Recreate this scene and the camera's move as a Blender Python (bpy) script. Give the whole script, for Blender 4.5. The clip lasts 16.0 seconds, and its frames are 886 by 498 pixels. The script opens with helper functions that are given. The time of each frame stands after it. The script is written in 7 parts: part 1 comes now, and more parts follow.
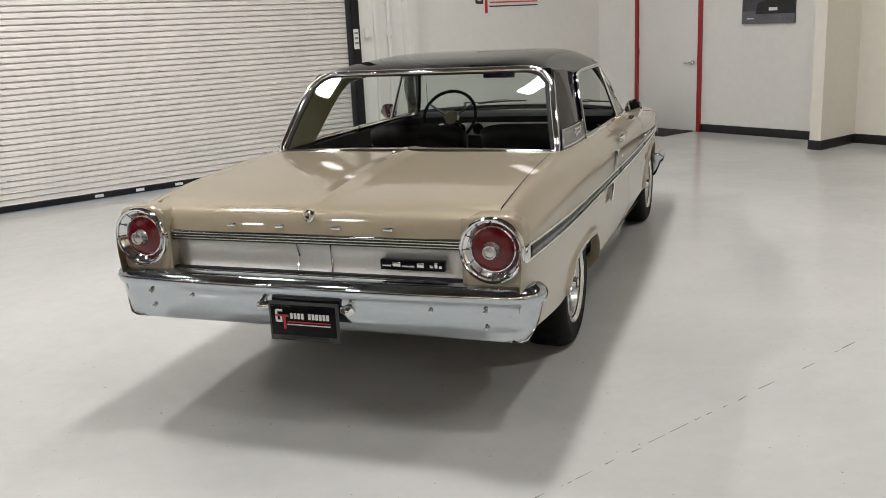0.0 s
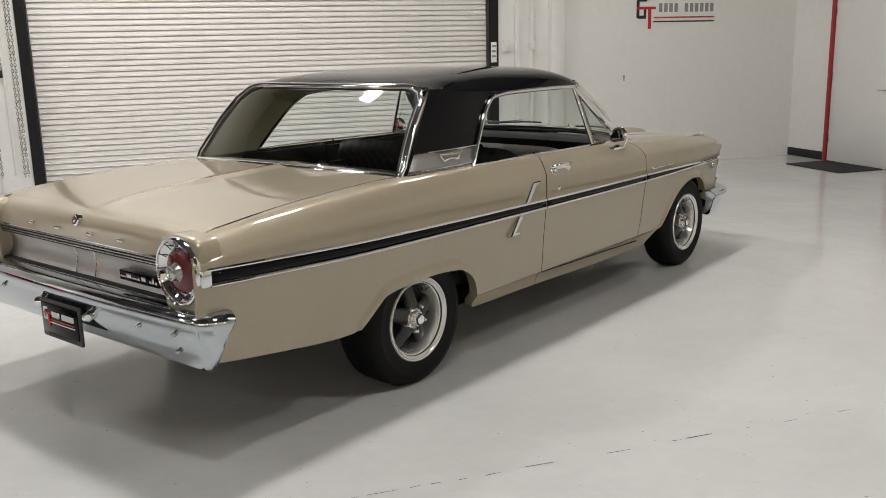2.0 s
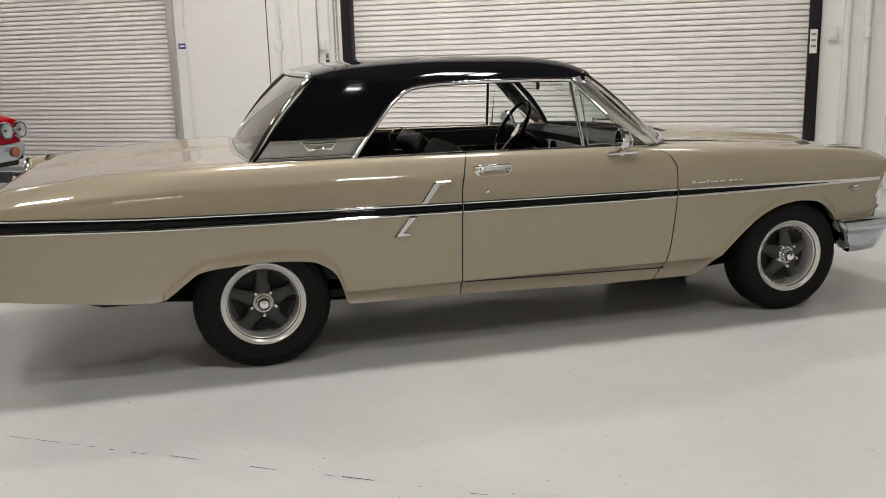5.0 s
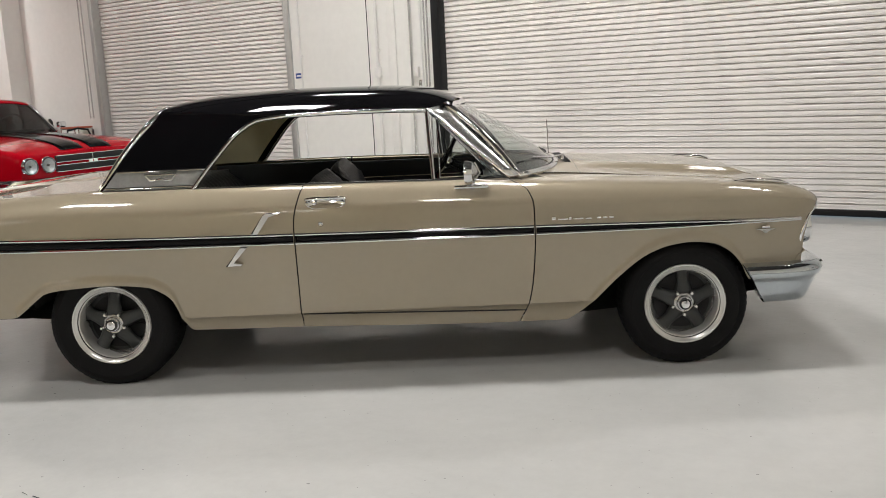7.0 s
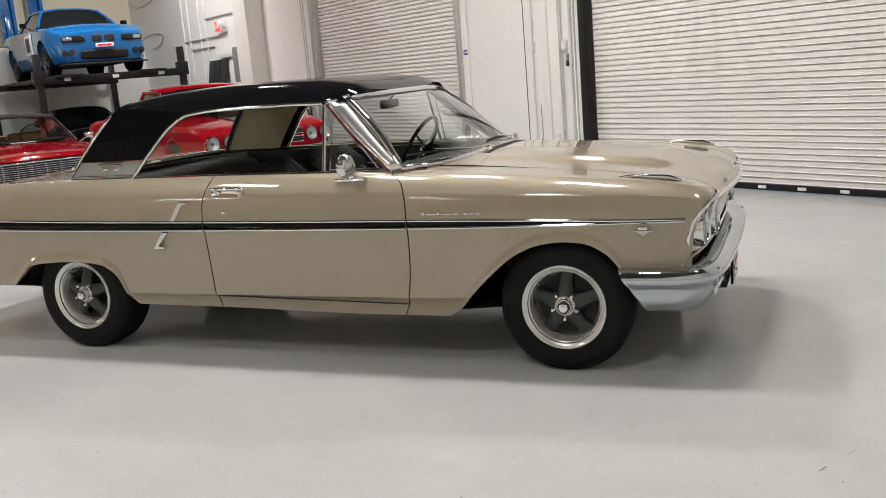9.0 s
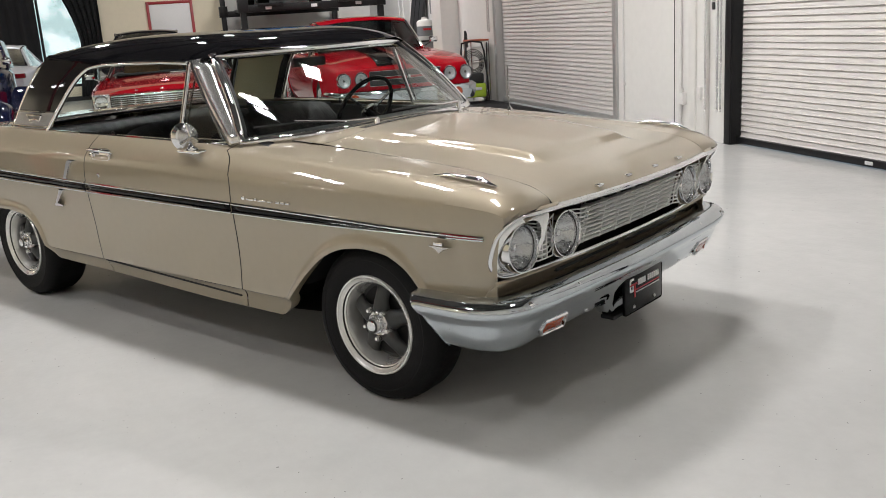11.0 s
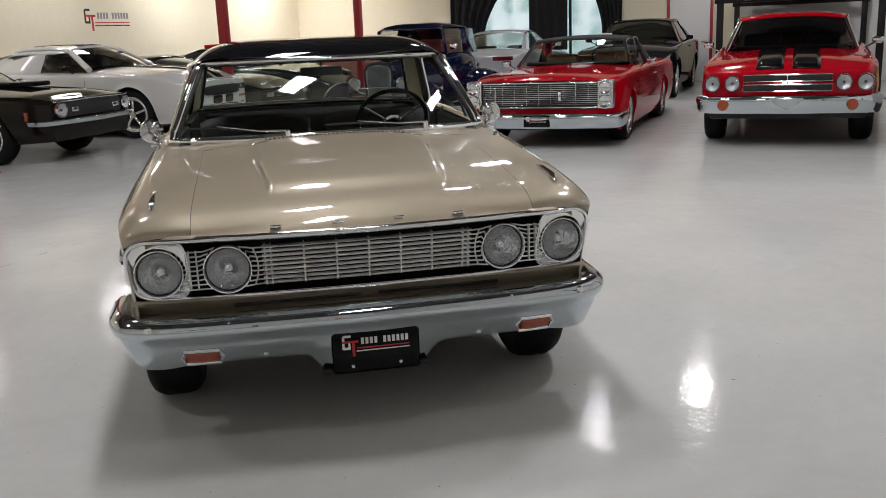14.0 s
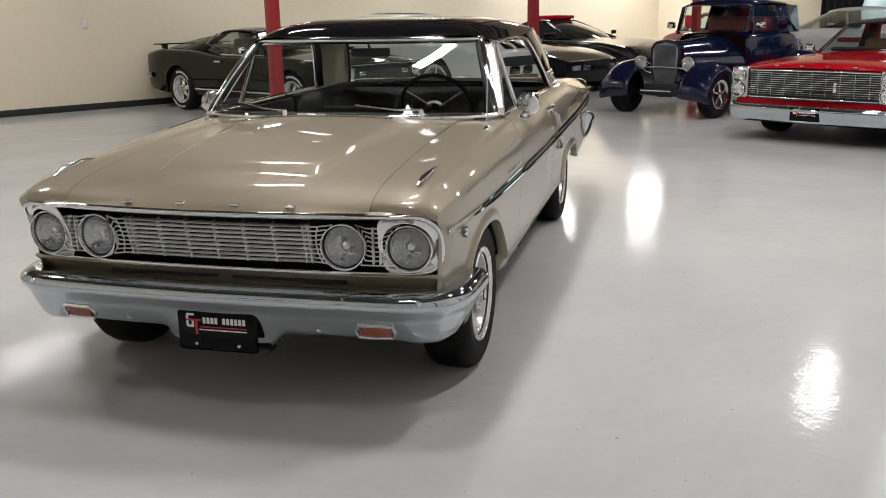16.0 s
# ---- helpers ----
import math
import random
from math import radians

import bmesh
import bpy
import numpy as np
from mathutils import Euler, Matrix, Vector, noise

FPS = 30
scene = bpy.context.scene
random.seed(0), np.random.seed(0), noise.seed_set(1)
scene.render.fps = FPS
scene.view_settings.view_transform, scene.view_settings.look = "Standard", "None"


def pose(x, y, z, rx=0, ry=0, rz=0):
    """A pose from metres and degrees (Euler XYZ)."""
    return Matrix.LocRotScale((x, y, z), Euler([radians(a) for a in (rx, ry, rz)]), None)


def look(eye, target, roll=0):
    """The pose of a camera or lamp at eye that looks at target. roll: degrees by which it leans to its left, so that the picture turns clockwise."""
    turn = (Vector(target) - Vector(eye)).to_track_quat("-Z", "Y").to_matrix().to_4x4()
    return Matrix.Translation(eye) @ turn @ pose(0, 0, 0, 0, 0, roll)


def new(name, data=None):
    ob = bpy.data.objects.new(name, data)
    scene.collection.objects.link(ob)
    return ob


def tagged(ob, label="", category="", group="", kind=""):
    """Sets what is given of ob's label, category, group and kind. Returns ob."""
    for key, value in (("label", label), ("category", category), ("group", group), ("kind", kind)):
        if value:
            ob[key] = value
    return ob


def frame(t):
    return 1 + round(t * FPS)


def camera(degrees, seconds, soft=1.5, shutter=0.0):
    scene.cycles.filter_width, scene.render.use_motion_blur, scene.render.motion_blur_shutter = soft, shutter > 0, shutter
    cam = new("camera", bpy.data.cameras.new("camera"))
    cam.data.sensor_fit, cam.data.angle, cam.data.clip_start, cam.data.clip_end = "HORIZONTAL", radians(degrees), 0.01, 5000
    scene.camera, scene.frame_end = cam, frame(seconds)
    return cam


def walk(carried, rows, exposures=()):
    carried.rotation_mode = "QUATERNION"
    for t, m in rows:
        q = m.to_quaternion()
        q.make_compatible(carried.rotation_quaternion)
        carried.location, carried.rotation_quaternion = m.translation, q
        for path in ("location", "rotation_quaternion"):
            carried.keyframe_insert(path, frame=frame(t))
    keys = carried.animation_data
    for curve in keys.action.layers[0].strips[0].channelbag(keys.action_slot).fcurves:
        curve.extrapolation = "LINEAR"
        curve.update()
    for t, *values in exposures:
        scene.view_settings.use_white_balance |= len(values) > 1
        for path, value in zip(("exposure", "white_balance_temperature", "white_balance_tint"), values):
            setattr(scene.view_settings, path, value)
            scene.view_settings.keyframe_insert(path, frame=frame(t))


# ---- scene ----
cam = camera(52.35, 16.0, 0.9)
PATH = [
    (0, (-4.015, -4.660, 1.661), (-2.838, -3.119, 1.172), -2.79),
    (0.5, (-3.479, -4.959, 1.628), (-2.416, -3.340, 1.128), -2.65),
    (1, (-2.967, -5.136, 1.598), (-2.053, -3.430, 1.094), -2.38),
    (1.5, (-2.446, -5.288, 1.603), (-1.686, -3.500, 1.129), -1.99),
    (2, (-1.912, -5.490, 1.598), (-1.316, -3.633, 1.157), -1.33),
    (2.5, (-1.374, -5.564, 1.562), (-0.972, -3.655, 1.123), -1.44),
    (3, (-0.820, -5.615, 1.542), (-0.652, -3.668, 1.117), -2.30),
    (3.5, (-0.245, -5.639, 1.537), (-0.197, -3.686, 1.107), -2.59),
    (3.7, (-0.024, -5.617, 1.528), (-0.060, -3.664, 1.095), -2.50),
    (5.8, (2.129, -4.931, 1.488), (1.317, -3.151, 1.073), -1.25),
    (6, (2.304, -4.827, 1.489), (1.463, -3.059, 1.077), -1.25),
    (6.5, (2.750, -4.524, 1.475), (1.824, -2.796, 1.080), -1.68),
    (7, (3.202, -4.258, 1.459), (2.089, -2.635, 1.099), -2.82),
    (7.5, (3.639, -3.983, 1.462), (2.310, -2.530, 1.114), -3.93),
    (8, (4.049, -3.592, 1.480), (2.595, -2.263, 1.133), -3.65),
    (8.5, (4.489, -3.193, 1.480), (2.925, -2.004, 1.107), -4.37),
    (9, (4.755, -2.738, 1.455), (3.146, -1.616, 1.066), -4.81),
    (9.5, (4.912, -2.243, 1.459), (3.280, -1.158, 1.064), -4.71),
    (9.7, (4.960, -2.028, 1.467), (3.291, -1.004, 1.063), -4.31),
    (11.8, (5.048, 0.229, 1.464), (3.128, 0.483, 0.963), -3.48),
    (12, (5.071, 0.452, 1.457), (3.139, 0.623, 0.967), -3.18),
    (12.5, (5.082, 1.019, 1.474), (3.141, 0.939, 0.998), -2.88),
    (13, (5.002, 1.565, 1.478), (3.085, 1.243, 1.005), -2.74),
    (13.5, (4.894, 2.112, 1.478), (3.048, 1.491, 1.021), -2.53),
    (14, (4.681, 2.584, 1.464), (2.872, 1.868, 0.998), -2.32),
    (14.5, (4.395, 3.041, 1.470), (2.658, 2.165, 1.007), -2.63),
    (15, (4.102, 3.491, 1.473), (2.514, 2.368, 1.009), -2.90),
    (15.5, (3.748, 3.837, 1.482), (2.278, 2.572, 0.996), -2.00),
    (16, (3.399, 4.147, 1.484), (2.085, 2.726, 0.980), -1.07),
]
walk(cam, [(t, look(eye, target, roll)) for t, eye, target, roll in PATH],
     exposures=((0, -0.17, 6520, 10), (3.5, -0.22, 6550, 10), (6, -0.18, 6550, 10), (9.7, -0.05, 6500, 10), (12, 0.02, 6350, 12),
                (13, -0.22, 6330, 12), (13.5, -0.46, 6315, 12), (14, -0.46, 6300, 12), (14.5, -0.3, 6310, 12), (15, -0.33, 6320, 12), (16, -0.3, 6350, 12)))

# ---- world, lights ----
world = bpy.data.worlds.new("world")
scene.world = world
world.use_nodes = True
wn = world.node_tree
sky = wn.nodes.new("ShaderNodeTexSky")
sky.sky_type, sky.sun_disc, sky.sun_elevation, sky.sun_rotation = "NISHITA", False, radians(40), radians(250)
wn.links.new(sky.outputs[0], wn.nodes["Background"].inputs[0])
wn.nodes["Background"].inputs[1].default_value = 0.12

CEIL = 6.0
# rows of unseen roof lamps: x, the y places, watts, length and width
LAMP_ROWS = [(-13.3, (-3.0, 1.0), 130.0, 0.7, 0.3), (-11.1, (-0.6,), 70.0, 0.6, 0.3), (-6.5, (-1.0, 1.8), 80.0, 0.5, 0.3),
             # -1.5, -2.6 and both 3.2 lamps are added fill for flank, floor and doors
             (-1.5, (-4.5,), 105.0, 0.8, 0.35), (-2.6, (2.4,), 165.0, 0.8, 0.35), (0.9, (0.5,), 120.0, 0.8, 0.35), (-1.0, (-0.8,), 130.0, 0.8, 0.35),
             (3.2, (-4.5,), 110.0, 0.8, 0.35), (3.2, (2.6,), 40.0, 0.8, 0.35)]
# added fill, tilted at the far wall: x, y, watts, tilt
FAR_FILL = (-12.4, 3.0, 170.0, 50.0)
# added fill lamps that brighten the cream wall: x, watts
WALL_FILL = ((-17.4, 165.0), (-13.6, 120.0), (-9.6, 62.0), (-5.6, 44.0), (-1.0, 32.0), (3.4, 45.0))

# ---- materials ----


def node_mat(name):
    m = bpy.data.materials.new(name)
    m.use_nodes = True
    return m, m.node_tree, m.node_tree.nodes["Principled BSDF"]


def mat(name, color, rough=0.5, metal=0.0, coat=0.0, var=0.08, scale=6.0, bump=0.0, bscale=120.0, spec=0.5, rvar=0.0):
    """A painted, cast or woven surface: two scales of colour variation, grain in the gloss and a fine relief."""
    m, t, b = node_mat(name)
    n, l = t.nodes, t.links
    co = n.new("ShaderNodeTexCoord")
    b.inputs["Roughness"].default_value, b.inputs["Metallic"].default_value = rough, metal
    b.inputs["Coat Weight"].default_value, b.inputs["Coat Roughness"].default_value = coat, 0.03
    b.inputs["Specular IOR Level"].default_value = spec
    big, small = n.new("ShaderNodeTexNoise"), n.new("ShaderNodeTexNoise")
    big.inputs["Scale"].default_value, small.inputs["Scale"].default_value = scale, scale * 14
    for k in (big, small):
        k.inputs["Detail"].default_value = 3
        l.new(co.outputs["Object"], k.inputs["Vector"])
    add = n.new("ShaderNodeMath")
    add.operation = "ADD"
    l.new(big.outputs["Fac"], add.inputs[0]), l.new(small.outputs["Fac"], add.inputs[1])
    ramp = n.new("ShaderNodeMapRange")
    ramp.inputs[1].default_value, ramp.inputs[2].default_value = 0.6, 1.4
    ramp.inputs[3].default_value, ramp.inputs[4].default_value = 1 - var, 1 + var
    l.new(add.outputs[0], ramp.inputs[0])
    mul = n.new("ShaderNodeVectorMath")
    mul.operation = "SCALE"
    mul.inputs[0].default_value = color[:3]
    l.new(ramp.outputs[0], mul.inputs["Scale"]), l.new(mul.outputs[0], b.inputs["Base Color"])
    if rvar:
        rr = n.new("ShaderNodeMapRange")
        rr.inputs[1].default_value, rr.inputs[2].default_value = 0.35, 0.7
        rr.inputs[3].default_value, rr.inputs[4].default_value = max(0.02, rough - rvar), rough + rvar
        l.new(big.outputs["Fac"], rr.inputs[0]), l.new(rr.outputs[0], b.inputs["Roughness"])
    if bump:
        bn, bp = n.new("ShaderNodeTexNoise"), n.new("ShaderNodeBump")
        bn.inputs["Scale"].default_value, bp.inputs["Strength"].default_value, bp.inputs["Distance"].default_value = bscale, bump, 0.01
        l.new(co.outputs["Object"], bn.inputs["Vector"]), l.new(bn.outputs["Fac"], bp.inputs["Height"]), l.new(bp.outputs[0], b.inputs["Normal"])
    return m


def glass_mat(name, tint, gloss=1.0):
    """Thin glazing: clear with a tint, and a Fresnel gloss."""
    m, t, b = node_mat(name)
    n, l = t.nodes, t.links
    n.remove(b)
    tr, gl, fr, mx = n.new("ShaderNodeBsdfTransparent"), n.new("ShaderNodeBsdfGlossy"), n.new("ShaderNodeLayerWeight"), n.new("ShaderNodeMixShader")
    tr.inputs[0].default_value, gl.inputs["Roughness"].default_value = (*tint, 1), 0.01
    gl.inputs[0].default_value = (gloss, gloss, gloss, 1)
    fr.inputs[0].default_value = 0.5
    pw_, sc_ = n.new("ShaderNodeMath"), n.new("ShaderNodeMath")
    pw_.operation, sc_.operation = "POWER", "MULTIPLY_ADD"
    pw_.inputs[1].default_value, sc_.inputs[1].default_value, sc_.inputs[2].default_value = 4.5, 0.9, 0.07
    l.new(fr.outputs["Facing"], pw_.inputs[0]), l.new(pw_.outputs[0], sc_.inputs[0])
    l.new(sc_.outputs[0], mx.inputs[0]), l.new(tr.outputs[0], mx.inputs[1]), l.new(gl.outputs[0], mx.inputs[2])
    l.new(mx.outputs[0], n["Material Output"].inputs[0])
    return m


def emit_mat(name, color, strength):
    m, t, b = node_mat(name)
    b.inputs["Base Color"].default_value = (*color, 1)
    b.inputs["Emission Color"].default_value, b.inputs["Emission Strength"].default_value = (*color, 1), strength
    return m


GOLD = mat("champagne_paint", (0.353, 0.299, 0.213), 0.46, 0.28, 1.0, 0.03, 2.0, 0.012, 900, spec=0.25)
GOLD.node_tree.nodes["Principled BSDF"].inputs["Coat IOR"].default_value = 1.85
BLACKP = mat("gloss_black_paint", (0.005, 0.005, 0.006), 0.04, 0.0, 0.0, 0.1, 2.0, spec=0.14)
CHROME = mat("chrome", (0.82, 0.83, 0.85), 0.05, 1.0, 0, 0.03, 5.0, rvar=0.03)
CHROME_W = mat("bumper_chrome", (0.55, 0.595, 0.63), 0.06, 1.0, 0, 0.04, 3.0, 0.006, 40, rvar=0.03)
STAIN = mat("brushed_stainless", (0.62, 0.62, 0.61), 0.26, 1.0, 0, 0.06, 8.0, 0.05, 300)
POLISH = mat("polished_alloy", (0.88, 0.88, 0.86), 0.2, 0.95, 0, 0.05, 8.0, 0.03, 200)
ALLOY = mat("machined_alloy", (0.8, 0.8, 0.78), 0.26, 0.72, 0, 0.05, 8.0, 0.03, 200)
GRILLE = mat("anodised_grille", (0.86, 0.86, 0.85), 0.32, 0.6, 0, 0.05, 8.0)
TURNED = mat("engine_turned_trim", (0.36, 0.36, 0.35), 0.3, 0.9, 0, 0.12, 60.0, 0.5, 320)
ALU = mat("satin_aluminium", (0.72, 0.72, 0.7), 0.38, 0.7, 0, 0.06, 6.0, 0.03, 400)
RUBBER = mat("tyre_rubber", (0.006, 0.006, 0.0065), 0.68, 0, 0, 0.25, 9.0, 0.25, 160, spec=0.22)
DARKGREY = mat("charcoal_spoke_paint", (0.045, 0.048, 0.048), 0.42, 0.1, 0, 0.12, 9.0, 0.1, 200)
BLACKV = mat("black_vinyl", (0.007, 0.007, 0.0075), 0.5, 0, 0, 0.2, 9.0, 0.3, 260, spec=0.3)
BLACKM = mat("matt_black", (0.01, 0.01, 0.011), 0.7, 0, 0, 0.3, 6.0)
CREAM = mat("cream_headliner", (0.5, 0.455, 0.3), 0.8, 0, 0, 0.06, 20.0, 0.2, 500)
REDLENS = mat("red_lens", (0.12, 0.002, 0.006), 0.1, 0, 0.3, 0.3, 30.0, 0.2, 110)
AMBER = mat("amber_lens", (0.3, 0.045, 0.012), 0.15, 0, 1.0, 0.2, 40.0, 0.3, 150)
WHITELENS = mat("clear_lens", (0.5, 0.51, 0.51), 0.16, 0.8, 1.0, 0.15, 30.0, 0.8, 90)
REFLECT = mat("lamp_reflector", (0.58, 0.59, 0.6), 0.1, 1.0, 0, 0.05, 20.0, 0.4, 55)
GLASS = glass_mat("car_glass", (0.86, 0.91, 0.89))
LGLASS = glass_mat("lamp_glass", (0.93, 0.94, 0.94))


def lens_mat():
    """Fluted lamp glass: clear, with upright ribs in its relief and a milky share of scattered light."""
    m = glass_mat("fluted_lamp_glass", (0.93, 0.94, 0.95))
    n, l = m.node_tree.nodes, m.node_tree.links
    co, wv, bp = n.new("ShaderNodeTexCoord"), n.new("ShaderNodeTexWave"), n.new("ShaderNodeBump")
    wv.bands_direction, wv.inputs["Scale"].default_value, wv.inputs["Distortion"].default_value = "Y", 38.0, 0.4
    bp.inputs["Strength"].default_value, bp.inputs["Distance"].default_value = 0.6, 0.004
    l.new(co.outputs["Object"], wv.inputs["Vector"]), l.new(wv.outputs["Fac"], bp.inputs["Height"])
    gl = [k for k in n if k.type == "BSDF_GLOSSY"][0]
    l.new(bp.outputs[0], gl.inputs["Normal"])
    out = n["Material Output"]
    old = out.inputs[0].links[0].from_socket
    df, mx = n.new("ShaderNodeBsdfDiffuse"), n.new("ShaderNodeMixShader")
    df.inputs[0].default_value = (0.75, 0.76, 0.76, 1)
    l.new(bp.outputs[0], df.inputs["Normal"])
    mx.inputs[0].default_value = 0.04
    l.new(old, mx.inputs[1]), l.new(df.outputs[0], mx.inputs[2]), l.new(mx.outputs[0], out.inputs[0])
    return m


LENS = lens_mat()
BOWL = mat("dull_lamp_bowl", (0.5, 0.51, 0.52), 0.28, 1.0, 0, 0.1, 30.0, 0.4, 70)
DGLASS = mat("dark_car_glass", (0.012, 0.014, 0.015), 0.03, 0, 0.0, 0.2, 2.0, spec=0.4)
SMOKE = glass_mat("smoked_car_glass", (0.22, 0.24, 0.24))
STEELB = mat("black_steel", (0.012, 0.012, 0.013), 0.4, 0.0, 0, 0.2, 4.0, 0.1, 80, spec=0.25)
REDSTEEL = mat("red_painted_steel", (0.33, 0.016, 0.02), 0.42, 0, 0.2, 0.1, 3.0, 0.1, 60)
WHITEP = mat("white_door_paint", (0.74, 0.73, 0.71), 0.4, 0, 0, 0.03, 2.0, 0.06, 60)
PLASTIC = mat("black_plastic", (0.02, 0.02, 0.022), 0.4, 0, 0, 0.15, 12.0)
YELLOW = mat("yellow_plastic", (0.75, 0.5, 0.02), 0.42, 0, 0, 0.08, 6.0)
LIME = mat("lime_plastic", (0.45, 0.62, 0.05), 0.42, 0, 0, 0.08, 6.0)
GREYP = mat("grey_plastic", (0.2, 0.21, 0.22), 0.5, 0, 0, 0.1, 6.0)
PAPER = mat("white_paper", (0.8, 0.79, 0.76), 0.7, 0, 0, 0.03, 10.0)
LOGO_R = mat("red_sign_vinyl", (0.5, 0.02, 0.03), 0.45, 0, 0, 0.06, 5.0)
LOGO_K = mat("black_sign_vinyl", (0.02, 0.02, 0.022), 0.45, 0, 0, 0.1, 5.0)
LOGO_W = mat("white_print", (0.78, 0.78, 0.78), 0.45, 0, 0, 0.04, 5.0)
LOGO_G = mat("grey_sign_vinyl", (0.25, 0.25, 0.26), 0.45, 0, 0, 0.06, 5.0)
CONDUIT = mat("grey_conduit", (0.52, 0.52, 0.51), 0.4, 0.3, 0, 0.1, 6.0)
RED = mat("red_car_paint", (0.42, 0.002, 0.010), 0.07, 0.0, 0.0, 0.04, 2.0, spec=0.22)
BLUE = mat("racing_blue_paint", (0.008, 0.13, 0.38), 0.12, 0.0, 0.6, 0.05, 2.0, spec=0.3)
NAVY = mat("navy_car_paint", (0.005, 0.008, 0.034), 0.1, 0.1, 0.2, 0.06, 2.0)
MAROON = mat("maroon_car_paint", (0.12, 0.012, 0.012), 0.15, 0.1, 1.0, 0.06, 2.0)
WHITEC = mat("white_car_paint", (0.74, 0.73, 0.7), 0.3, 0, 1.0, 0.03, 2.0)
BLACKC = mat("black_car_paint", (0.008, 0.008, 0.009), 0.05, 0.0, 0.0, 0.1, 2.0, spec=0.25)
OLIVEB = mat("black_olive_car_paint", (0.010, 0.009, 0.007), 0.05, 0.0, 0.0, 0.1, 2.0, spec=0.25)
GREYC = mat("dark_grey_car_paint", (0.016, 0.017, 0.019), 0.12, 0.2, 0.2, 0.1, 2.0)
SILVERC = mat("silver_car_paint", (0.55, 0.57, 0.6), 0.3, 0.5, 1.0, 0.04, 2.0)
DRAPE = mat("black_drape", (0.008, 0.008, 0.009), 0.9, 0, 0, 0.3, 5.0, 0.3, 90)
SOFTTOP = mat("black_canvas_top", (0.012, 0.012, 0.013), 0.8, 0, 0, 0.2, 9.0, 0.3, 300)
MATRUB = mat("black_floor_mat", (0.02, 0.02, 0.021), 0.8, 0, 0, 0.25, 4.0, 0.5, 240)


def wall_mat(name, color):
    m = mat(name, color, 0.62, 0, 0, 0.035, 0.8, 0.14, 26.0, rvar=0.08)
    return m


WALLW = wall_mat("white_tilt_up_wall", (0.78, 0.77, 0.74))
WALLP = wall_mat("warm_white_wall", (0.78, 0.75, 0.67))
WALLC = wall_mat("cream_wall", (0.78, 0.70, 0.53))
CEILM = wall_mat("grey_roof_deck", (0.09, 0.089, 0.085))
BASEB = mat("black_rubber_baseboard", (0.012, 0.012, 0.013), 0.5, 0, 0, 0.2, 6.0)
SLAT = mat("white_roller_slat", (0.73, 0.705, 0.675), 0.42, 0.15, 0, 0.05, 1.2, 0.03, 60, rvar=0.1)


def floor_mat():
    """Grey epoxy floor: glossy, with clouds in colour and gloss, scuffs and small specks."""
    m, t, b = node_mat("grey_epoxy_floor")
    n, l = t.nodes, t.links
    co = n.new("ShaderNodeTexCoord")
    def noise_n(sc, det, rough=0.5):
        k = n.new("ShaderNodeTexNoise")
        k.inputs["Scale"].default_value, k.inputs["Detail"].default_value, k.inputs["Roughness"].default_value = sc, det, rough
        l.new(co.outputs["Object"], k.inputs["Vector"])
        return k
    cloud, fine, speck, wave, peel = noise_n(0.55, 5, 0.6), noise_n(9, 6, 0.7), noise_n(42, 2), noise_n(3.2, 2), noise_n(34, 2, 0.4)
    mix = n.new("ShaderNodeMix")
    mix.data_type = "RGBA"
    mix.inputs[6].default_value, mix.inputs[7].default_value = (0.51, 0.515, 0.5, 1), (0.615, 0.615, 0.595, 1)
    r1 = n.new("ShaderNodeMapRange")
    r1.inputs[1].default_value, r1.inputs[2].default_value = 0.3, 0.7
    l.new(cloud.outputs["Fac"], r1.inputs[0]), l.new(r1.outputs[0], mix.inputs[0])
    r2 = n.new("ShaderNodeMapRange")
    r2.inputs[1].default_value, r2.inputs[2].default_value, r2.inputs[3].default_value, r2.inputs[4].default_value = 0.3, 0.75, 1.03, 0.955
    l.new(fine.outputs["Fac"], r2.inputs[0])
    r3 = n.new("ShaderNodeMapRange")
    r3.inputs[1].default_value, r3.inputs[2].default_value, r3.inputs[3].default_value, r3.inputs[4].default_value = 0.735, 0.76, 1.0, 0.45
    l.new(speck.outputs["Fac"], r3.inputs[0])
    mm = n.new("ShaderNodeMath")
    mm.operation = "MULTIPLY"
    l.new(r2.outputs[0], mm.inputs[0]), l.new(r3.outputs[0], mm.inputs[1])
    sc = n.new("ShaderNodeVectorMath")
    sc.operation = "SCALE"
    l.new(mix.outputs[2], sc.inputs[0]), l.new(mm.outputs[0], sc.inputs["Scale"]), l.new(sc.outputs[0], b.inputs["Base Color"])
    rr = n.new("ShaderNodeMapRange")
    rr.inputs[1].default_value, rr.inputs[2].default_value, rr.inputs[3].default_value, rr.inputs[4].default_value = 0.3, 0.7, 0.06, 0.16
    l.new(fine.outputs["Fac"], rr.inputs[0]), l.new(rr.outputs[0], b.inputs["Roughness"])
    b.inputs["Specular IOR Level"].default_value = 0.1
    bp = n.new("ShaderNodeBump")
    bp.inputs["Strength"].default_value, bp.inputs["Distance"].default_value = 0.17, 0.02
    b2 = n.new("ShaderNodeBump")
    b2.inputs["Strength"].default_value, b2.inputs["Distance"].default_value = 0.3, 0.002
    l.new(wave.outputs["Fac"], bp.inputs["Height"]), l.new(bp.outputs[0], b2.inputs["Normal"])
    l.new(peel.outputs["Fac"], b2.inputs["Height"]), l.new(b2.outputs[0], b.inputs["Normal"])
    return m


FLOOR = floor_mat()

# ---- geometry helpers ----


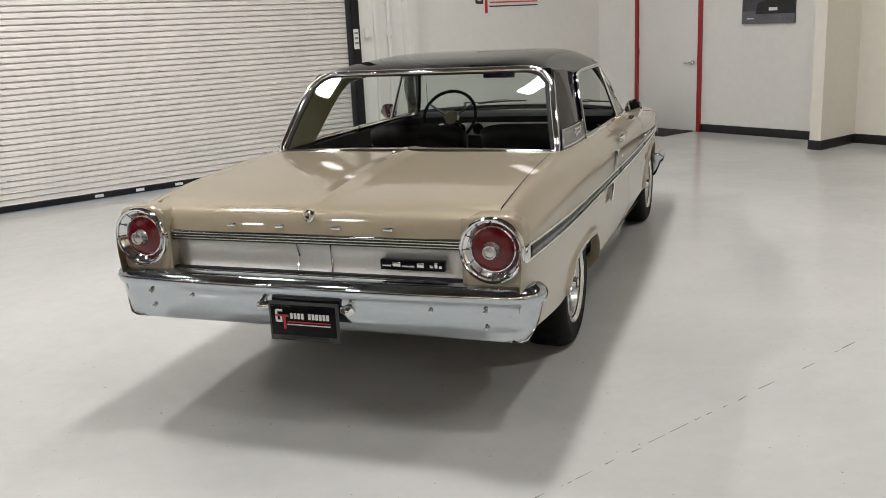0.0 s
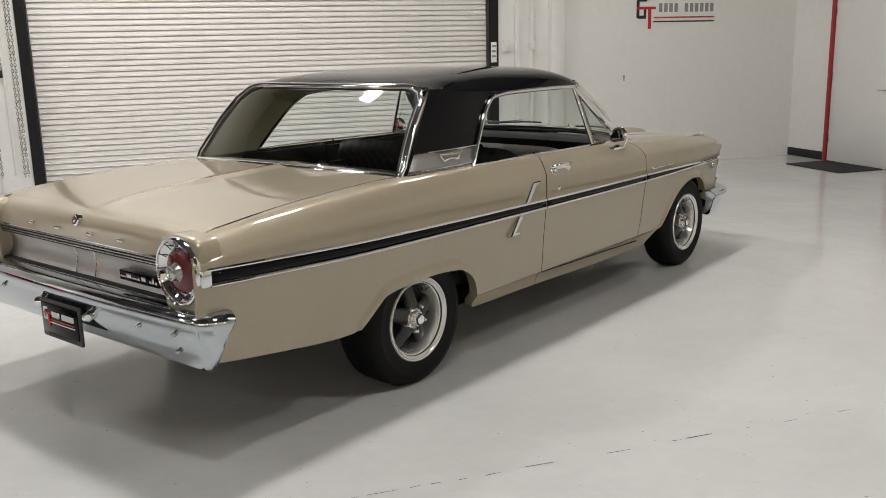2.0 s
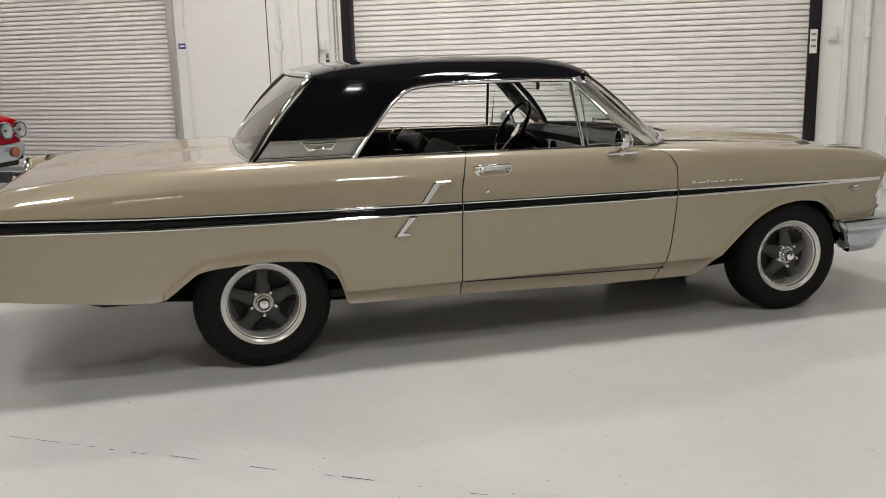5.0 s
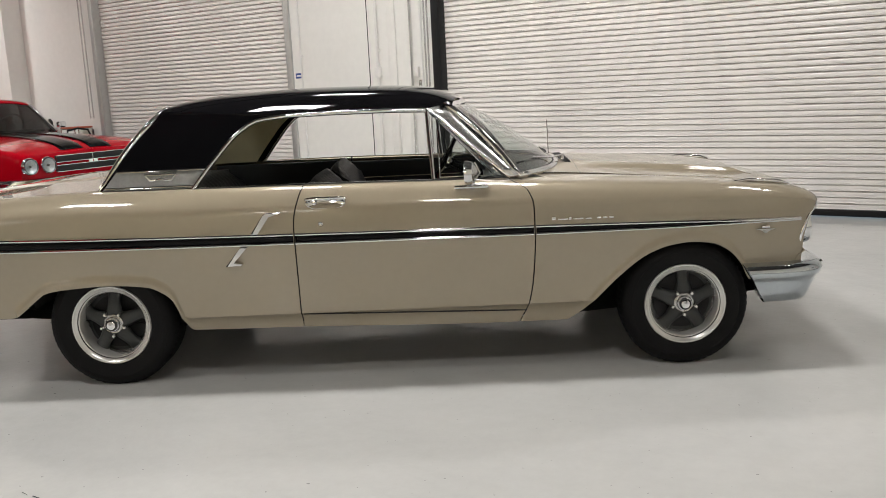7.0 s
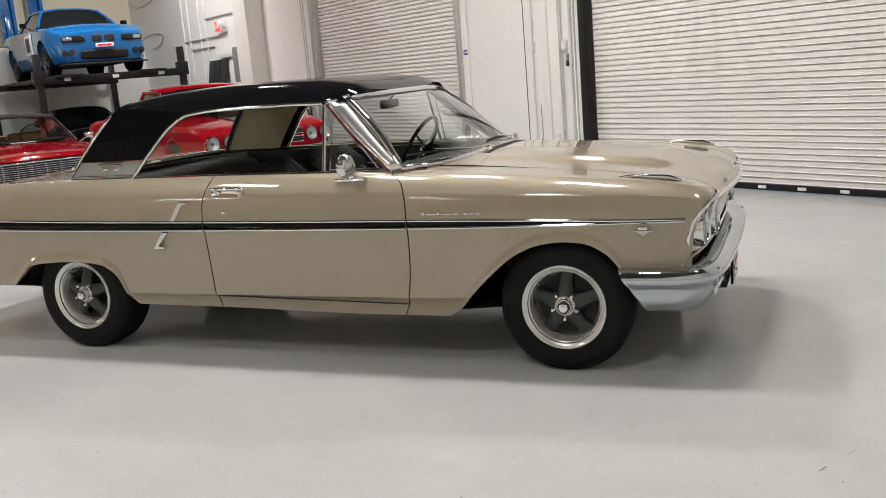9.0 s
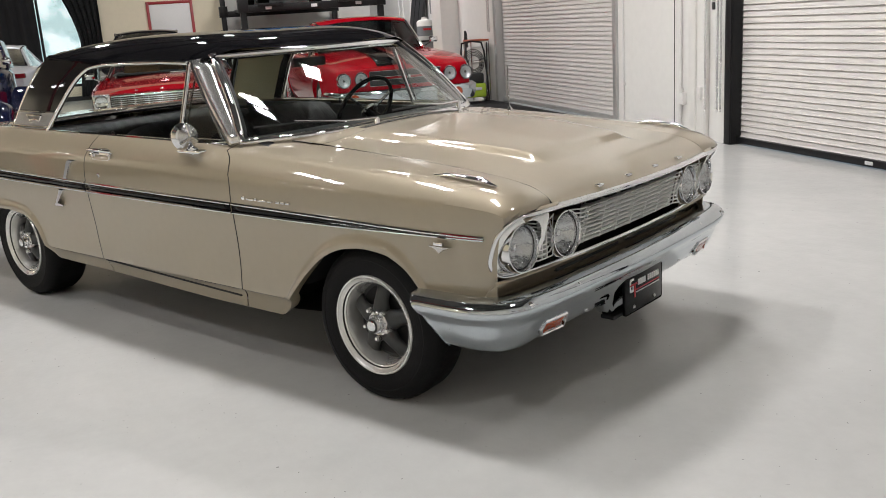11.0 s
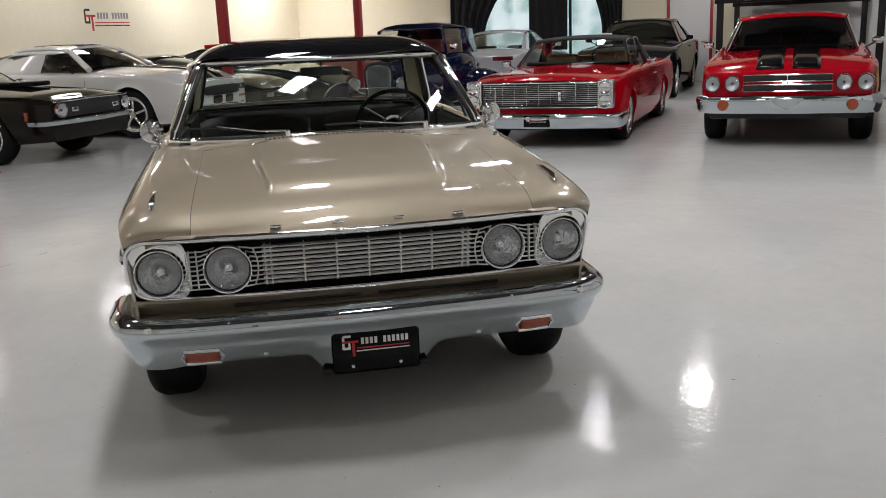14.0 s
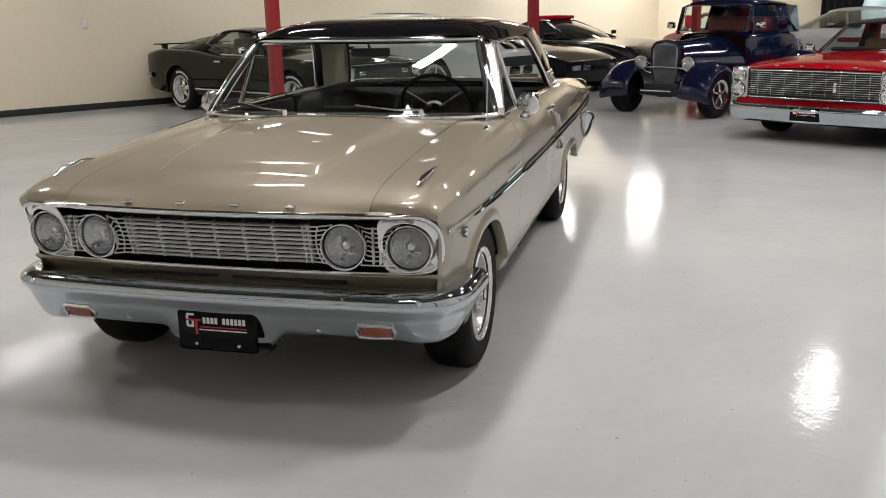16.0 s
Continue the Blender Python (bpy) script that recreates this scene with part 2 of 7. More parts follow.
def pch(*knots):
    """A smooth monotone curve through (x, y) knots."""
    ks = np.array(sorted(knots), float)
    X, Y = ks[:, 0], ks[:, 1]
    h = np.diff(X)
    d = np.diff(Y) / h
    m = np.zeros(len(X))
    m[0], m[-1] = d[0], d[-1]
    for i in range(1, len(X) - 1):
        if d[i - 1] * d[i] > 0:
            w1, w2 = 2 * h[i] + h[i - 1], h[i] + 2 * h[i - 1]
            m[i] = (w1 + w2) / (w1 / d[i - 1] + w2 / d[i])

    def f(x):
        x = np.clip(np.asarray(x, float), X[0], X[-1])
        i = np.clip(np.searchsorted(X, x) - 1, 0, len(h) - 1)
        s = (x - X[i]) / h[i]
        return ((1 + 2 * s) * (1 - s) ** 2 * Y[i] + s * (1 - s) ** 2 * h[i] * m[i] + s * s * (3 - 2 * s) * Y[i + 1] + s * s * (s - 1) * h[i] * m[i + 1])
    return f


def thing(name, label, category, m=None, group="", kind=""):
    ob = new(name)
    ob.empty_display_size = 0.1
    if m is not None:
        ob.matrix_world = m
    return tagged(ob, label, category, group, kind)


def mesh(name, verts, faces, material, parent=None, label="", sharp=32, smooth=True):
    me = bpy.data.meshes.new(name)
    me.from_pydata([tuple(v) for v in verts], [], [tuple(f) for f in faces])
    me.materials.append(material)
    if smooth:
        me.shade_smooth()
        me.set_sharp_from_angle(angle=radians(sharp))
    ob = new(name, me)
    if parent is not None:
        ob.parent = parent
    if label:
        ob["label"] = label
    return ob


def part(name, bm, material, parent=None, label="", smooth=True, sharp=32):
    me = bpy.data.meshes.new(name)
    bm.to_mesh(me)
    bm.free()
    me.materials.append(material)
    if smooth:
        me.shade_smooth()
        me.set_sharp_from_angle(angle=radians(sharp))
    ob = new(name, me)
    if parent is not None:
        ob.parent = parent
    if label:
        ob["label"] = label
    return ob


def grid_vf(P, closed_u=False, closed_v=False):
    P = np.asarray(P, float)
    nu, nv = P.shape[:2]
    faces = []
    for i in range(nu if closed_u else nu - 1):
        for j in range(nv if closed_v else nv - 1):
            a, b = (i + 1) % nu, (j + 1) % nv
            faces.append((i * nv + j, a * nv + j, a * nv + b, i * nv + b))
    return P.reshape(-1, 3), faces


def sheet(name, P, material, parent=None, label="", thick=0.0, sharp=32, closed_u=False, closed_v=False):
    """A curved panel through a grid of points, with a thickness of its own."""
    v, f = grid_vf(P, closed_u, closed_v)
    ob = mesh(name, v, f, material, parent, label, sharp)
    if thick:
        mod = ob.modifiers.new("thickness", "SOLIDIFY")
        mod.thickness, mod.offset = thick, 0
    return ob


def joined(name, pieces, material, parent=None, label="", sharp=32, smooth=True):
    V, F = [], []
    for v, f in pieces:
        o = len(V)
        V.extend([tuple(q) for q in v])
        F.extend([tuple(i + o for i in g) for g in f])
    return mesh(name, V, F, material, parent, label, sharp, smooth)


def tube_vf(pts, r, seg=8, closed=False, flat=1.0):
    pts = [Vector(p) for p in pts]
    n = len(pts)
    P = []
    up = Vector((0, 0, 1))
    for i, p in enumerate(pts):
        a = pts[i - 1] if (i or closed) else pts[0]
        b = pts[(i + 1) % n] if (i < n - 1 or closed) else pts[-1]
        d = (b - a).normalized()
        s = d.cross(up)
        s = s.normalized() if s.length > 1e-3 else Vector((1, 0, 0))
        u = s.cross(d).normalized()
        rr = r[i] if isinstance(r, (list, tuple)) else r
        P.append([tuple(p + s * math.cos(k) * rr * flat + u * math.sin(k) * rr) for k in np.linspace(0, 2 * math.pi, seg, endpoint=False)])
    v, f = grid_vf(P, closed, True)
    if not closed:
        f = list(f) + [tuple(range(seg))[::-1], tuple(range((n - 1) * seg, n * seg))]
    return v, f


def tube(name, pts, r, material, parent=None, label="", seg=8, closed=False, flat=1.0):
    v, f = tube_vf(pts, r, seg, closed, flat)
    return mesh(name, v, f, material, parent, label, 50)


def lathe_vf(prof, centre=(0, 0, 0), axis=(0, 1, 0), seg=32, closed=False):
    """Turns (radius, along) points round an axis."""
    ax = Vector(axis).normalized()
    a = ax.orthogonal().normalized()
    b = ax.cross(a)
    c = Vector(centre)
    P = [[tuple(c + ax * t + (a * math.cos(k) + b * math.sin(k)) * r) for k in np.linspace(0, 2 * math.pi, seg, endpoint=False)] for r, t in prof]
    return grid_vf(P, closed, True)


def lathe(name, prof, material, parent=None, label="", centre=(0, 0, 0), axis=(0, 1, 0), seg=32, closed=False, sharp=30):
    v, f = lathe_vf(prof, centre, axis, seg, closed)
    return mesh(name, v, f, material, parent, label, sharp)


def box_bm(x0, x1, y0, y1, z0, z1, bev=0.0, seg=2, m=None):
    bm = bmesh.new()
    bmesh.ops.create_cube(bm, size=1)
    for v in bm.verts:
        v.co = Vector(((x0 + x1) / 2 + v.co.x * (x1 - x0), (y0 + y1) / 2 + v.co.y * (y1 - y0), (z0 + z1) / 2 + v.co.z * (z1 - z0)))
    if bev:
        bmesh.ops.bevel(bm, geom=list(bm.edges), offset=bev, segments=seg, affect="EDGES", profile=0.5)
    if m is not None:
        bm.transform(m)
    return bm


def box(name, x0, x1, y0, y1, z0, z1, material, parent=None, label="", bev=0.004, seg=2, m=None):
    return part(name, box_bm(x0, x1, y0, y1, z0, z1, bev, seg, m), material, parent, label)


def prism_vf(poly, a, b, axis=1):
    """A flat outline pushed from a to b along an axis; poly gives the other two coordinates in order."""
    n = len(poly)
    V = []
    for t in (a, b):
        for p in poly:
            q = list(p)
            q.insert(axis, t)
            V.append(tuple(q))
    F = [tuple(range(n))[::-1], tuple(range(n, 2 * n))] + [(i, (i + 1) % n, n + (i + 1) % n, n + i) for i in range(n)]
    return V, F


def prism(name, poly, a, b, material, parent=None, label="", axis=1, smooth=False):
    v, f = prism_vf(poly, a, b, axis)
    return mesh(name, v, f, material, parent, label, 30, smooth)


def polyline(pts, n):
    """n points spread evenly along a smooth run through pts."""
    pts = np.array(pts, float)
    s = np.r_[0, np.cumsum(np.linalg.norm(np.diff(pts, axis=0), axis=1))]
    u = np.linspace(0, s[-1], n)
    out = []
    for k in range(pts.shape[1]):
        out.append(pch(*zip(s, pts[:, k]))(u) if len(pts) > 2 else np.interp(u, s, pts[:, k]))
    return np.array(out).T


def sign_marks(parent, origin, right, up, out, w, dark=True):
    """The house sign as plain shapes: strokes for the initials, short bars for the letters of the words and two rules below. w: its width."""
    o, r, u, n = (Vector(q) for q in (origin, right, up, out))
    mk = LOGO_K if dark else LOGO_W
    wd = LOGO_G if dark else LOGO_W
    bars = [("mark", 0.015, 0.13, 0.235, 0.27, mk), ("mark", 0.0, 0.035, 0.06, 0.25, mk), ("mark", 0.015, 0.12, 0.05, 0.085, mk), ("mark", 0.09, 0.12, 0.07, 0.15, mk), ("mark", 0.0, 0.24, 0.15, 0.18, LOGO_R),
            ("mark", 0.145, 0.185, -0.06, 0.15, LOGO_R), ("rule", 0.22, 1.0, 0.055, 0.07, LOGO_R), ("rule", 0.21, 1.0, 0.01, 0.025, mk)]
    for k in range(11):
        if k != 4:
            a = 0.28 + k * 0.066
            bars.append(("letter_bar", a, a + 0.042, 0.12, 0.215, wd))
    for k, (nm, a, b, c, d, mt) in enumerate(bars):
        V = []
        for t in (0.0, 0.003 + 0.00006 * k):
            for p, q in ((a, c), (b, c), (b, d), (a, d)):
                V.append(o + r * (p * w) + u * (q * w) + n * t)
        mesh(nm, V, [(3, 2, 1, 0), (4, 5, 6, 7), (0, 1, 5, 4), (1, 2, 6, 5), (2, 3, 7, 6), (3, 0, 4, 7)], mt, parent, smooth=False)


# ---- the hall ----
YA, XB, YC, XD, XE = 4.98, 6.54, -11.4, -19.7, 6.6
floor = box("floor", -60, 60, -60, 60, -0.3, 0.0, FLOOR, bev=0)
tagged(floor, "glossy light grey epoxy floor with scuffs", "floor", kind="structure")

# control joints sawn into the floor: thin dark broken strips
def joint(name, a, b, seed, k=1.0):
    rng = random.Random(seed)
    a, b = np.array(a, float), np.array(b, float)
    L = np.linalg.norm(b - a)
    d = (b - a) / L
    n = np.array((-d[1], d[0]))
    pieces, s = [], 0.0
    while s < L - 0.2:
        ln, gap = rng.uniform(0.02, 0.16) * (0.4 + 0.6 * k), rng.uniform(0.005, 0.13) / k ** 2
        w0, w1, o = k * rng.uniform(0.001, 0.004), k * rng.uniform(0.0008, 0.0025), rng.uniform(-0.006, 0.006)
        p, q = a + d * s + n * o, a + d * (s + ln) + n * (o + rng.uniform(-0.004, 0.004))
        pieces.append(([(*(p - n * w0), 0.0012), (*(q - n * w1), 0.0012), (*(q + n * w1), 0.0012), (*(p + n * w0), 0.0012)], [(0, 1, 2, 3)]))
        s += ln + gap
    ob = joined(name, pieces, BLACKM, smooth=False)
    tagged(ob, "thin broken dark crack along a floor joint", "floor joint", kind="structure")

joint("floor_joint", (-6.0, -2.56), (6.0, -2.49), 3, 0.75)
joint("floor_joint", (3.12, -10.0), (3.10, 4.8), 5, 0.45)

def wall(name, segs, material, label, parent=None):
    """One wall of butted blocks, each (x0, x1, y0, y1, z0, z1)."""
    pieces = []
    for x0, x1, y0, y1, z0, z1 in segs:
        v = [(x, y, z) for z in (z0, z1) for x, y in ((x0, y0), (x1, y0), (x1, y1), (x0, y1))]
        pieces.append((v, [(3, 2, 1, 0), (4, 5, 6, 7), (0, 1, 5, 4), (1, 2, 6, 5), (2, 3, 7, 6), (3, 0, 4, 7)]))
    ob = joined(name, pieces, material, smooth=False)
    return tagged(ob, label, "wall", kind="structure")

R1, R2, DH = (-3.11, 2.19), (-9.76, -5.46), 3.7
y0, y1 = YA, YA + 0.22
wall("wall_north", [(XD, R2[0], y0, y1, 0, CEIL), (R2[1], R1[0], y0, y1, 0, CEIL), (R1[1], XB + 0.2, y0, y1, 0, CEIL),
                    (R2[0], R2[1], y0, y1, DH, CEIL), (R1[0], R1[1], y0, y1, DH, CEIL)], WALLW, "white painted concrete wall with two roller doors")
wall("wall_east", [(XB, XB + 0.3, 1.06, YA, 0, CEIL)], WALLW, "white painted wall with a red framed door")
wall("pilaster", [(5.84, XE + 0.2, 0.92, 1.06, 0, CEIL)], WALLP, "short warm white wing wall beside the door")
wall("wall_east_far", [(XE, XE + 0.2, YC - 0.2, 0.92, 0, CEIL)], WALLP, "warm white painted wall")
wall("wall_south", [(XD, XE, YC - 0.2, YC, 0, CEIL)], WALLC, "cream painted wall behind the parked row")
WIN = (-5.75, -2.05, 0.35, 3.2)
wall("wall_west", [(XD - 0.2, XD, YC - 0.2, WIN[0], 0, CEIL), (XD - 0.2, XD, WIN[1], YA + 0.22, 0, CEIL), (XD - 0.2, XD, WIN[0], WIN[1], 0, WIN[2]),
                   (XD - 0.2, XD, WIN[0], WIN[1], WIN[3], CEIL)], WALLC, "cream painted far wall with a large window")
ceiling = box("ceiling", XD, XE, YC, YA, CEIL, CEIL + 0.2, CEILM, bev=0)
tagged(ceiling, "plain dark roof deck", "ceiling", kind="structure")

def base(name, x0, x1, yy0, yy1):
    ob = box(name, x0, x1, yy0, yy1, 0.0, 0.11, BASEB, bev=0.003)
    tagged(ob, "black rubber baseboard", "baseboard", kind="structure")

base("baseboard", XB - 0.012, XB, 1.072, 3.1)
base("baseboard", XB - 0.012, XB, 4.25, YA)
base("baseboard", 5.828, 5.84, 0.92, 1.06)
base("baseboard", 5.828, XB - 0.012, 1.06, 1.072)
base("baseboard", 5.828, XE, 0.908, 0.92)
base("baseboard", XE - 0.012, XE, YC, 0.908)
base("baseboard", XD, XE - 0.012, YC, YC + 0.012)
base("baseboard", XD, XD + 0.012, YC + 0.012, YA)

# lamps of the hall, all out of view and some added as fill: strip fixtures under the roof deck
def strip_light(x, y, z, power, length, width, tilt=0.0):
    t = thing("ceiling_light", "unseen white strip light fixture under the roof deck, placed to light the hall", "ceiling light", pose(x, y, z, 0, tilt, 0), "strip lights")
    prism("housing", [(-width / 2 - 0.06, 0.0), (-0.12, 0.1), (0.12, 0.1), (width / 2 + 0.06, 0.0)], -length / 2 - 0.06, length / 2 + 0.06, WHITEP, t, axis=0)
    for xx in (-length * 0.4, length * 0.4):
        tube("hanger", [(xx, 0, 0.095), (xx - (CEIL - z) * math.sin(radians(tilt)), 0, (CEIL - z) * math.cos(radians(tilt)) + 0.005)], 0.008, STAIN, t, seg=6)
    la = bpy.data.lights.new("strip_lamp", "AREA")
    la.shape, la.size, la.size_y, la.energy, la.color = "RECTANGLE", length, width, power, (1.0, 0.975, 0.955)
    lo = new("strip_lamp", la)
    lo.matrix_world = pose(x, y, z, 0, tilt, 0) @ pose(0, 0, -0.02)

for lx, ys, pw_, ln_, wd_ in LAMP_ROWS:
    for ly in ys:
        strip_light(lx, ly, CEIL - 0.16, pw_, ln_, wd_)
# unseen fill for the far end, turned away from the floor
strip_light(FAR_FILL[0], FAR_FILL[1], CEIL - 0.6, FAR_FILL[2], 1.2, 0.4, FAR_FILL[3])
# unseen fill row hung close to the cream wall
for lx, pw_ in WALL_FILL:
    strip_light(lx, YC + 1.3, 3.8, pw_ * 1.1, 1.2, 0.3)

# roller doors: a curtain of bowed slats in steel guides
def roller_door(name, xa, xb, jamb, label, jw, bottom):
    t = thing(name, label, "roller door", kind="structure")
    pitch, n = 0.0605, 60
    prof = [(0.016, 0.0), (-0.005, 0.0015), (-0.0115, 0.006), (-0.009, 0.011), (-0.001, 0.017), (0.001, 0.046), (0.006, 0.053), (0.016, 0.0605)]
    P = [[(x, YA + 0.1 + o, z) for o, z in prof] for x in np.linspace(xa + 0.02, xb - 0.02, 3)]
    v, f = grid_vf(P)
    me = bpy.data.meshes.new("slat")
    me.from_pydata([tuple(q) for q in v], [], f)
    me.materials.append(SLAT)
    me.shade_smooth()
    me.set_sharp_from_angle(angle=radians(40))
    for k in range(n):
        s = new("slat", me)
        s.parent, s.location = t, (0, 0, 0.07 + k * pitch)
    for xj, s in ((xa, 1), (xb, -1)):
        box("guide", *sorted((xj - s * 0.015, xj + s * jw)), YA - 0.035, YA + 0.07, 0.0, DH, jamb, t, bev=0.004)
        box("guide_lip", *sorted((xj + s * (jw - 0.006), xj + s * (jw + 0.012))), YA - 0.02, YA + 0.115, 0.0, DH, jamb, t, bev=0.002)
    box("bottom_bar", xa + 0.03, xb - 0.03, YA + 0.05, YA + 0.125, 0.012, 0.075, bottom, t, bev=0.006)
    return t

GALV = mat("galvanised_guide", (0.5, 0.5, 0.49), 0.4, 0.5, 0, 0.1, 6.0)
rd1 = roller_door("door_1", *R1, STEELB, "wide closed white slatted roller door in black guides", 0.085, STEELB)
roller_door("door_2", *R2, GALV, "closed white slatted roller door in grey guides", 0.08, GALV)
box("warning_label", 2.105, 2.175, YA - 0.043, YA - 0.036, 1.38, 1.62, PAPER, rd1, "white warning label", bev=0.001)
for zz in (1.44, 1.5, 1.56):
    box("print_bar", 2.115, 2.165, YA - 0.046, YA - 0.043, zz, zz + 0.025, LOGO_G, rd1, bev=0)
for k in range(6):
    a = -1.2 + k * 0.44
    box("reflector", a, a + 0.09, YA + 0.042, YA + 0.05, 0.03, 0.06, LOGO_W, rd1, bev=0.002)

def chain(x, z0, z1, y):
    t = thing("pull_chain", "hanging steel pull chain beside the roller door", "chain")
    pieces, k, z = [], 0, z0
    while z < z1:
        pts = [(x + (0.011 * math.cos(a) if k % 2 else 0), y + (0 if k % 2 else 0.011 * math.cos(a)), z + 0.02 * math.sin(a)) for a in np.linspace(0, 2 * math.pi, 8, endpoint=False)]
        pieces.append(tube_vf(pts, 0.0035, 4, True))
        z += 0.031
        k += 1
    joined("chain", pieces, STAIN, t)

chain(-3.42, 0.35, CEIL - 0.01, YA - 0.07)
chain(-3.2, 0.35, CEIL - 0.01, YA - 0.07)
chain(-3.17, 0.35, CEIL - 0.01, YA - 0.05)
chain(-9.9, 1.2, CEIL - 0.01, YA - 0.06)
chain(-9.98, 1.2, CEIL - 0.01, YA - 0.06)

def pipe(x, z0=0.0, z1=CEIL, r=0.018, y=None, name="conduit"):
    y = YA - r - 0.01 if y is None else y
    t = thing(name, "thin grey painted conduit up the white wall", "conduit")
    tube("pipe", [(x, y, z0), (x, y, z1)], r, WHITEP, t, seg=10)
    for z in np.arange(z0 + 0.5, z1, 1.4):
        box("clip", x - r - 0.012, x + r + 0.012, y, YA, z, z + 0.03, WHITEP, t, bev=0.003)
    return t

def wallbox(name, x, z, w, h, d, m, label, cat):
    t = thing(name, label, cat)
    box("case", x - w / 2, x + w / 2, YA - d, YA, z - h / 2, z + h / 2, m, t, bev=0.006)
    box("cover", x - w * 0.36, x + w * 0.36, YA - d - 0.006, YA - d, z - h * 0.36, z + h * 0.36, m, t, bev=0.003)
    return t

# pier strips beside the wide door
def pier(x0, x1, d, label):
    ob = box("wall_trim", x0, x1, YA - d, YA, 0, CEIL, WALLW, bev=0.01)
    tagged(ob, label, "wall trim", kind="structure")

pier(2.42, 2.48, 0.05, "narrow white vertical wall batten")
pier(2.87, 3.05, 0.12, "square white wall pier")
pier(-3.5, -3.44, 0.05, "narrow white vertical wall batten")
pier(-3.8, -3.68, 0.03, "square white wall pier")
pier(-12.3, -11.7, 0.35, "broad white wall pier")
seam = box("wall_seam", -4.136, -4.124, YA - 0.003, YA, 0, CEIL, BLACKM, bev=0)
tagged(seam, "dark vertical joint between wall panels", "wall joint", kind="structure")
pipe(2.64, 0.0, CEIL, 0.03)
pipe(-3.97, 0.0, CEIL, 0.02)
pipe(-3.29, 0.35, CEIL, 0.014)
pipe(-5.28, 0.0, CEIL, 0.012)
for xx in (-15.9, -15.55, -14.9, -14.55):
    pipe(xx, 0.0, CEIL, 0.02)
for k, (xa, xb, zz) in enumerate(((-15.9, -13.9, 2.55), (-15.55, -14.2, 2.35), (-14.55, -12.9, 2.95))):
    t = thing("conduit", "thin grey painted conduit across the white wall", "conduit")
    tube("pipe", [(xa, YA - 0.03, zz), (xb, YA - 0.03, zz)], 0.018, CONDUIT, t)
wallbox("outlet_box", 2.32, 1.57, 0.09, 0.13, 0.05, WHITEP, "small white outlet box on the wall", "outlet box")
wallbox("outlet_box", 2.64, 1.57, 0.06, 0.1, 0.1, WHITEP, "small white outlet box on the wall", "outlet box")
wallbox("outlet_box", -3.38, 1.62, 0.07, 0.12, 0.05, WHITEP, "small white outlet box on the wall", "outlet box")
wallbox("outlet_box", -3.97, 1.64, 0.08, 0.12, 0.06, WHITEP, "small white outlet box on the wall", "outlet box")
wallbox("outlet_box", -3.58, 0.5, 0.09, 0.13, 0.05, WHITEP, "small white outlet box on the wall", "outlet box")
wallbox("outlet_box", -3.92, 0.42, 0.09, 0.13, 0.05, WHITEP, "small white outlet box on the wall", "outlet box")
lk = thing("door_lock_box", "small dark padlock and hasp hanging on the wall", "lock")
box("hasp", -3.350, -3.290, YA - 0.03, YA, 1.460, 1.520, STAIN, lk, bev=0.005)
box("padlock", -3.345, -3.300, YA - 0.05, YA - 0.02, 1.370, 1.445, BLACKM, lk, bev=0.008)
tube("shackle", [(-3.340, YA - 0.036, 1.440), (-3.340, YA - 0.036, 1.480), (-3.322, YA - 0.036, 1.495), (-3.305, YA - 0.036, 1.480), (-3.305, YA - 0.036, 1.440)], 0.005, STAIN, lk)
sg = thing("wall_sign", "small blue and white notice on the wall", "sign")
box("plate", -5.41, -5.3, YA - 0.006, YA, 1.625, 1.695, mat("blue_sign", (0.03, 0.07, 0.25), 0.4), sg, bev=0.001)
box("print_bar", -5.39, -5.32, YA - 0.009, YA - 0.006, 1.65, 1.67, LOGO_W, sg, bev=0)
sc1 = thing("wall_mark", "small dark scuff marks on the white wall", "scuff", kind="structure")
box("scuff", 3.93, 3.95, YA - 0.002, YA, 1.1, 1.17, LOGO_G, sc1, bev=0)
lg = thing("wall_logo", "red and black painted house sign on the white wall", "wall sign")
sign_marks(lg, (4.1, YA, 1.81), (1, 0, 0), (0, 0, 1), (0, -1, 0), 1.15)
lg2 = thing("wall_logo", "red and black painted house sign on the cream wall", "wall sign")
sign_marks(lg2, (-10.8, YC, 1.88), (-1, 0, 0), (0, 0, 1), (0, 1, 0), 1.38)
ol = thing("outlet_plate", "small white outlet plate on the cream wall", "outlet")
box("plate", -2.9, -2.81, YC, YC + 0.012, 1.36, 1.5, WHITEP, ol, bev=0.004)

# red framed door, its mat and the picture beside it
dr = thing("door_3", "white flush door in a red steel frame, closed", "door", kind="structure")
box("jamb", XB - 0.05, XB, 3.1, 3.15, 0, 2.16, REDSTEEL, dr, bev=0.004)
box("jamb", XB - 0.05, XB, 4.2, 4.25, 0, 2.16, REDSTEEL, dr, bev=0.004)
box("head", XB - 0.05, XB, 3.15, 4.2, 2.1, 2.16, REDSTEEL, dr, bev=0.004)
leaf = box("leaf", XB - 0.02, XB - 0.001, 3.155, 4.195, 0.012, 2.085, WHITEP, dr, bev=0.003)
lathe("rose", [(0.0, 0.0), (0.03, 0.0), (0.03, 0.012), (0.0, 0.014)], STAIN, leaf, "round steel rose", (XB - 0.02, 3.24, 0.95), (-1, 0, 0), 20)
tube("lever", [(XB - 0.03, 3.24, 0.95), (XB - 0.065, 3.24, 0.95), (XB - 0.07, 3.27, 0.95), (XB - 0.07, 3.36, 0.945)], 0.009, STAIN, leaf, "steel lever handle")
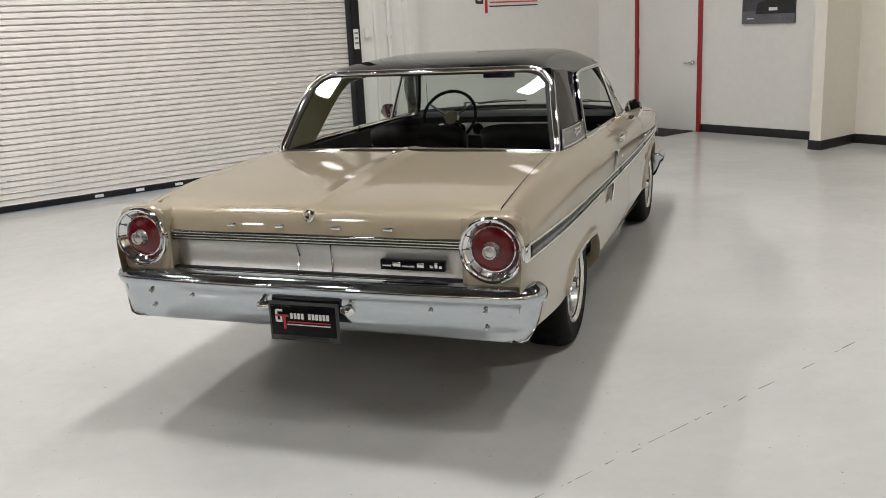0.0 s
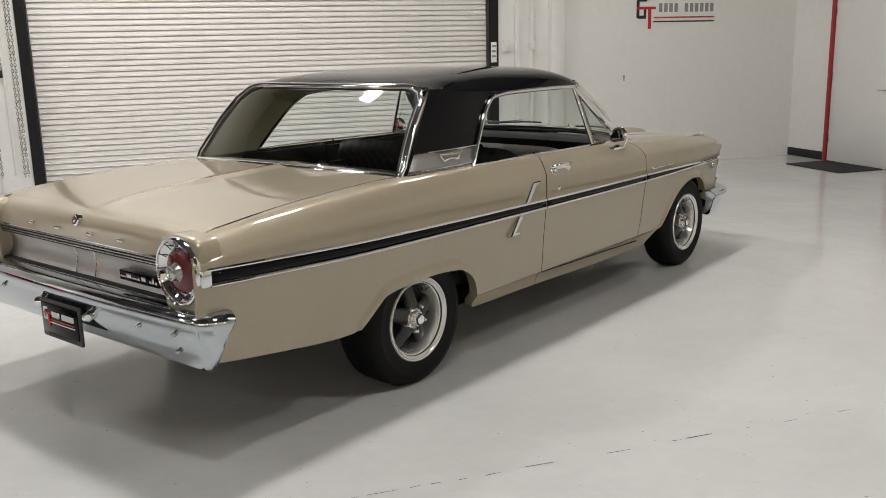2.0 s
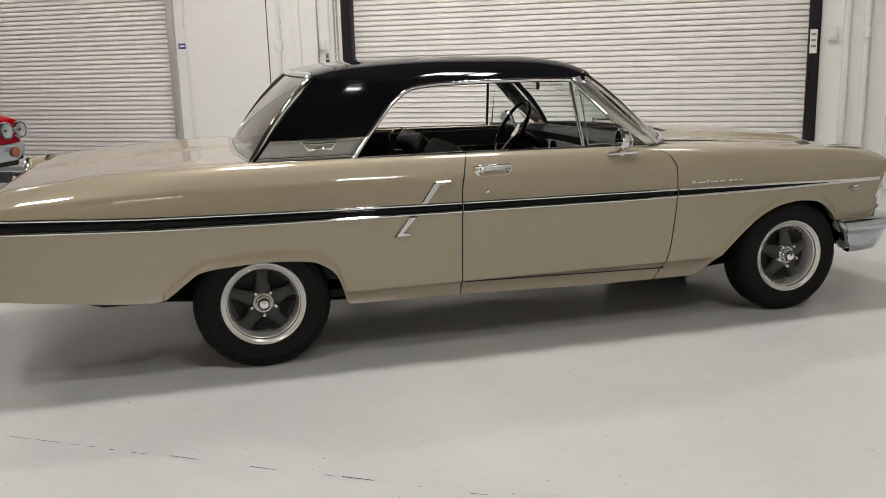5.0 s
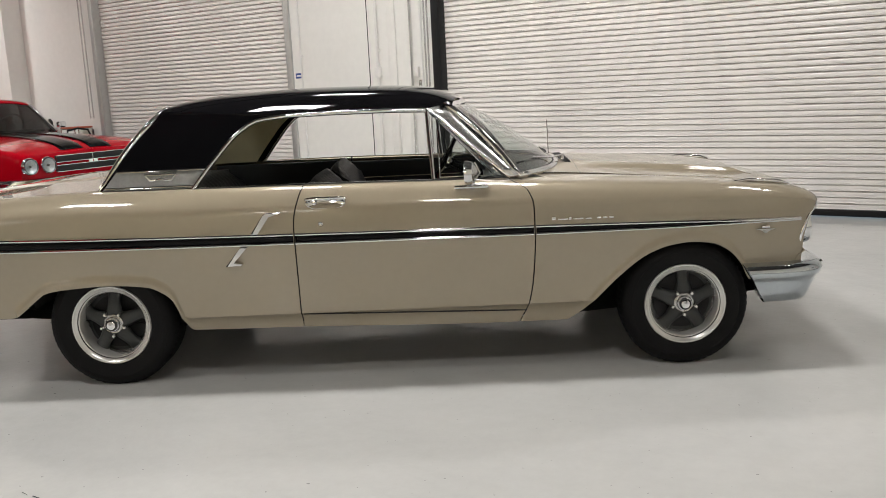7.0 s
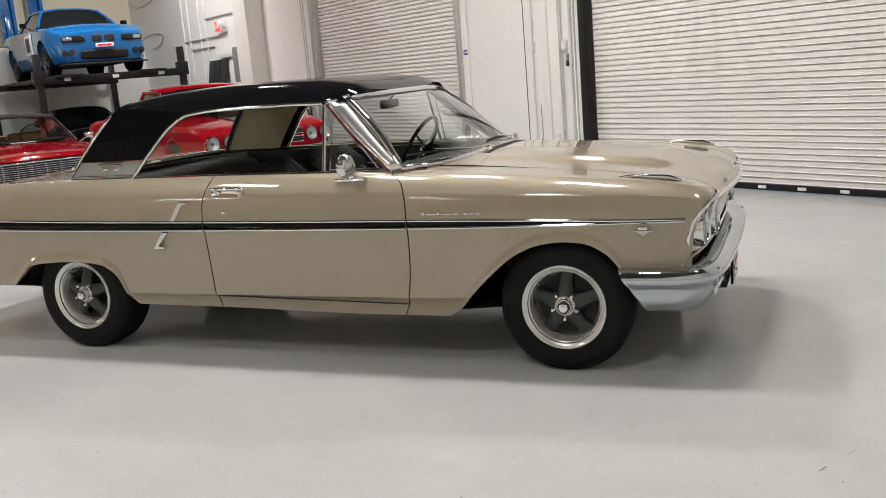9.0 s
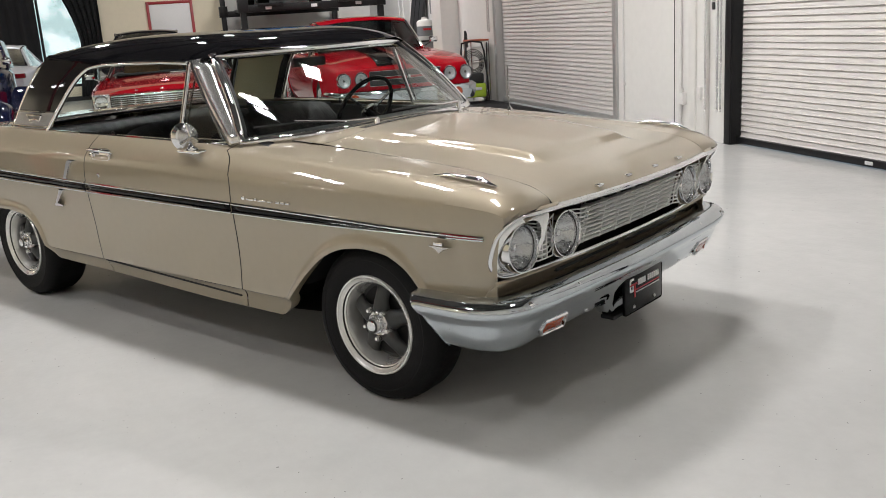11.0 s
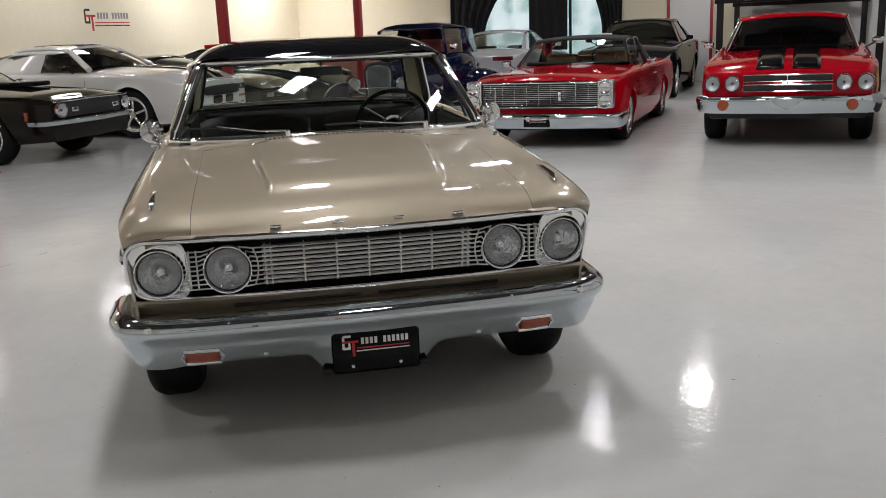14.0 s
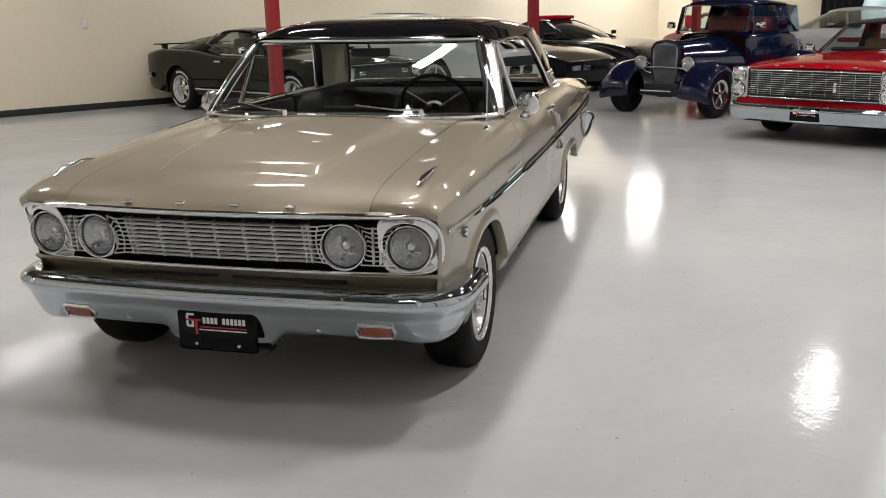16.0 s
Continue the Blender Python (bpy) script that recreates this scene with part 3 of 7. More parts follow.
for zz in (0.25, 1.05, 1.85):
    box("hinge", XB - 0.028, XB - 0.02, 4.175, 4.2, zz, zz + 0.1, STAIN, dr, bev=0.002)
dm = thing("door_mat", "dark grey ribbed mat in front of the red framed door", "door mat")
box("mat", 5.85, 6.5, 3.2, 4.15, 0.001, 0.014, MATRUB, dm, bev=0.004)
pic = thing("car_picture", "unframed print of a dark car on a grey road", "picture")
box("panel", XB - 0.025, XB, 1.73, 2.48, 1.44, 1.96, mat("picture_ground", (0.06, 0.06, 0.075), 0.35, var=0.5, scale=2.0), pic, bev=0.002)
box("picture_road", XB - 0.028, XB - 0.025, 1.73, 2.48, 1.44, 1.6, mat("picture_road", (0.13, 0.125, 0.15), 0.35, var=0.3, scale=4.0), pic, bev=0)
prism("picture_car", [(2.28, 1.56), (2.25, 1.7), (2.1, 1.74), (2.0, 1.85), (1.82, 1.85), (1.75, 1.72), (1.72, 1.56)], XB - 0.031, XB - 0.028, LOGO_K, pic, axis=0)
box("picture_plate", XB - 0.034, XB - 0.031, 1.97, 2.09, 1.6, 1.64, LOGO_W, pic, bev=0)
box("picture_line", XB - 0.0335, XB - 0.0285, 2.3, 2.4, 1.5, 1.512, LOGO_W, pic, bev=0)

# red columns
for px in (-3.5, -8.8, -14.0):
    t = thing("steel_column", "square red painted steel column on the floor", "column", pose(px, -6.62, 0), "red columns")
    box("shaft", -0.075, 0.075, -0.075, 0.075, 0.012, CEIL, REDSTEEL, t, bev=0.01)
    box("base_plate", -0.12, 0.12, -0.12, 0.12, 0.0, 0.014, REDSTEEL, t, bev=0.003)

# roof steel: a red beam on the columns, dark joists across
def i_beam(name, a, b, h, w, m, label):
    a, b = Vector(a), Vector(b)
    d = (b - a).normalized()
    s_ = d.cross(Vector((0, 0, 1)))
    prof = [(-w, 0), (w, 0), (w, 0.02), (0.012, 0.03), (0.012, h - 0.03), (w, h - 0.02), (w, h), (-w, h), (-w, h - 0.02), (-0.012, h - 0.03), (-0.012, 0.03), (-w, 0.02)]
    P = [[tuple(p + s_ * q + Vector((0, 0, z))) for q, z in prof] for p in (a, b)]
    v, f = grid_vf(P, False, True)
    ob = mesh(name, v, list(f) + [tuple(range(12))[::-1], tuple(range(12, 24))], m, smooth=False)
    tagged(ob, label, "roof beam", kind="structure")

i_beam("roof_beam", (XD, -6.62, CEIL - 0.4), (XE, -6.62, CEIL - 0.4), 0.4, 0.09, REDSTEEL, "red painted steel roof beam on the columns")
for bx in np.arange(-18.6, 6.5, 2.45):
    i_beam("roof_joist", (bx, YC, CEIL - 0.22), (bx, YA, CEIL - 0.22), 0.22, 0.05, STEELB, "dark steel roof joist")

# far window with drapes, door beside it
wd = thing("window_1", "wide window in the far wall with daylight outside", "window", kind="structure")
for ya, yb, za, zb in ((WIN[0], WIN[1], WIN[2], WIN[2] + 0.06), (WIN[0], WIN[1], WIN[3] - 0.06, WIN[3]), (WIN[0], WIN[0] + 0.06, WIN[2] + 0.06, WIN[3] - 0.06), (WIN[1] - 0.06, WIN[1], WIN[2] + 0.06, WIN[3] - 0.06),
                       (-4.3, -4.24, WIN[2] + 0.06, WIN[3] - 0.06), (-3.2, -3.14, WIN[2] + 0.06, WIN[3] - 0.06)):
    box("window_frame", XD - 0.13, XD - 0.06, ya, yb, za, zb, STEELB, wd, bev=0.004)
pn = box("pane", XD - 0.1, XD - 0.094, WIN[0] + 0.06, WIN[1] - 0.06, WIN[2] + 0.06, WIN[3] - 0.06, GLASS, wd, bev=0)
pn.visible_shadow = False

def drape(name, y_edge, y_out, z_tie, z_bot, label):
    """A gathered curtain, pulled to one side at z_tie."""
    t = thing(name, label, "curtain")
    P = []
    for z in np.linspace(z_bot, 3.35, 26):
        k = (z - z_tie) / (3.35 - z_tie) if z > z_tie else 0.0
        w = y_out + (y_edge - y_out) * (0.42 + 0.58 * max(0, k) ** 1.6) if z > z_tie else y_out + (y_edge - y_out) * (0.42 + 0.1 * (z_tie - z))
        P.append([(XD + 0.12 + 0.05 * math.sin(u * 34 + 1.3 * z) + 0.02 * math.sin(u * 71), y_out + (w - y_out) * u, z) for u in np.linspace(0, 1, 60)])
    sheet("cloth", P, DRAPE, t, thick=0.006)

drape("curtain", -4.2, -6.5, 1.35, 0.1, "black gathered drape tied back at the window")
drape("curtain", -3.0, -1.75, 1.35, 0.1, "black gathered drape tied back at the window")
t = thing("curtain", "black drape hanging over the middle of the window", "curtain")
sheet("cloth", [[(XD + 0.1 + 0.04 * math.sin(u * 26 + z), -4.25 + 1.05 * u, z) for u in np.linspace(0, 1, 30)] for z in np.linspace(0.9, 3.3, 8)], DRAPE, t, thick=0.006)
bd = mesh("backdrop", [(-27, -16, -1), (-27, 8, -1), (-27, 8, 9), (-27, -16, 9)], [(0, 1, 2, 3)], None or BLACKM, smooth=False)
bm_, bt, bb = node_mat("daylight_backdrop")
bn_, bl_ = bt.nodes, bt.links
nz, rp, cc = bn_.new("ShaderNodeTexNoise"), bn_.new("ShaderNodeValToRGB"), bn_.new("ShaderNodeTexCoord")
nz.inputs["Scale"].default_value, nz.inputs["Detail"].default_value = 1.3, 8
bl_.new(cc.outputs["Object"], nz.inputs["Vector"]), bl_.new(nz.outputs["Fac"], rp.inputs[0])
rp.color_ramp.elements[0].color, rp.color_ramp.elements[1].color = (0.5, 0.6, 0.62, 1), (0.95, 0.98, 1.0, 1)
rp.color_ramp.elements[0].position, rp.color_ramp.elements[1].position = 0.42, 0.56
bl_.new(rp.outputs[0], bb.inputs["Emission Color"]), bl_.new(rp.outputs[0], bb.inputs["Base Color"])
bb.inputs["Emission Strength"].default_value = 1.15
bd.data.materials[0] = bm_
tagged(bd, "bright daylight and trees outside the window", "backdrop", kind="structure")
d4 = thing("door_4", "white door in a red steel frame in the far wall, closed", "door", kind="structure")
for ya, yb in ((-0.62, -0.55), (0.45, 0.52)):
    box("jamb", XD, XD + 0.05, ya, yb, 0, 2.3, REDSTEEL, d4, bev=0.004)
box("head", XD, XD + 0.05, -0.55, 0.45, 2.23, 2.3, REDSTEEL, d4, bev=0.004)
box("leaf", XD + 0.001, XD + 0.03, -0.545, 0.445, 0.01, 2.225, WHITEP, d4, bev=0.003)
tube("lever", [(XD + 0.03, 0.36, 1.0), (XD + 0.08, 0.36, 1.0), (XD + 0.08, 0.25, 1.0)], 0.012, STAIN, d4)
d5 = thing("door_5", "white flush service door with a heavy head in the wall", "door", kind="structure")
box("leaf", -13.75, -12.85, YA - 0.03, YA - 0.001, 0.01, 2.02, WHITEP, d5, bev=0.003)
box("head", -13.95, -12.7, YA - 0.09, YA - 0.001, 2.08, 2.2, WHITEP, d5, bev=0.01)
ex = thing("exit_sign", "lit red exit sign on the white wall", "exit sign")
box("case", -13.9, -13.5, YA - 0.09, YA - 0.001, 2.59, 2.85, WHITEP, ex, bev=0.01)
box("face", -13.88, -13.62, YA - 0.097, YA - 0.09, 2.62, 2.83, emit_mat("exit_red", (0.9, 0.06, 0.05), 1.2), ex, bev=0.003)
lathe("spot_head", [(0.0, 0.0), (0.06, 0.0), (0.07, 0.05), (0.055, 0.09), (0.0, 0.09)], WHITEP, ex, "", (-13.45, YA - 0.12, 2.77), (0, -1, -0.3), 16)
tc = bpy.data.curves.new("lettering", "FONT")
tc.body, tc.size, tc.extrude, tc.align_x = "EXIT", 0.11, 0.002, "CENTER"
to = new("lettering", tc)
to.data.materials.append(LOGO_W)
to.parent, to.matrix_basis = ex, pose(-13.75, YA - 0.099, 2.69, 90, 0, 0)

# ---- wheels ----


def wheel(parent, x, y, z, s, r=0.335, w=0.2, rim=0.205, style="torq", spoke=None, name="wheel", lip=None, letters=False):
    """A tyre, a rim and its spokes. s: -1 for a wheel that faces -y, +1 for +y; y is the outer face."""
    ax = (0, s, 0)
    c = (x, y, z)
    spoke, lip = spoke or DARKGREY, lip or ALLOY
    wh = lathe(name, [(rim * 0.55, -w * 0.5), (rim * 0.95, -w * 0.5), (rim * 0.985, -w * 0.35), (rim * 0.99, -0.06)], DARKGREY, parent, "", c, ax, 36)
    k = r - rim
    prof = [(rim * 0.97, -w), (r - k * 0.75, -w - 0.005), (r - k * 0.35, -w - 0.008), (r - k * 0.1, -w + 0.012), (r, -w + 0.035), (r + 0.002, -w * 0.5), (r, -0.045), (r - k * 0.06, -0.024), (r - k * 0.16, -0.008),
            (r - k * 0.35, 0.004), (r - k * 0.42, 0.0055), (r - k * 0.45, 0.0035), (r - k * 0.7, 0.004), (rim * 1.05, -0.004), (rim * 1.0, -0.016), (rim * 0.97, -0.03)]
    lathe("tyre", prof, RUBBER, wh, "black rubber tyre", c, ax, 56)
    # tread blocks at the shoulder
    pcs = []
    axv = Vector(ax)
    a_, b_ = Vector((1, 0, 0)), Vector((0, 0, 1))
    for i in range(60):
        t0, t1 = 2 * math.pi * i / 60, 2 * math.pi * (i + 0.6) / 60
        q = []
        for rr, al in ((r - k * 0.04, -0.03), (r + 0.004, -0.055)):
            for t in (t0, t1):
                q.append(tuple(Vector(c) + axv * al + (a_ * math.cos(t) + b_ * math.sin(t)) * (rr + 0.002)))
        for t in (t0, t1):
            q.append(tuple(Vector(c) + axv * (-w + 0.05) + (a_ * math.cos(t) + b_ * math.sin(t)) * (r + 0.004)))
        pcs.append((q, [(0, 1, 3, 2), (2, 3, 5, 4)]))
    joined("tread", pcs, RUBBER, wh, sharp=20)
    if letters:
        for base_a in (0.6, 0.6 + math.pi):
            pcs = []
            for i in range(22):
                t0 = base_a + i * 0.06
                q = [tuple(Vector(c) + axv * 0.0065 + (a_ * math.cos(t) + b_ * math.sin(t)) * rr) for rr in (r - k * 0.62, r - k * 0.36) for t in (t0, t0 + 0.035)]
                pcs.append((q, [(0, 1, 3, 2)]))
            joined("sidewall_marks", pcs, LOGO_W, wh, "white sidewall marks", smooth=False)
    if style == "torq":
        lip_prof = [(rim * 1.02, -0.022), (rim * 1.035, -0.004), (rim * 1.015, 0.002), (rim * 0.985, 0.001), (rim * 0.972, -0.003), (rim * 0.905, -0.01), (rim * 0.892, -0.018), (rim * 0.865, -0.021), (rim * 0.85, -0.03), (rim * 0.81, -0.044), (rim * 0.8, -0.11)]
    else:
        lip_prof = [(rim * 1.02, -0.022), (rim * 1.03, -0.004), (rim * 1.0, 0.002), (rim * 0.965, -0.001), (rim * 0.95, -0.005), (rim * 0.895, -0.008), (rim * 0.885, -0.014), (rim * 0.85, -0.018), (rim * 0.835, -0.03), (rim * 0.815, -0.052), (rim * 0.81, -0.1)]
    lathe("rim_lip", lip_prof, lip, wh, "polished rim lip", c, ax, 56)
    if style == "torq":
        lathe("rim_groove", [(rim * 0.902, -0.0105), (rim * 0.896, -0.0125), (rim * 0.89, -0.0175)], BLACKM, wh, "dark line in the rim", c, ax, 48)
    n = 5
    cv = Vector(c)
    for i in range(n):
        a = 2 * math.pi * i / n + 0.3
        d, e = a_ * math.cos(a) + b_ * math.sin(a), -a_ * math.sin(a) + b_ * math.cos(a)
        if style == "torq":
            st = [(0.2, 0.15, -0.036), (0.32, 0.16, -0.036), (0.46, 0.125, -0.042), (0.62, 0.115, -0.056), (0.76, 0.145, -0.07), (0.85, 0.2, -0.08)]
        else:
            st = [(0.14, 0.08, -0.012), (0.4, 0.055, -0.014), (0.65, 0.05, -0.018), (0.85, 0.055, -0.03), (0.95, 0.07, -0.03)]
        P = []
        for f, hw, dp in st:
            p = cv + d * (f * rim)
            hw = hw * rim * 1.15
            P.append([tuple(p + e * (hw * q) + axv * (dp - 0.026 * abs(q) ** 4)) for q in (-1.0, -0.85, -0.6, -0.3, 0, 0.3, 0.6, 0.85, 1.0)])
        sheet("spoke", P, spoke, wh, thick=0.012, sharp=50)
        if style == "torq":
            g = tuple(cv + (a_ * math.cos(a + 0.63) + b_ * math.sin(a + 0.63)) * rim * 0.31 + axv * -0.034)
            lathe("lug_nut", [(0.0, 0.024), (0.007, 0.023), (0.0105, 0.016), (0.0115, -0.004)], POLISH, wh, "", g, ax, 6)
    lathe("brake_drum", [(0.0, -w * 0.45), (rim * 0.72, -w * 0.45), (rim * 0.74, -w * 0.6)], BLACKM, wh, "", c, ax, 24)
    if style == "torq":
        lathe("hub_flange", [(rim * 0.27, -0.05), (rim * 0.26, -0.03), (rim * 0.24, -0.026), (rim * 0.2, -0.028)], STAIN, wh, "", c, ax, 10)
        cap = lathe("centre_cap", [(rim * 0.2, -0.04), (rim * 0.195, -0.014), (rim * 0.18, -0.009), (rim * 0.165, -0.012), (rim * 0.155, -0.004), (rim * 0.14, 0.006), (rim * 0.1, 0.012), (0.0, 0.014)], CHROME, wh, "domed chrome centre cap", c, ax, 24)
        lathe("cap_ring", [(rim * 0.15, 0.004), (rim * 0.125, 0.0105)], DARKGREY, cap, "dark ring", tuple(cv + axv * 0.001), ax, 20)
    else:
        lathe("centre_cap", [(rim * 0.17, -0.03), (rim * 0.17, -0.004), (rim * 0.1, 0.004), (0.0, 0.006)], lip, wh, "", c, ax, 16)
    return wh


# ---- the champagne hardtop ----
CAR = pose(0, 0, 0, 0, 0, 32.67)
car = thing("hardtop_car", "champagne gold sixties two-door hardtop with a black roof", "car", CAR)
FX, RX = 1.463, -1.463
Wd = pch((-2.69, 0.918), (-2.66, 0.928), (-2.58, 0.934), (-2.3, 0.938), (-1.5, 0.94), (0, 0.942), (1.0, 0.932), (1.6, 0.915), (1.95, 0.89), (2.06, 0.874), (2.15, 0.858))
Ztop = pch((-2.64, 0.915), (-2.45, 0.945), (-2.1, 0.972), (-1.5, 0.995), (-0.45, 0.992), (0.59, 0.972), (1.0, 0.948), (1.5, 0.917), (1.9, 0.889), (2.04, 0.866), (2.1, 0.845), (2.14, 0.816), (2.15, 0.802))
Off = pch((0.2, 0.1), (0.27, 0.082), (0.325, 0.062), (0.343, 0.05), (0.354, 0.034), (0.37, 0.031), (0.55, 0.018), (0.7, 0.004), (0.76, 0.0), (0.84, 0.003), (0.885, 0.007), (0.905, 0.012), (0.95, 0.03))
Zlow = pch((-2.64, 0.46), (-1.97, 0.388), (-1.93, 0.393), (-1.89, 0.415), (-1.817, 0.47), (-1.75, 0.515), (-1.66, 0.53), (-1.43, 0.542), (-1.23, 0.526), (-1.15, 0.488), (-1.11, 0.45), (-1.085, 0.39), (-1.062, 0.31), (-1.04, 0.28),
           (-0.5, 0.273), (0.6, 0.25), (0.935, 0.25), (0.965, 0.272), (1.05, 0.385), (1.139, 0.482), (1.278, 0.588), (1.38, 0.625), (1.48, 0.637), (1.58, 0.628), (1.67, 0.585), (1.74, 0.505), (1.78, 0.43), (1.8, 0.43), (2.15, 0.43))
Yin = pch((-2.64, 0.80), (-2.1, 0.785), (-1.5, 0.765), (-1.3, 0.80), (0.5, 0.80), (0.7, 0.65), (0.9, 0.625), (1.3, 0.622), (2.15, 0.624))
Zin = pch((-2.64, 0.925), (-2.1, 0.985), (-1.5, 1.003), (0.5, 0.985), (0.7, 0.984), (1.3, 0.948), (1.9, 0.893), (2.04, 0.868), (2.1, 0.846), (2.14, 0.817), (2.15, 0.803))


Crease = pch((-2.69, 0.07), (-2.2, 0.085), (-0.7, 0.1), (0.8, 0.088), (1.4, 0.07), (2.0, 0.048), (2.15, 0.03))


def arch(x):
    return (abs(x - RX) < 0.46) or (abs(x - 1.37) < 0.43)


def side_panel(name, s, xs, fa, fb, label="", kb=3, ka=3):
    """A body side from the lower edge over the shoulder to the inner seam. fa, fb bend its first and last edge with height."""
    P = []
    n = len(xs)
    for i, x0 in enumerate(xs):
        u = i / (n - 1)
        zl, zt, w = float(Zlow(x0)), float(Ztop(x0)), float(Wd(x0))
        zs = zt - float(Crease(x0))
        rows = []
        zz = sorted([*np.linspace(zl, zs, 21), *(max(q, zl + 0.001 * (k + 1)) for k, q in enumerate((0.325, 0.343, 0.354, 0.362, 0.37))), zl + 0.016, zl + 0.026, zl + 0.036, zl + 0.046, zl + 0.058])
        for z in zz:
            y = w - float(Off(z))
            if arch(x0):
                k_ = min(1.0, max(0.0, (zl + 0.0581 - z) / 0.042))
                y += 0.015 * k_ * k_ * (3 - 2 * k_) * min(1.0, max(0.0, (zl - 0.27) / 0.1))
            rows.append((y, z))
        ylast = rows[-1][0]
        for a in np.linspace(0, math.pi / 2, 7)[1:]:
            k_ = a / (math.pi / 2)
            rows.append((ylast - 0.075 * (0.25 * (1 - math.cos(a)) + 0.75 * k_), zs + (zt - zs) * (0.3 * math.sin(a) + 0.7 * k_)))
        yi, zi = float(Yin(x0)), float(Zin(x0))
        for v in np.linspace(0, 1, 6)[1:]:
            rows.append((rows[36][0] * (1 - v) + yi * v, zt * (1 - v) + zi * v + 0.006 * math.sin(v * math.pi)))
        rows = [(rows[0][0] - 0.05, rows[0][1] + 0.012), (rows[0][0] - 0.008, rows[0][1] - 0.001)] + rows
        P.append([(x0 + (1 - u) ** ka * fa(z) + u ** kb * fb(z), s * y, z) for y, z in rows])
    return sheet(name, P, GOLD, car, label, sharp=40)


door_f = pch((0.25, -0.085), (0.35, -0.04), (0.5, -0.012), (0.7, 0.0), (0.85, -0.002), (0.93, -0.03), (0.98, -0.12), (1.0, -0.16))
door_r = pch((0.25, 0.0), (0.8, 0.0), (0.95, 0.03), (1.0, 0.05))
nose_f = pch((0.43, -0.11), (0.55, -0.098), (0.62, -0.092), (0.7, -0.076), (0.75, -0.06), (0.79, -0.035), (0.806, -0.01), (0.83, 0.002))
tail_f = pch((0.4, 0.07), (0.5, 0.04), (0.6, 0.008), (0.7, 0.0), (0.82, 0.0), (0.87, 0.012), (0.93, 0.055))
for s in (-1, 1):
    side_panel("quarter_panel", s, np.r_[-2.69, -2.68, -2.665, np.arange(-2.64, -2.0, 0.05), np.arange(-2.0, -1.03, 0.014), np.linspace(-1.02, -0.4725, 14)], tail_f, door_r, "champagne rear quarter panel", 3, 14)
    d = side_panel("door", s, np.linspace(-0.4665, 0.7155, 40), door_r, door_f, "champagne car door")
    # door handle, lock and mirror
    dish = []
    for u in np.linspace(-1, 1, 15):
        w_ = (1 - abs(u) ** 5) ** 0.5 if abs(u) < 1 else 0.05
        dish.append([(-0.305 + 0.098 * u, s * (0.933 - 0.012 * (1 - v * v) * (1 - u ** 4) - (0.012 if v > 0 else 0.0) * v), 0.914 + 0.029 * v * max(w_, 0.3)) for v in np.linspace(-1, 1, 9)])
    hp = sheet("handle_plate", dish, CHROME, d, "chrome pull handle", thick=0.004)
    tube("handle", [(-0.405, s * 0.93, 0.931), (-0.39, s * 0.944, 0.936), (-0.305, s * 0.95, 0.938), (-0.225, s * 0.944, 0.936), (-0.205, s * 0.93, 0.931)], [0.006, 0.009, 0.009, 0.009, 0.006], CHROME, hp, seg=8)
    lathe("button", [(0.013, -0.012), (0.013, 0.004), (0.01, 0.008), (0.0, 0.009)], CHROME, hp, "round push button", (-0.36, s * 0.93, 0.914), (0, s, 0), 14)
    lathe("lock_cylinder", [(0.012, -0.01), (0.012, 0.006), (0.009, 0.009), (0.0, 0.008)], CHROME, d, "", (-0.335, s * 0.935, 0.81), (0, s, 0), 14)
    box("rocker_seam", -0.466, 0.66, s * 0.902 - 0.004, s * 0.902 + 0.004, 0.336, 0.341, BLACKM, d, bev=0, m=Matrix.Rotation(radians(1.35), 4, "Y") @ Matrix.Identity(4))
    side_panel("front_fender", s, np.r_[np.linspace(0.7215, 0.92, 8), np.arange(0.935, 1.82, 0.014), np.linspace(1.84, 2.15, 24)], door_f, nose_f, "champagne front fender", 14)
    # stripe along the flank: black band between two bright strips
    xs = np.r_[np.linspace(-2.635, -0.474, 40)], np.r_[np.linspace(-0.465, 0.713, 24)], np.r_[np.linspace(0.724, 2.03, 26)]
    zc = pch((-2.62, 0.798), (-1.9, 0.763), (-0.45, 0.742), (0.715, 0.733), (1.7, 0.726), (2.05, 0.724))
    hh = pch((-2.62, 0.03), (-0.5, 0.022), (0.715, 0.019), (1.3, 0.014), (1.75, 0.006), (2.05, 0.003))
    for xr in xs:
        yy = lambda x, z: s * (float(Wd(x)) - float(Off(z)) + 0.003)
        sheet("stripe", [[(x, yy(x, zc(x) + q * hh(x)), float(zc(x) + q * hh(x))) for q in (-0.75, 0, 0.75)] for x in xr], BLACKP, car, "black flank stripe", thick=0.003)
        for q in (-1, 1):
            tube("stripe_moulding", [(x, yy(x, zc(x)), float(zc(x) + q * hh(x))) for x in xr], 0.0065, CHROME, car, "bright flank moulding", seg=6)
    box("stripe_cap", -2.668, -2.622, s * 0.926 - 0.014, s * 0.926 + 0.01, 0.764, 0.83, CHROME, car, "chrome stripe end", bev=0.008)
    for poly in ([(-0.685, 0.772), (-0.652, 0.772), (-0.585, 0.858), (-0.552, 0.868), (-0.527, 0.877), (-0.6, 0.877), (-0.617, 0.868)],
                 [(-0.74, 0.714), (-0.7, 0.714), (-0.782, 0.632), (-0.735, 0.626), (-0.742, 0.617), (-0.822, 0.615)]):
        n_ = len(poly)
        cx_, cz_ = sum(p[0] for p in poly) / n_, sum(p[1] for p in poly) / n_
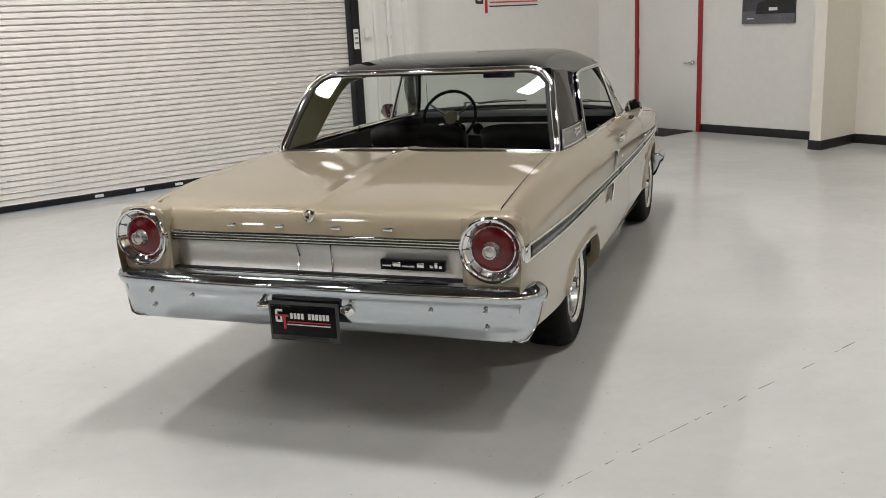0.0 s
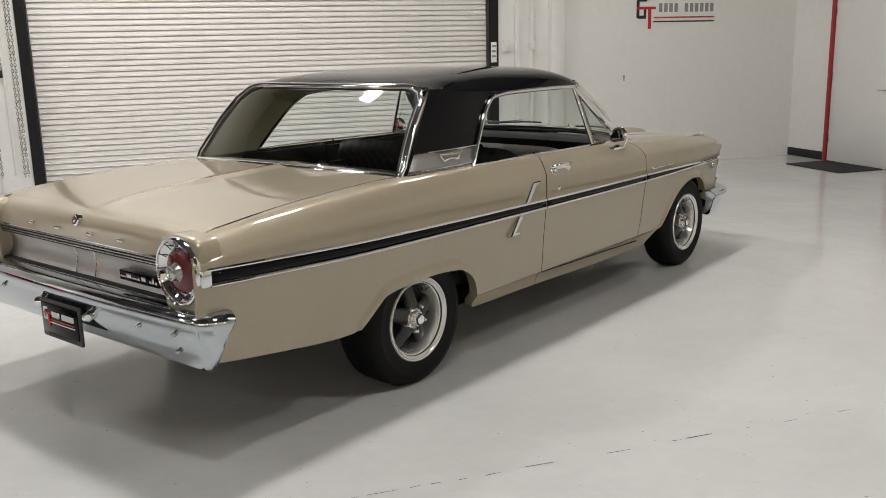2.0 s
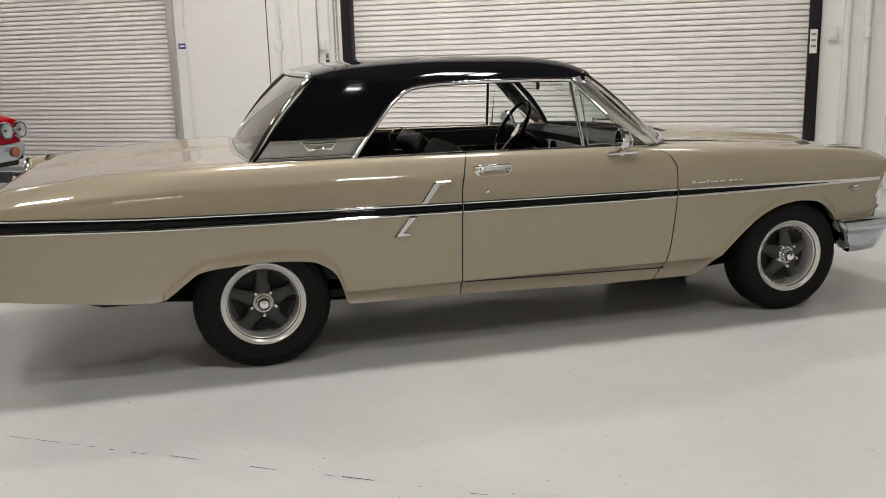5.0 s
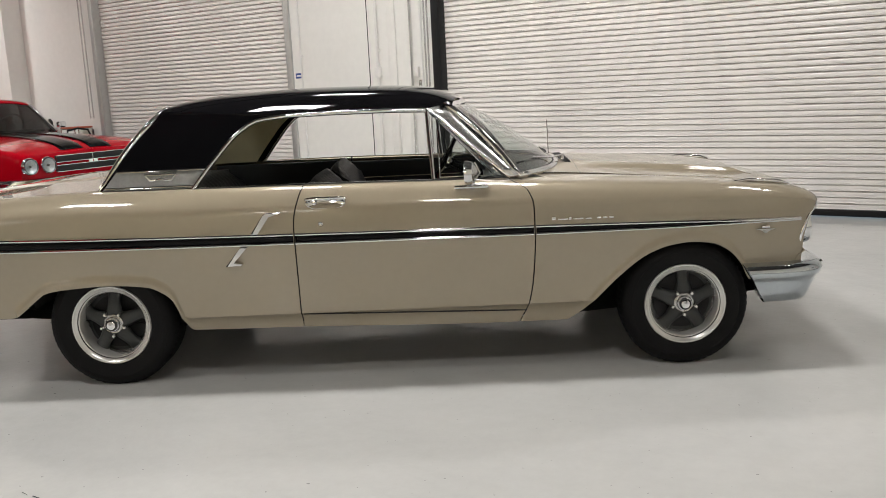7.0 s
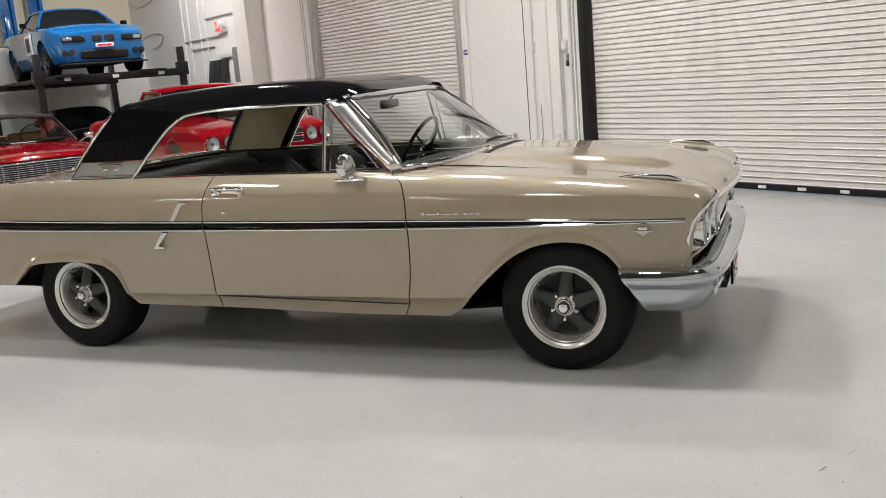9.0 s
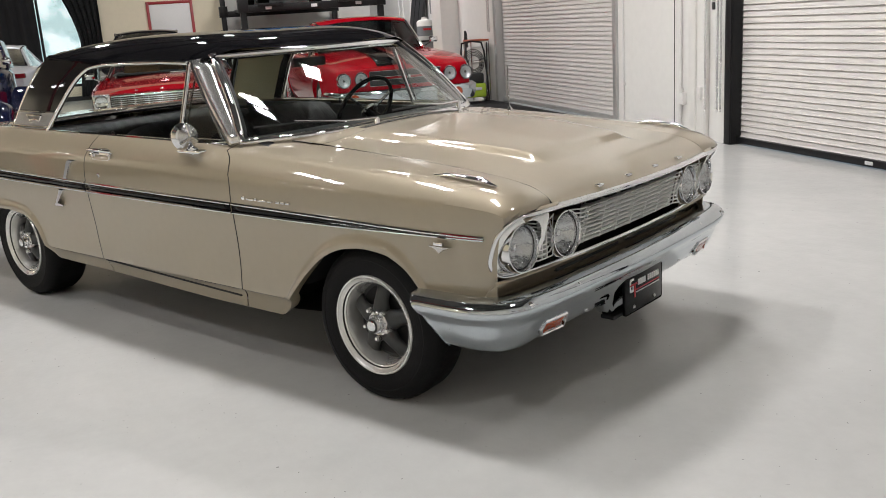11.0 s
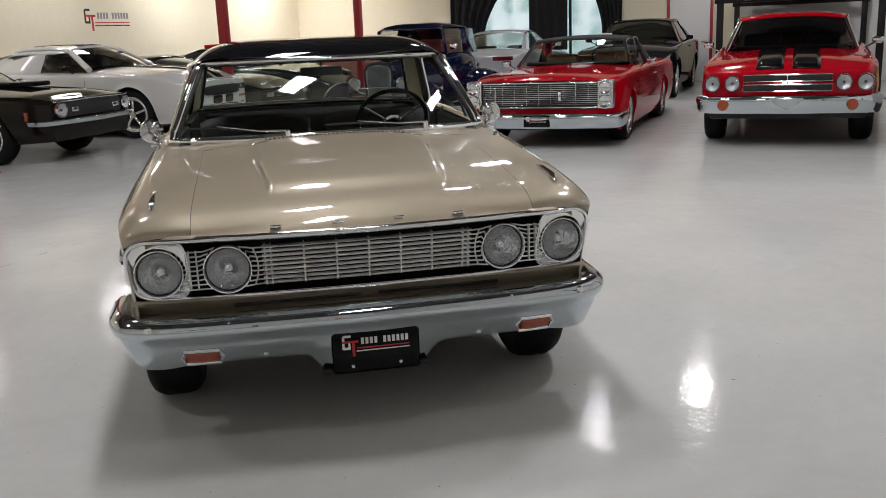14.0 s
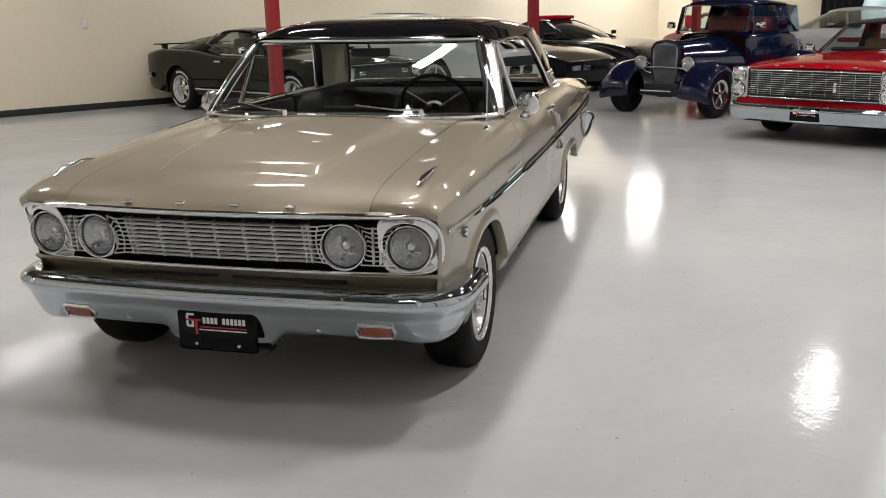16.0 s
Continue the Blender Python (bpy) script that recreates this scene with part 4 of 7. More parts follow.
        V = [(x, s * 0.93, z) for x, z in poly] + [(x, s * 0.948, z) for x, z in poly] + [(x + 0.16 * (cx_ - x), s * 0.953, z + 0.1 * (cz_ - z)) for x, z in poly]
        F_ = [(i_ + o_, (i_ + 1) % n_ + o_, (i_ + 1) % n_ + o_ + n_, i_ + o_ + n_) for o_ in (0, n_) for i_ in range(n_)] + [tuple(range(2 * n_, 3 * n_))]
        mesh("slash_trim", V, F_, CHROME, car, "bright slash trim", smooth=False)
    # script, engine badge and fender ornament
    for i, (xo, l_, h_) in enumerate(((0.8, 0.02, 0.03), (0.83, 0.05, 0.014), (0.885, 0.012, 0.026), (0.905, 0.05, 0.014), (0.965, 0.03, 0.012), (1.02, 0.022, 0.018), (1.05, 0.022, 0.018), (1.08, 0.022, 0.018))):
        box("script_bar", xo, xo + l_, s * 0.936 - 0.006, s * 0.936 + 0.004, 0.777, 0.777 + h_ * 0.55, CHROME, car, bev=0.002)
    prism("engine_badge", [(1.80, 0.684), (1.90, 0.684), (1.87, 0.675), (1.85, 0.66), (1.83, 0.675)], s * 0.9 - 0.01, s * 0.9 + 0.008, STAIN, car, "small bright V badge", axis=1)
    box("badge_bar", 1.83, 1.87, s * 0.905 - 0.008, s * 0.905 + 0.006, 0.688, 0.7, CHROME, car, bev=0.002)
    tube("fender_ornament", [(1.72, s * 0.765, 0.906), (1.8, s * 0.77, 0.913), (1.95, s * 0.765, 0.899), (2.01, s * 0.76, 0.884)], [0.004, 0.009, 0.014, 0.003], CHROME, car, "chrome fender ornament", seg=8)
    # mirror
    mb = tube("mirror_arm", [(0.42, s * 0.88, 0.955), (0.42, s * 0.895, 0.972), (0.405, s * 0.902, 0.985), (0.395, s * 0.905, 1.01)], [0.022, 0.016, 0.014, 0.014], CHROME, car, "chrome mirror arm", seg=10)
    box("mirror_foot", 0.33, 0.5, s * 0.882 - 0.03, s * 0.882 + 0.03, 0.948, 0.964, CHROME, mb, bev=0.007)
    mh = lathe("mirror_head", [(0.0, 0.05), (0.025, 0.045), (0.054, 0.025), (0.062, 0.0), (0.059, -0.012), (0.048, -0.016)], CHROME, mb, "round chrome mirror head", (0.40, s * 0.91, 1.025), (1, s * 0.12, 0), 28)
    lathe("mirror_face", [(0.048, -0.016), (0.0, -0.016)], mat("mirror_glass", (0.85, 0.87, 0.88), 0.02, 1.0, 0, 0.0) if s < 0 else bpy.data.materials["mirror_glass"], mh, "mirror glass", (0.40, s * 0.91, 1.025), (1, s * 0.12, 0), 28)
    lathe("mirror_back", [(0.0, 0.0525), (0.026, 0.0475), (0.047, 0.031)], STAIN, mh, "brushed mirror back", (0.40, s * 0.91, 1.025), (1, s * 0.12, 0), 24)
    for k in (0, 120, 240):
        a = radians(k + 90)
        tube("mirror_spoke", [(0.458, s * 0.917, 1.025), (0.434, s * 0.913 + 0.052 * math.cos(a), 1.025 + 0.052 * math.sin(a))], 0.006, STAIN, mh, seg=6)

# hood: raised middle, creased, rolling down at the front
def hood_z(x, y, xr):
    hc = float(pch((0.66, 1.01), (1.1, 0.988), (1.6, 0.95), (1.93, 0.908), (2.06, 0.884), (2.14, 0.85), (2.19, 0.812), (2.2, 0.797))(x))
    zi, ys = float(Zin(min(xr, 2.15))), float(Yin(min(xr, 2.15)))
    q = min(1.0, abs(y) / ys)
    z = zi + (hc - zi) * (1 - q ** 2.4)
    soft = 0.007 + 0.03 * min(1.0, max(0.0, (1.5 - x) / 0.4)) + 0.1 * min(1.0, max(0.0, (1.06 - x) / 0.08))
    edge = 0.5 * (1 + math.tanh((0.335 + 0.09 * (1.93 - x) - abs(y)) / soft))
    fade = 1 / (1 + math.exp((x - 1.9) / 0.018))
    return z + 0.023 * edge * fade - 0.006 * (1 - q ** 8)

P = []
for u in np.linspace(0, 1, 60):
    row = []
    for v in np.linspace(-1, 1, 121):
        xf = 2.2 - 0.048 * abs(v) ** 2.2
        x = 0.985 + (xf - 0.985) * (1 - (1 - u) ** 1.25)
        if u > 0.999:
            z = 0.80
        else:
            z = hood_z(min(2.199, x + (2.2 - xf) * u), v * float(Yin(min(x, 2.15))), x)
        row.append((x, v * (float(Yin(min(x, 2.15))) - 0.0022), z))
    P.append(row)
hood = sheet("hood", P, GOLD, car, "champagne hood with a raised middle", sharp=50)
tube("hood_lip", [(2.2 - 0.048 * abs(v) ** 2.2 + 0.003, v * 0.61, 0.797) for v in np.linspace(-1, 1, 30)], 0.012, CHROME, hood, "bright hood lip", seg=8)
for k, yy in enumerate((-0.33, -0.11, 0.11, 0.33)):
    lt = box("letter_block", 2.154, 2.174, yy - 0.02, yy + 0.02, 0.818, 0.829, CHROME, hood, "small chrome letter block", bev=0.004)
for s in (-1, 1):
    sheet("hood_gap", [[(x, s * (float(Yin(x)) + q), float(Zin(x)) - 0.005) for q in (-0.012, 0.012)] for x in np.linspace(1.0, 2.12, 40)], BLACKM, hood, "dark shut line")
# cowl panel with louvres
P = [[(x, v, hood_z(x, v, x)) for v in np.linspace(-0.63, 0.63, 49) for x in [0.983 - (0.983 - 0.86 + 0.2 * (abs(v) / 0.72) ** 3) * u]] for u in np.linspace(0, 1, 7)]
cowl = sheet("cowl", P, GOLD, car, "champagne cowl panel", sharp=50)
sheet("hood_gap", [[(x, v, hood_z(x, v, x) - 0.004) for v in np.linspace(-0.62, 0.62, 31)] for x in (0.979, 0.99)], BLACKM, hood, "dark shut line")
for k in range(34):
    yy = -0.33 + k * 0.02
    box("cowl_slot", 0.918, 0.968, yy - 0.005, yy + 0.005, hood_z(0.943, yy, 0.943) - 0.006, hood_z(0.943, yy, 0.943) + 0.0015, BLACKM, cowl, bev=0)

# trunk lid and rear deck
def deck_z(x, y):
    zi = float(Zin(x))
    hc = float(pch((-2.632, 0.838), (-2.62, 0.868), (-2.6, 0.905), (-2.56, 0.93), (-2.45, 0.952), (-2.1, 0.99), (-1.5, 1.014), (-1.3, 1.02))(x))
    if x < -2.5:
        zi = hc - 0.008
    q = min(1.0, abs(y) / 0.79)
    ridge = 0.009 * max(0.0, 1 - abs(y) / 0.07) * min(1.0, max(0.0, (x + 2.52) / 0.1))
    return zi + (hc - zi) * (1 - q ** 3) + ridge
P = []
for x in np.r_[np.linspace(-2.632, -2.5, 14), np.linspace(-2.46, -1.43, 30)]:
    yw = float(Yin(x)) - 0.004
    P.append([(x + (0.0 if x > -2.6 else 0.0), v * yw, deck_z(x, v * yw)) for v in sorted([*np.linspace(-1, 1, 46), -0.09, -0.006, 0.0, 0.006, 0.09])])
trunk = sheet("trunk_lid", P, GOLD, car, "champagne trunk lid with a centre ridge", sharp=50)
for k, yy in enumerate((0.36, 0.13, -0.13, -0.36)):
    box("letter_block", -2.636, -2.62, yy - 0.02, yy + 0.02, 0.862, 0.876, CHROME, trunk, bev=0.003)
lathe("trunk_lock", [(0.026, -0.01), (0.026, 0.008), (0.02, 0.013), (0.012, 0.014), (0.0, 0.011)], CHROME, trunk, "round chrome trunk lock", (-2.606, 0.0, 0.91), (-1, 0, 0.25), 18)

for s in (-1, 1):
    sheet("trunk_gap", [[(x, s * (float(Yin(x)) + q), float(Zin(x)) - 0.006) for q in (-0.012, 0.012)] for x in np.linspace(-2.46, -1.45, 30)], BLACKM, trunk, "dark shut line")
    sheet("quarter_flange", [[(x, s * (float(Yin(x)) + 0.001), z) for z in (float(Zin(x)) - 0.001, 0.83)] for x in np.linspace(-2.635, -2.45, 8)], GOLD, trunk)
# tail: body plates, bright panel, lamps
for s in (-1, 1):
    P = [[(-2.64 + 0.03 * q * q, s * (0.67 + 0.232 * q), z) for q in np.linspace(0, 1, 8)] for z in np.linspace(0.45, 0.925, 10)]
    sheet("tail_plate", P, GOLD, car, "champagne tail panel", thick=0.01)
    P = []
    for a in np.linspace(0, 2 * math.pi, 56, endpoint=False):
        ca, sa = math.cos(a), math.sin(a)
        R = (abs(ca / 0.124) ** 4 + abs(sa / (0.132 if sa > 0 else 0.2)) ** 4) ** -0.25
        P.append([(x, s * (0.798 + ca * r_), 0.81 + sa * r_) for r_, x in ((0.113, -2.652), (0.118, -2.656), (max(0.12, R * 0.92), -2.655), (max(0.121, R * 0.98), -2.648), (max(0.122, R), -2.63), (max(0.122, R), -2.56))])
    sheet("tail_pod", P, GOLD, car, "champagne panel round the tail lamp", closed_u=True, sharp=50)
    tl = lathe("tail_lamp", [(0.114, 0.06), (0.122, -0.02), (0.131, -0.036), (0.132, -0.044), (0.129, -0.052), (0.123, -0.056), (0.118, -0.053), (0.116, -0.046), (0.112, -0.05), (0.109, -0.048), (0.1, -0.036), (0.09, -0.028), (0.083, -0.03)], CHROME, car, "chrome tail lamp bezel", (-2.625, s * 0.798, 0.81), (1, 0, 0), 48)
    lathe("lens", [(0.087, -0.028), (0.08, -0.036), (0.062, -0.044), (0.035, -0.048), (0.034, -0.046)], REDLENS, tl, "red tail lens", (-2.625, s * 0.798, 0.81), (1, 0, 0), 40)
    lathe("reverse_lens", [(0.036, -0.05), (0.03, -0.062), (0.027, -0.078), (0.022, -0.08), (0.019, -0.074), (0.0, -0.076)], STAIN, tl, "clear centre lens", (-2.625, s * 0.798, 0.81), (1, 0, 0), 28)
    for k in range(12):
        a = 2 * math.pi * k / 12
        tube("bezel_fin", [(-2.625 - dx, s * 0.798 + q * math.cos(a), 0.81 + q * math.sin(a)) for q, dx in ((0.117, 0.053), (0.101, 0.0425), (0.088, 0.036))], 0.0022, DARKGREY, tl, seg=5)
tp = sheet("tail_trim_panel", [[(-2.6 - 0.01 + 0.035 * (1 - ((z - 0.73) / 0.1) ** 2) , y, z) for y in np.linspace(-0.69, 0.69, 20)] for z in np.linspace(0.63, 0.832, 12)], ALU, car, "satin aluminium panel between the tail lamps", thick=0.006)
for z in (0.803, 0.815, 0.827):
    box("panel_rib", -2.63, -2.606, -0.685, 0.685, z - 0.0025, z + 0.0025, STAIN, tp, bev=0.001)
for z in (0.797, 0.809, 0.821):
    box("panel_groove", -2.624, -2.604, -0.68, 0.68, z - 0.0038, z + 0.0038, BLACKM, tp, bev=0)
for z in (0.639, 0.651, 0.663):
    box("panel_rib", -2.63, -2.604, -0.685, 0.685, z - 0.0025, z + 0.0025, STAIN, tp, bev=0.001)
for z in (0.645, 0.657, 0.669):
    box("panel_groove", -2.624, -2.602, -0.68, 0.68, z - 0.0038, z + 0.0038, BLACKM, tp, bev=0)
tube("panel_moulding", [(-2.627, y, 0.834) for y in np.linspace(-0.68, 0.68, 8)], 0.006, CHROME, tp, seg=6)
for s in (-1, 1):
    tube("panel_fold", [(-2.618, s * 0.08, 0.832), (-2.594, s * 0.078, 0.79), (-2.58, s * 0.075, 0.73), (-2.594, s * 0.08, 0.67), (-2.618, s * 0.082, 0.635)], 0.004, CHROME, tp, seg=6)
bg = box("model_badge", -2.618, -2.588, -0.585, -0.31, 0.70, 0.742, BLACKP, tp, "black badge with bright bars", bev=0.003)
for k, (a, b) in enumerate(((-0.32, -0.36), (-0.365, -0.40), (-0.405, -0.46), (-0.47, -0.50), (-0.525, -0.54), (-0.545, -0.558), (-0.563, -0.576))):
    box("script_bar", -2.6215, -2.617, b, a, 0.714, 0.722 + 0.012 * (k % 2) + (0.004 if k > 3 else 0), CHROME, bg, bev=0.001)


def sweep(name, path, prof, material, parent, label="", sharp=35, trim=lambda x, z: x):
    """A section (out, up) carried along a plan path of (x, y); prof may bend with the place along the path."""
    pts = np.array(path, float)
    P = []
    for i in range(len(pts)):
        a, b = pts[max(0, i - 1)], pts[min(len(pts) - 1, i + 1)]
        d = (b - a) / np.linalg.norm(b - a)
        n = np.array((d[1], -d[0]))
        P.append([(float(trim(pts[i][0] + n[0] * o, z)), pts[i][1] + n[1] * o, z) for o, z in prof(pts[i])])
    return sheet(name, P, material, parent, label, sharp=sharp)


# rear bumper: wraps round both corners
rb_path = polyline([(-2.34, -0.945), (-2.48, -0.944), (-2.6, -0.94), (-2.648, -0.9), (-2.664, -0.76), (-2.68, -0.4), (-2.685, 0), (-2.68, 0.4), (-2.664, 0.76), (-2.648, 0.9), (-2.6, 0.94), (-2.48, 0.944), (-2.34, 0.945)], 110)[::-1]
def rb_prof(p):
    k = float(np.clip((abs(p[0]) - 2.34) / 0.3, 0, 1))
    lo = 0.436
    return [(-0.07, 0.655), (-0.03, 0.668), (0.012, 0.665), (0.04, 0.648), (0.048, 0.628), (0.042, 0.606), (0.03, 0.592), (0.026, 0.57), (0.02, 0.53), (0.006, 0.49), (-0.015, lo + 0.012), (-0.045, lo), (-0.08, lo + 0.01)]
rb = sweep("rear_bumper", rb_path, rb_prof, CHROME_W, car, "bright chrome rear bumper", 60, lambda x, z: min(x, -2.572 - (0.64 - z) * 0.36))
for s in (-1, 1):
    sheet("bumper_return", [[(-2.573 - (0.64 - z) * 0.36, s * y, z) for y in (0.86, 0.9, yo)] for z, yo in ((0.45, 0.89), (0.52, 0.935), (0.58, 0.955), (0.625, 0.975), (0.655, 0.955), (0.664, 0.92))], CHROME_W, rb, thick=0.003)
for yy, zz in ((-0.77, 0.57), (-0.77, 0.50), (-0.55, 0.565), (0.55, 0.565), (0.77, 0.57), (0.77, 0.50)):
    lathe("bumper_bolt", [(0.01, -0.01), (0.009, 0.001), (0.005, 0.004), (0.0, 0.005)], STAIN, rb, "", (-2.686 + 0.028 * yy * yy - 0.031 + (0.57 - zz) * 0.2, yy, zz), (-1, 0, 0), 12)
pf = box("plate_frame", -2.731, -2.717, -0.16, 0.16, 0.405, 0.575, DARKGREY, car, "dark grey plate frame", bev=0.006)
lp = box("plate", -2.736, -2.729, -0.148, 0.148, 0.43, 0.562, BLACKP, pf, "black dealer plate with plain marks", bev=0.003)
sign_marks(lp, (-2.736, 0.125, 0.475), (0, -1, 0), (0, 0, 1), (-1, 0, 0), 0.25, False)
box("frame_bar", -2.734, -2.73, -0.11, 0.11, 0.41, 0.424, LOGO_K, pf, bev=0)
for s in (-1, 1):
    lathe("plate_lamp", [(0.02, -0.02), (0.022, 0.02), (0.014, 0.03), (0.0, 0.03)], CHROME, rb, "", (-2.71, s * 0.19, 0.545), (-0.6, s, 0), 14)

# front end
def gx(y, z):
    """The raked plane of the grille opening."""
    return 2.145 - 0.055 * (min(abs(y), 0.745) / 0.85) ** 2 - 0.35 * max(0.0, min(abs(y), 0.836) - 0.745) - 0.95 * max(0.0, abs(y) - 0.836) + 0.36 * (z - 0.675)


def bar_x(y):
    return 2.135 - 0.05 * (abs(y) / 0.85) ** 2
sheet("grille_back", [[(2.03 - 0.05 * (y / 0.85) ** 2, y, z) for y in np.linspace(-0.84, 0.84, 12)] for z in (0.56, 0.8)], BLACKM, car, "dark grille recess", thick=0.01)
for z in np.linspace(0.604, 0.748, 9):
    P = [[(bar_x(y) - 0.012 + 0.3 * (z - 0.675) + dx, y, z + dz) for dx, dz in ((-0.012, -0.0042), (0.006, -0.0037), (0.0095, 0), (0.006, 0.0037), (-0.012, 0.0042))] for y in np.linspace(-0.385, 0.385, 25)]
    sheet("grille_bar", P, GRILLE, car, "bright grille bar", sharp=60)
for y in (-0.375, -0.354, -0.236, -0.118, 0, 0.118, 0.236, 0.354, 0.375):
    prism("grille_rib", [(bar_x(y) - 0.04, 0.6), (bar_x(y) - 0.026, 0.598), (bar_x(y) + 0.011, 0.754), (bar_x(y) - 0.014, 0.756)], y - 0.0025, y + 0.0025, GRILLE, car, axis=1)
for s in (-1, 1):
    for y in (0.616, 0.642):
        box("grille_rib", bar_x(y) - 0.016, bar_x(y) + 0.004, s * y - 0.0024, s * y + 0.0024, 0.608, 0.745, GRILLE, car, bev=0.001)
    for yc, xc, zc_ in ((0.748, 2.079, 0.669), (0.508, 2.107, 0.672)):
        c, ax = (xc, s * yc, zc_), (1, s * 0.05, 0.03)
        hb = lathe("headlight", [(0.072, -0.05), (0.0778, 0.004), (0.0795, 0.02), (0.0825, 0.0265), (0.086, 0.0255), (0.0885, 0.016), (0.0905, 0.0), (0.092, -0.04)], CHROME, car, "chrome headlight bezel", c, ax, 48)
        lathe("gasket", [(0.0797, 0.014), (0.0775, 0.009), (0.0755, 0.01)], BLACKM, hb, "black ring round the lens", c, ax, 40)
        lathe("reflector", [(0.0, -0.05), (0.028, -0.044), (0.052, -0.026), (0.076, 0.004)], REFLECT, hb, "", c, ax, 32)
        lathe("lens", [(0.0, 0.03), (0.03, 0.028), (0.055, 0.022), (0.07, 0.014), (0.0765, 0.008)], LENS, hb, "clear fluted headlight lens", c, ax, 36)
        lathe("bulb_shield", [(0.0, -0.008), (0.012, -0.012), (0.016, -0.026)], CHROME, hb, "", c, ax, 16)
    # fins that fan out from the bars to the ring of the inner lamp, and their curved rib
    for z in np.linspace(0.604, 0.748, 9):
        a = math.asin(max(-0.95, min(0.95, (z - 0.672) / 0.085)))
        ye, ze = 0.508 - 0.09 * math.cos(a), 0.672 + 0.088 * math.sin(a)
        tube("surround_fin", [(bar_x(0.38) - 0.006 + 0.3 * (z - 0.675), s * 0.383, z), (bar_x(0.4) - 0.004 + 0.3 * (z - 0.675), s * (0.6 * 0.383 + 0.4 * ye), z + 0.25 * (ze - z)), (2.112, s * ye, ze)], 0.0031, GRILLE, car, "bright grille fin", seg=6)
        yo, zo = 0.508 + 0.089 * math.cos(a), 0.672 + 0.089 * math.sin(a)
        b = math.asin(max(-0.95, min(0.95, (z - 0.669) / 0.085)))
        yp, zp = 0.748 - 0.089 * math.cos(b), 0.669 + 0.089 * math.sin(b)
        zm = 0.672 + (z - 0.675) * 0.96
        tube("surround_fin", [(2.1, s * yo, zo), (2.108, s * (0.75 * yo + 0.25 * yp), zm), (2.106, s * (0.25 * yo + 0.75 * yp), zm), (2.084, s * yp, zp)], 0.0029, GRILLE, car, "bright grille fin", seg=6)
    tube("grille_rib", [(bar_x(0.4) - 0.008 + 0.25 * q * 0.07, s * (0.401 + 0.016 * q * q), 0.675 + 0.072 * q) for q in np.linspace(-1, 1, 9)], 0.003, GRILLE, car, seg=6)
    # outer bezel plate with a rounded end
    P = []
    for a in np.linspace(0, 2 * math.pi, 96, endpoint=False):
        ca, sa = math.cos(a), math.sin(a)
        hw = 0.116 if ca > 0 else 0.1
        n_ = 2.9 if ca > 0 else 5.0
        R = max(0.104, (abs(ca / hw) ** n_ + abs(sa / 0.115) ** n_) ** (-1 / n_))
        P.append([(gx(0.745 + ca * rr, 0.681 + sa * rr) + dx, s * (0.745 + ca * rr), 0.681 + sa * rr) for rr, dx in ((0.0895, -0.004), (0.0925, -0.006), (R * 0.92, -0.004), (R * 0.97, 0.002), (R, 0.002), (R * 1.01, -0.02))])
    sheet("headlight_surround", P, POLISH, car, "bright headlight surround", closed_u=True, sharp=40)
for s in (-1, 1):
    sheet("fender_brow", [[(gx(y, z) + dx, s * y, z - (0.35 * max(0.0, y - 0.7) if z > 0.8 else 0.0)) for y in np.linspace(0.605, 0.78, 10)] for z, dx in ((0.792, -0.004), (0.802, 0.001), (0.812, -0.012))], GOLD, car, "champagne fender brow", thick=0.004)
end = [(0.745 + 0.117 * math.cos(a) ** (2 / 2.9), 0.681 + 0.116 * math.copysign(abs(math.sin(a)) ** (2 / 2.9), math.sin(a))) for a in np.linspace(1.5, -1.5, 27)]
ring = [(y, 0.796) for y in np.linspace(-0.7, 0.7, 22)] + end + [(y, 0.565) for y in np.linspace(0.7, -0.7, 22)] + [(-y, z) for y, z in end[::-1]]
tube("grille_moulding", [(gx(y, z) + 0.004, y, z) for y, z in ring], 0.0085, CHROME, car, "bright moulding round the grille opening", seg=8, closed=True)
vl = sheet("front_valance", [[(x_ - 0.045 * (y / 0.85) ** 4, y, z) for y in np.linspace(-0.858, 0.858, 24)] for x_, z in ((2.1, 0.566), (2.105, 0.558), (2.075, 0.535), (2.05, 0.50), (2.05, 0.45))], GOLD, car, "champagne panel under the grille", thick=0.006)
for a, b in ((-0.5, -0.03), (0.03, 0.5)):
    box("valance_slot", 2.04, 2.076, a, b, 0.516, 0.531, BLACKM, vl, bev=0.005)
fb_path = polyline([(1.70, -0.925), (1.95, -0.915), (2.075, -0.872), (2.122, -0.785), (2.142, -0.62), (2.155, -0.3), (2.16, 0), (2.155, 0.3), (2.142, 0.62), (2.122, 0.785), (2.075, 0.872), (1.95, 0.915), (1.70, 0.925)], 120)
def fb_prof(p):
    k = float(np.clip((p[0] - 1.8) / 0.25, 0, 1))
    yy = abs(p[1])
    mid = 0.062 * (0.5 + 0.5 * math.tanh((0.222 - yy) / 0.02))
    lo = 0.318 - mid - 0.015 * (0.5 + 0.5 * math.tanh((yy - 0.72) / 0.05))
    return [(-0.07, 0.502), (-0.02, 0.514), (0.018, 0.508), (0.044, 0.49), (0.05, 0.47), (0.042, 0.446), (0.022, 0.43), (0.014, 0.405), (-0.004, 0.365), (-0.022, lo + 0.02), (-0.036, lo + 0.005), (-0.055, lo), (-0.09, lo + 0.01)]
fb = sweep("front_bumper", fb_path, fb_prof, CHROME_W, car, "bright chrome front bumper", 60, lambda x, z: max(x, 1.743 + (0.5 - z) * 0.575))
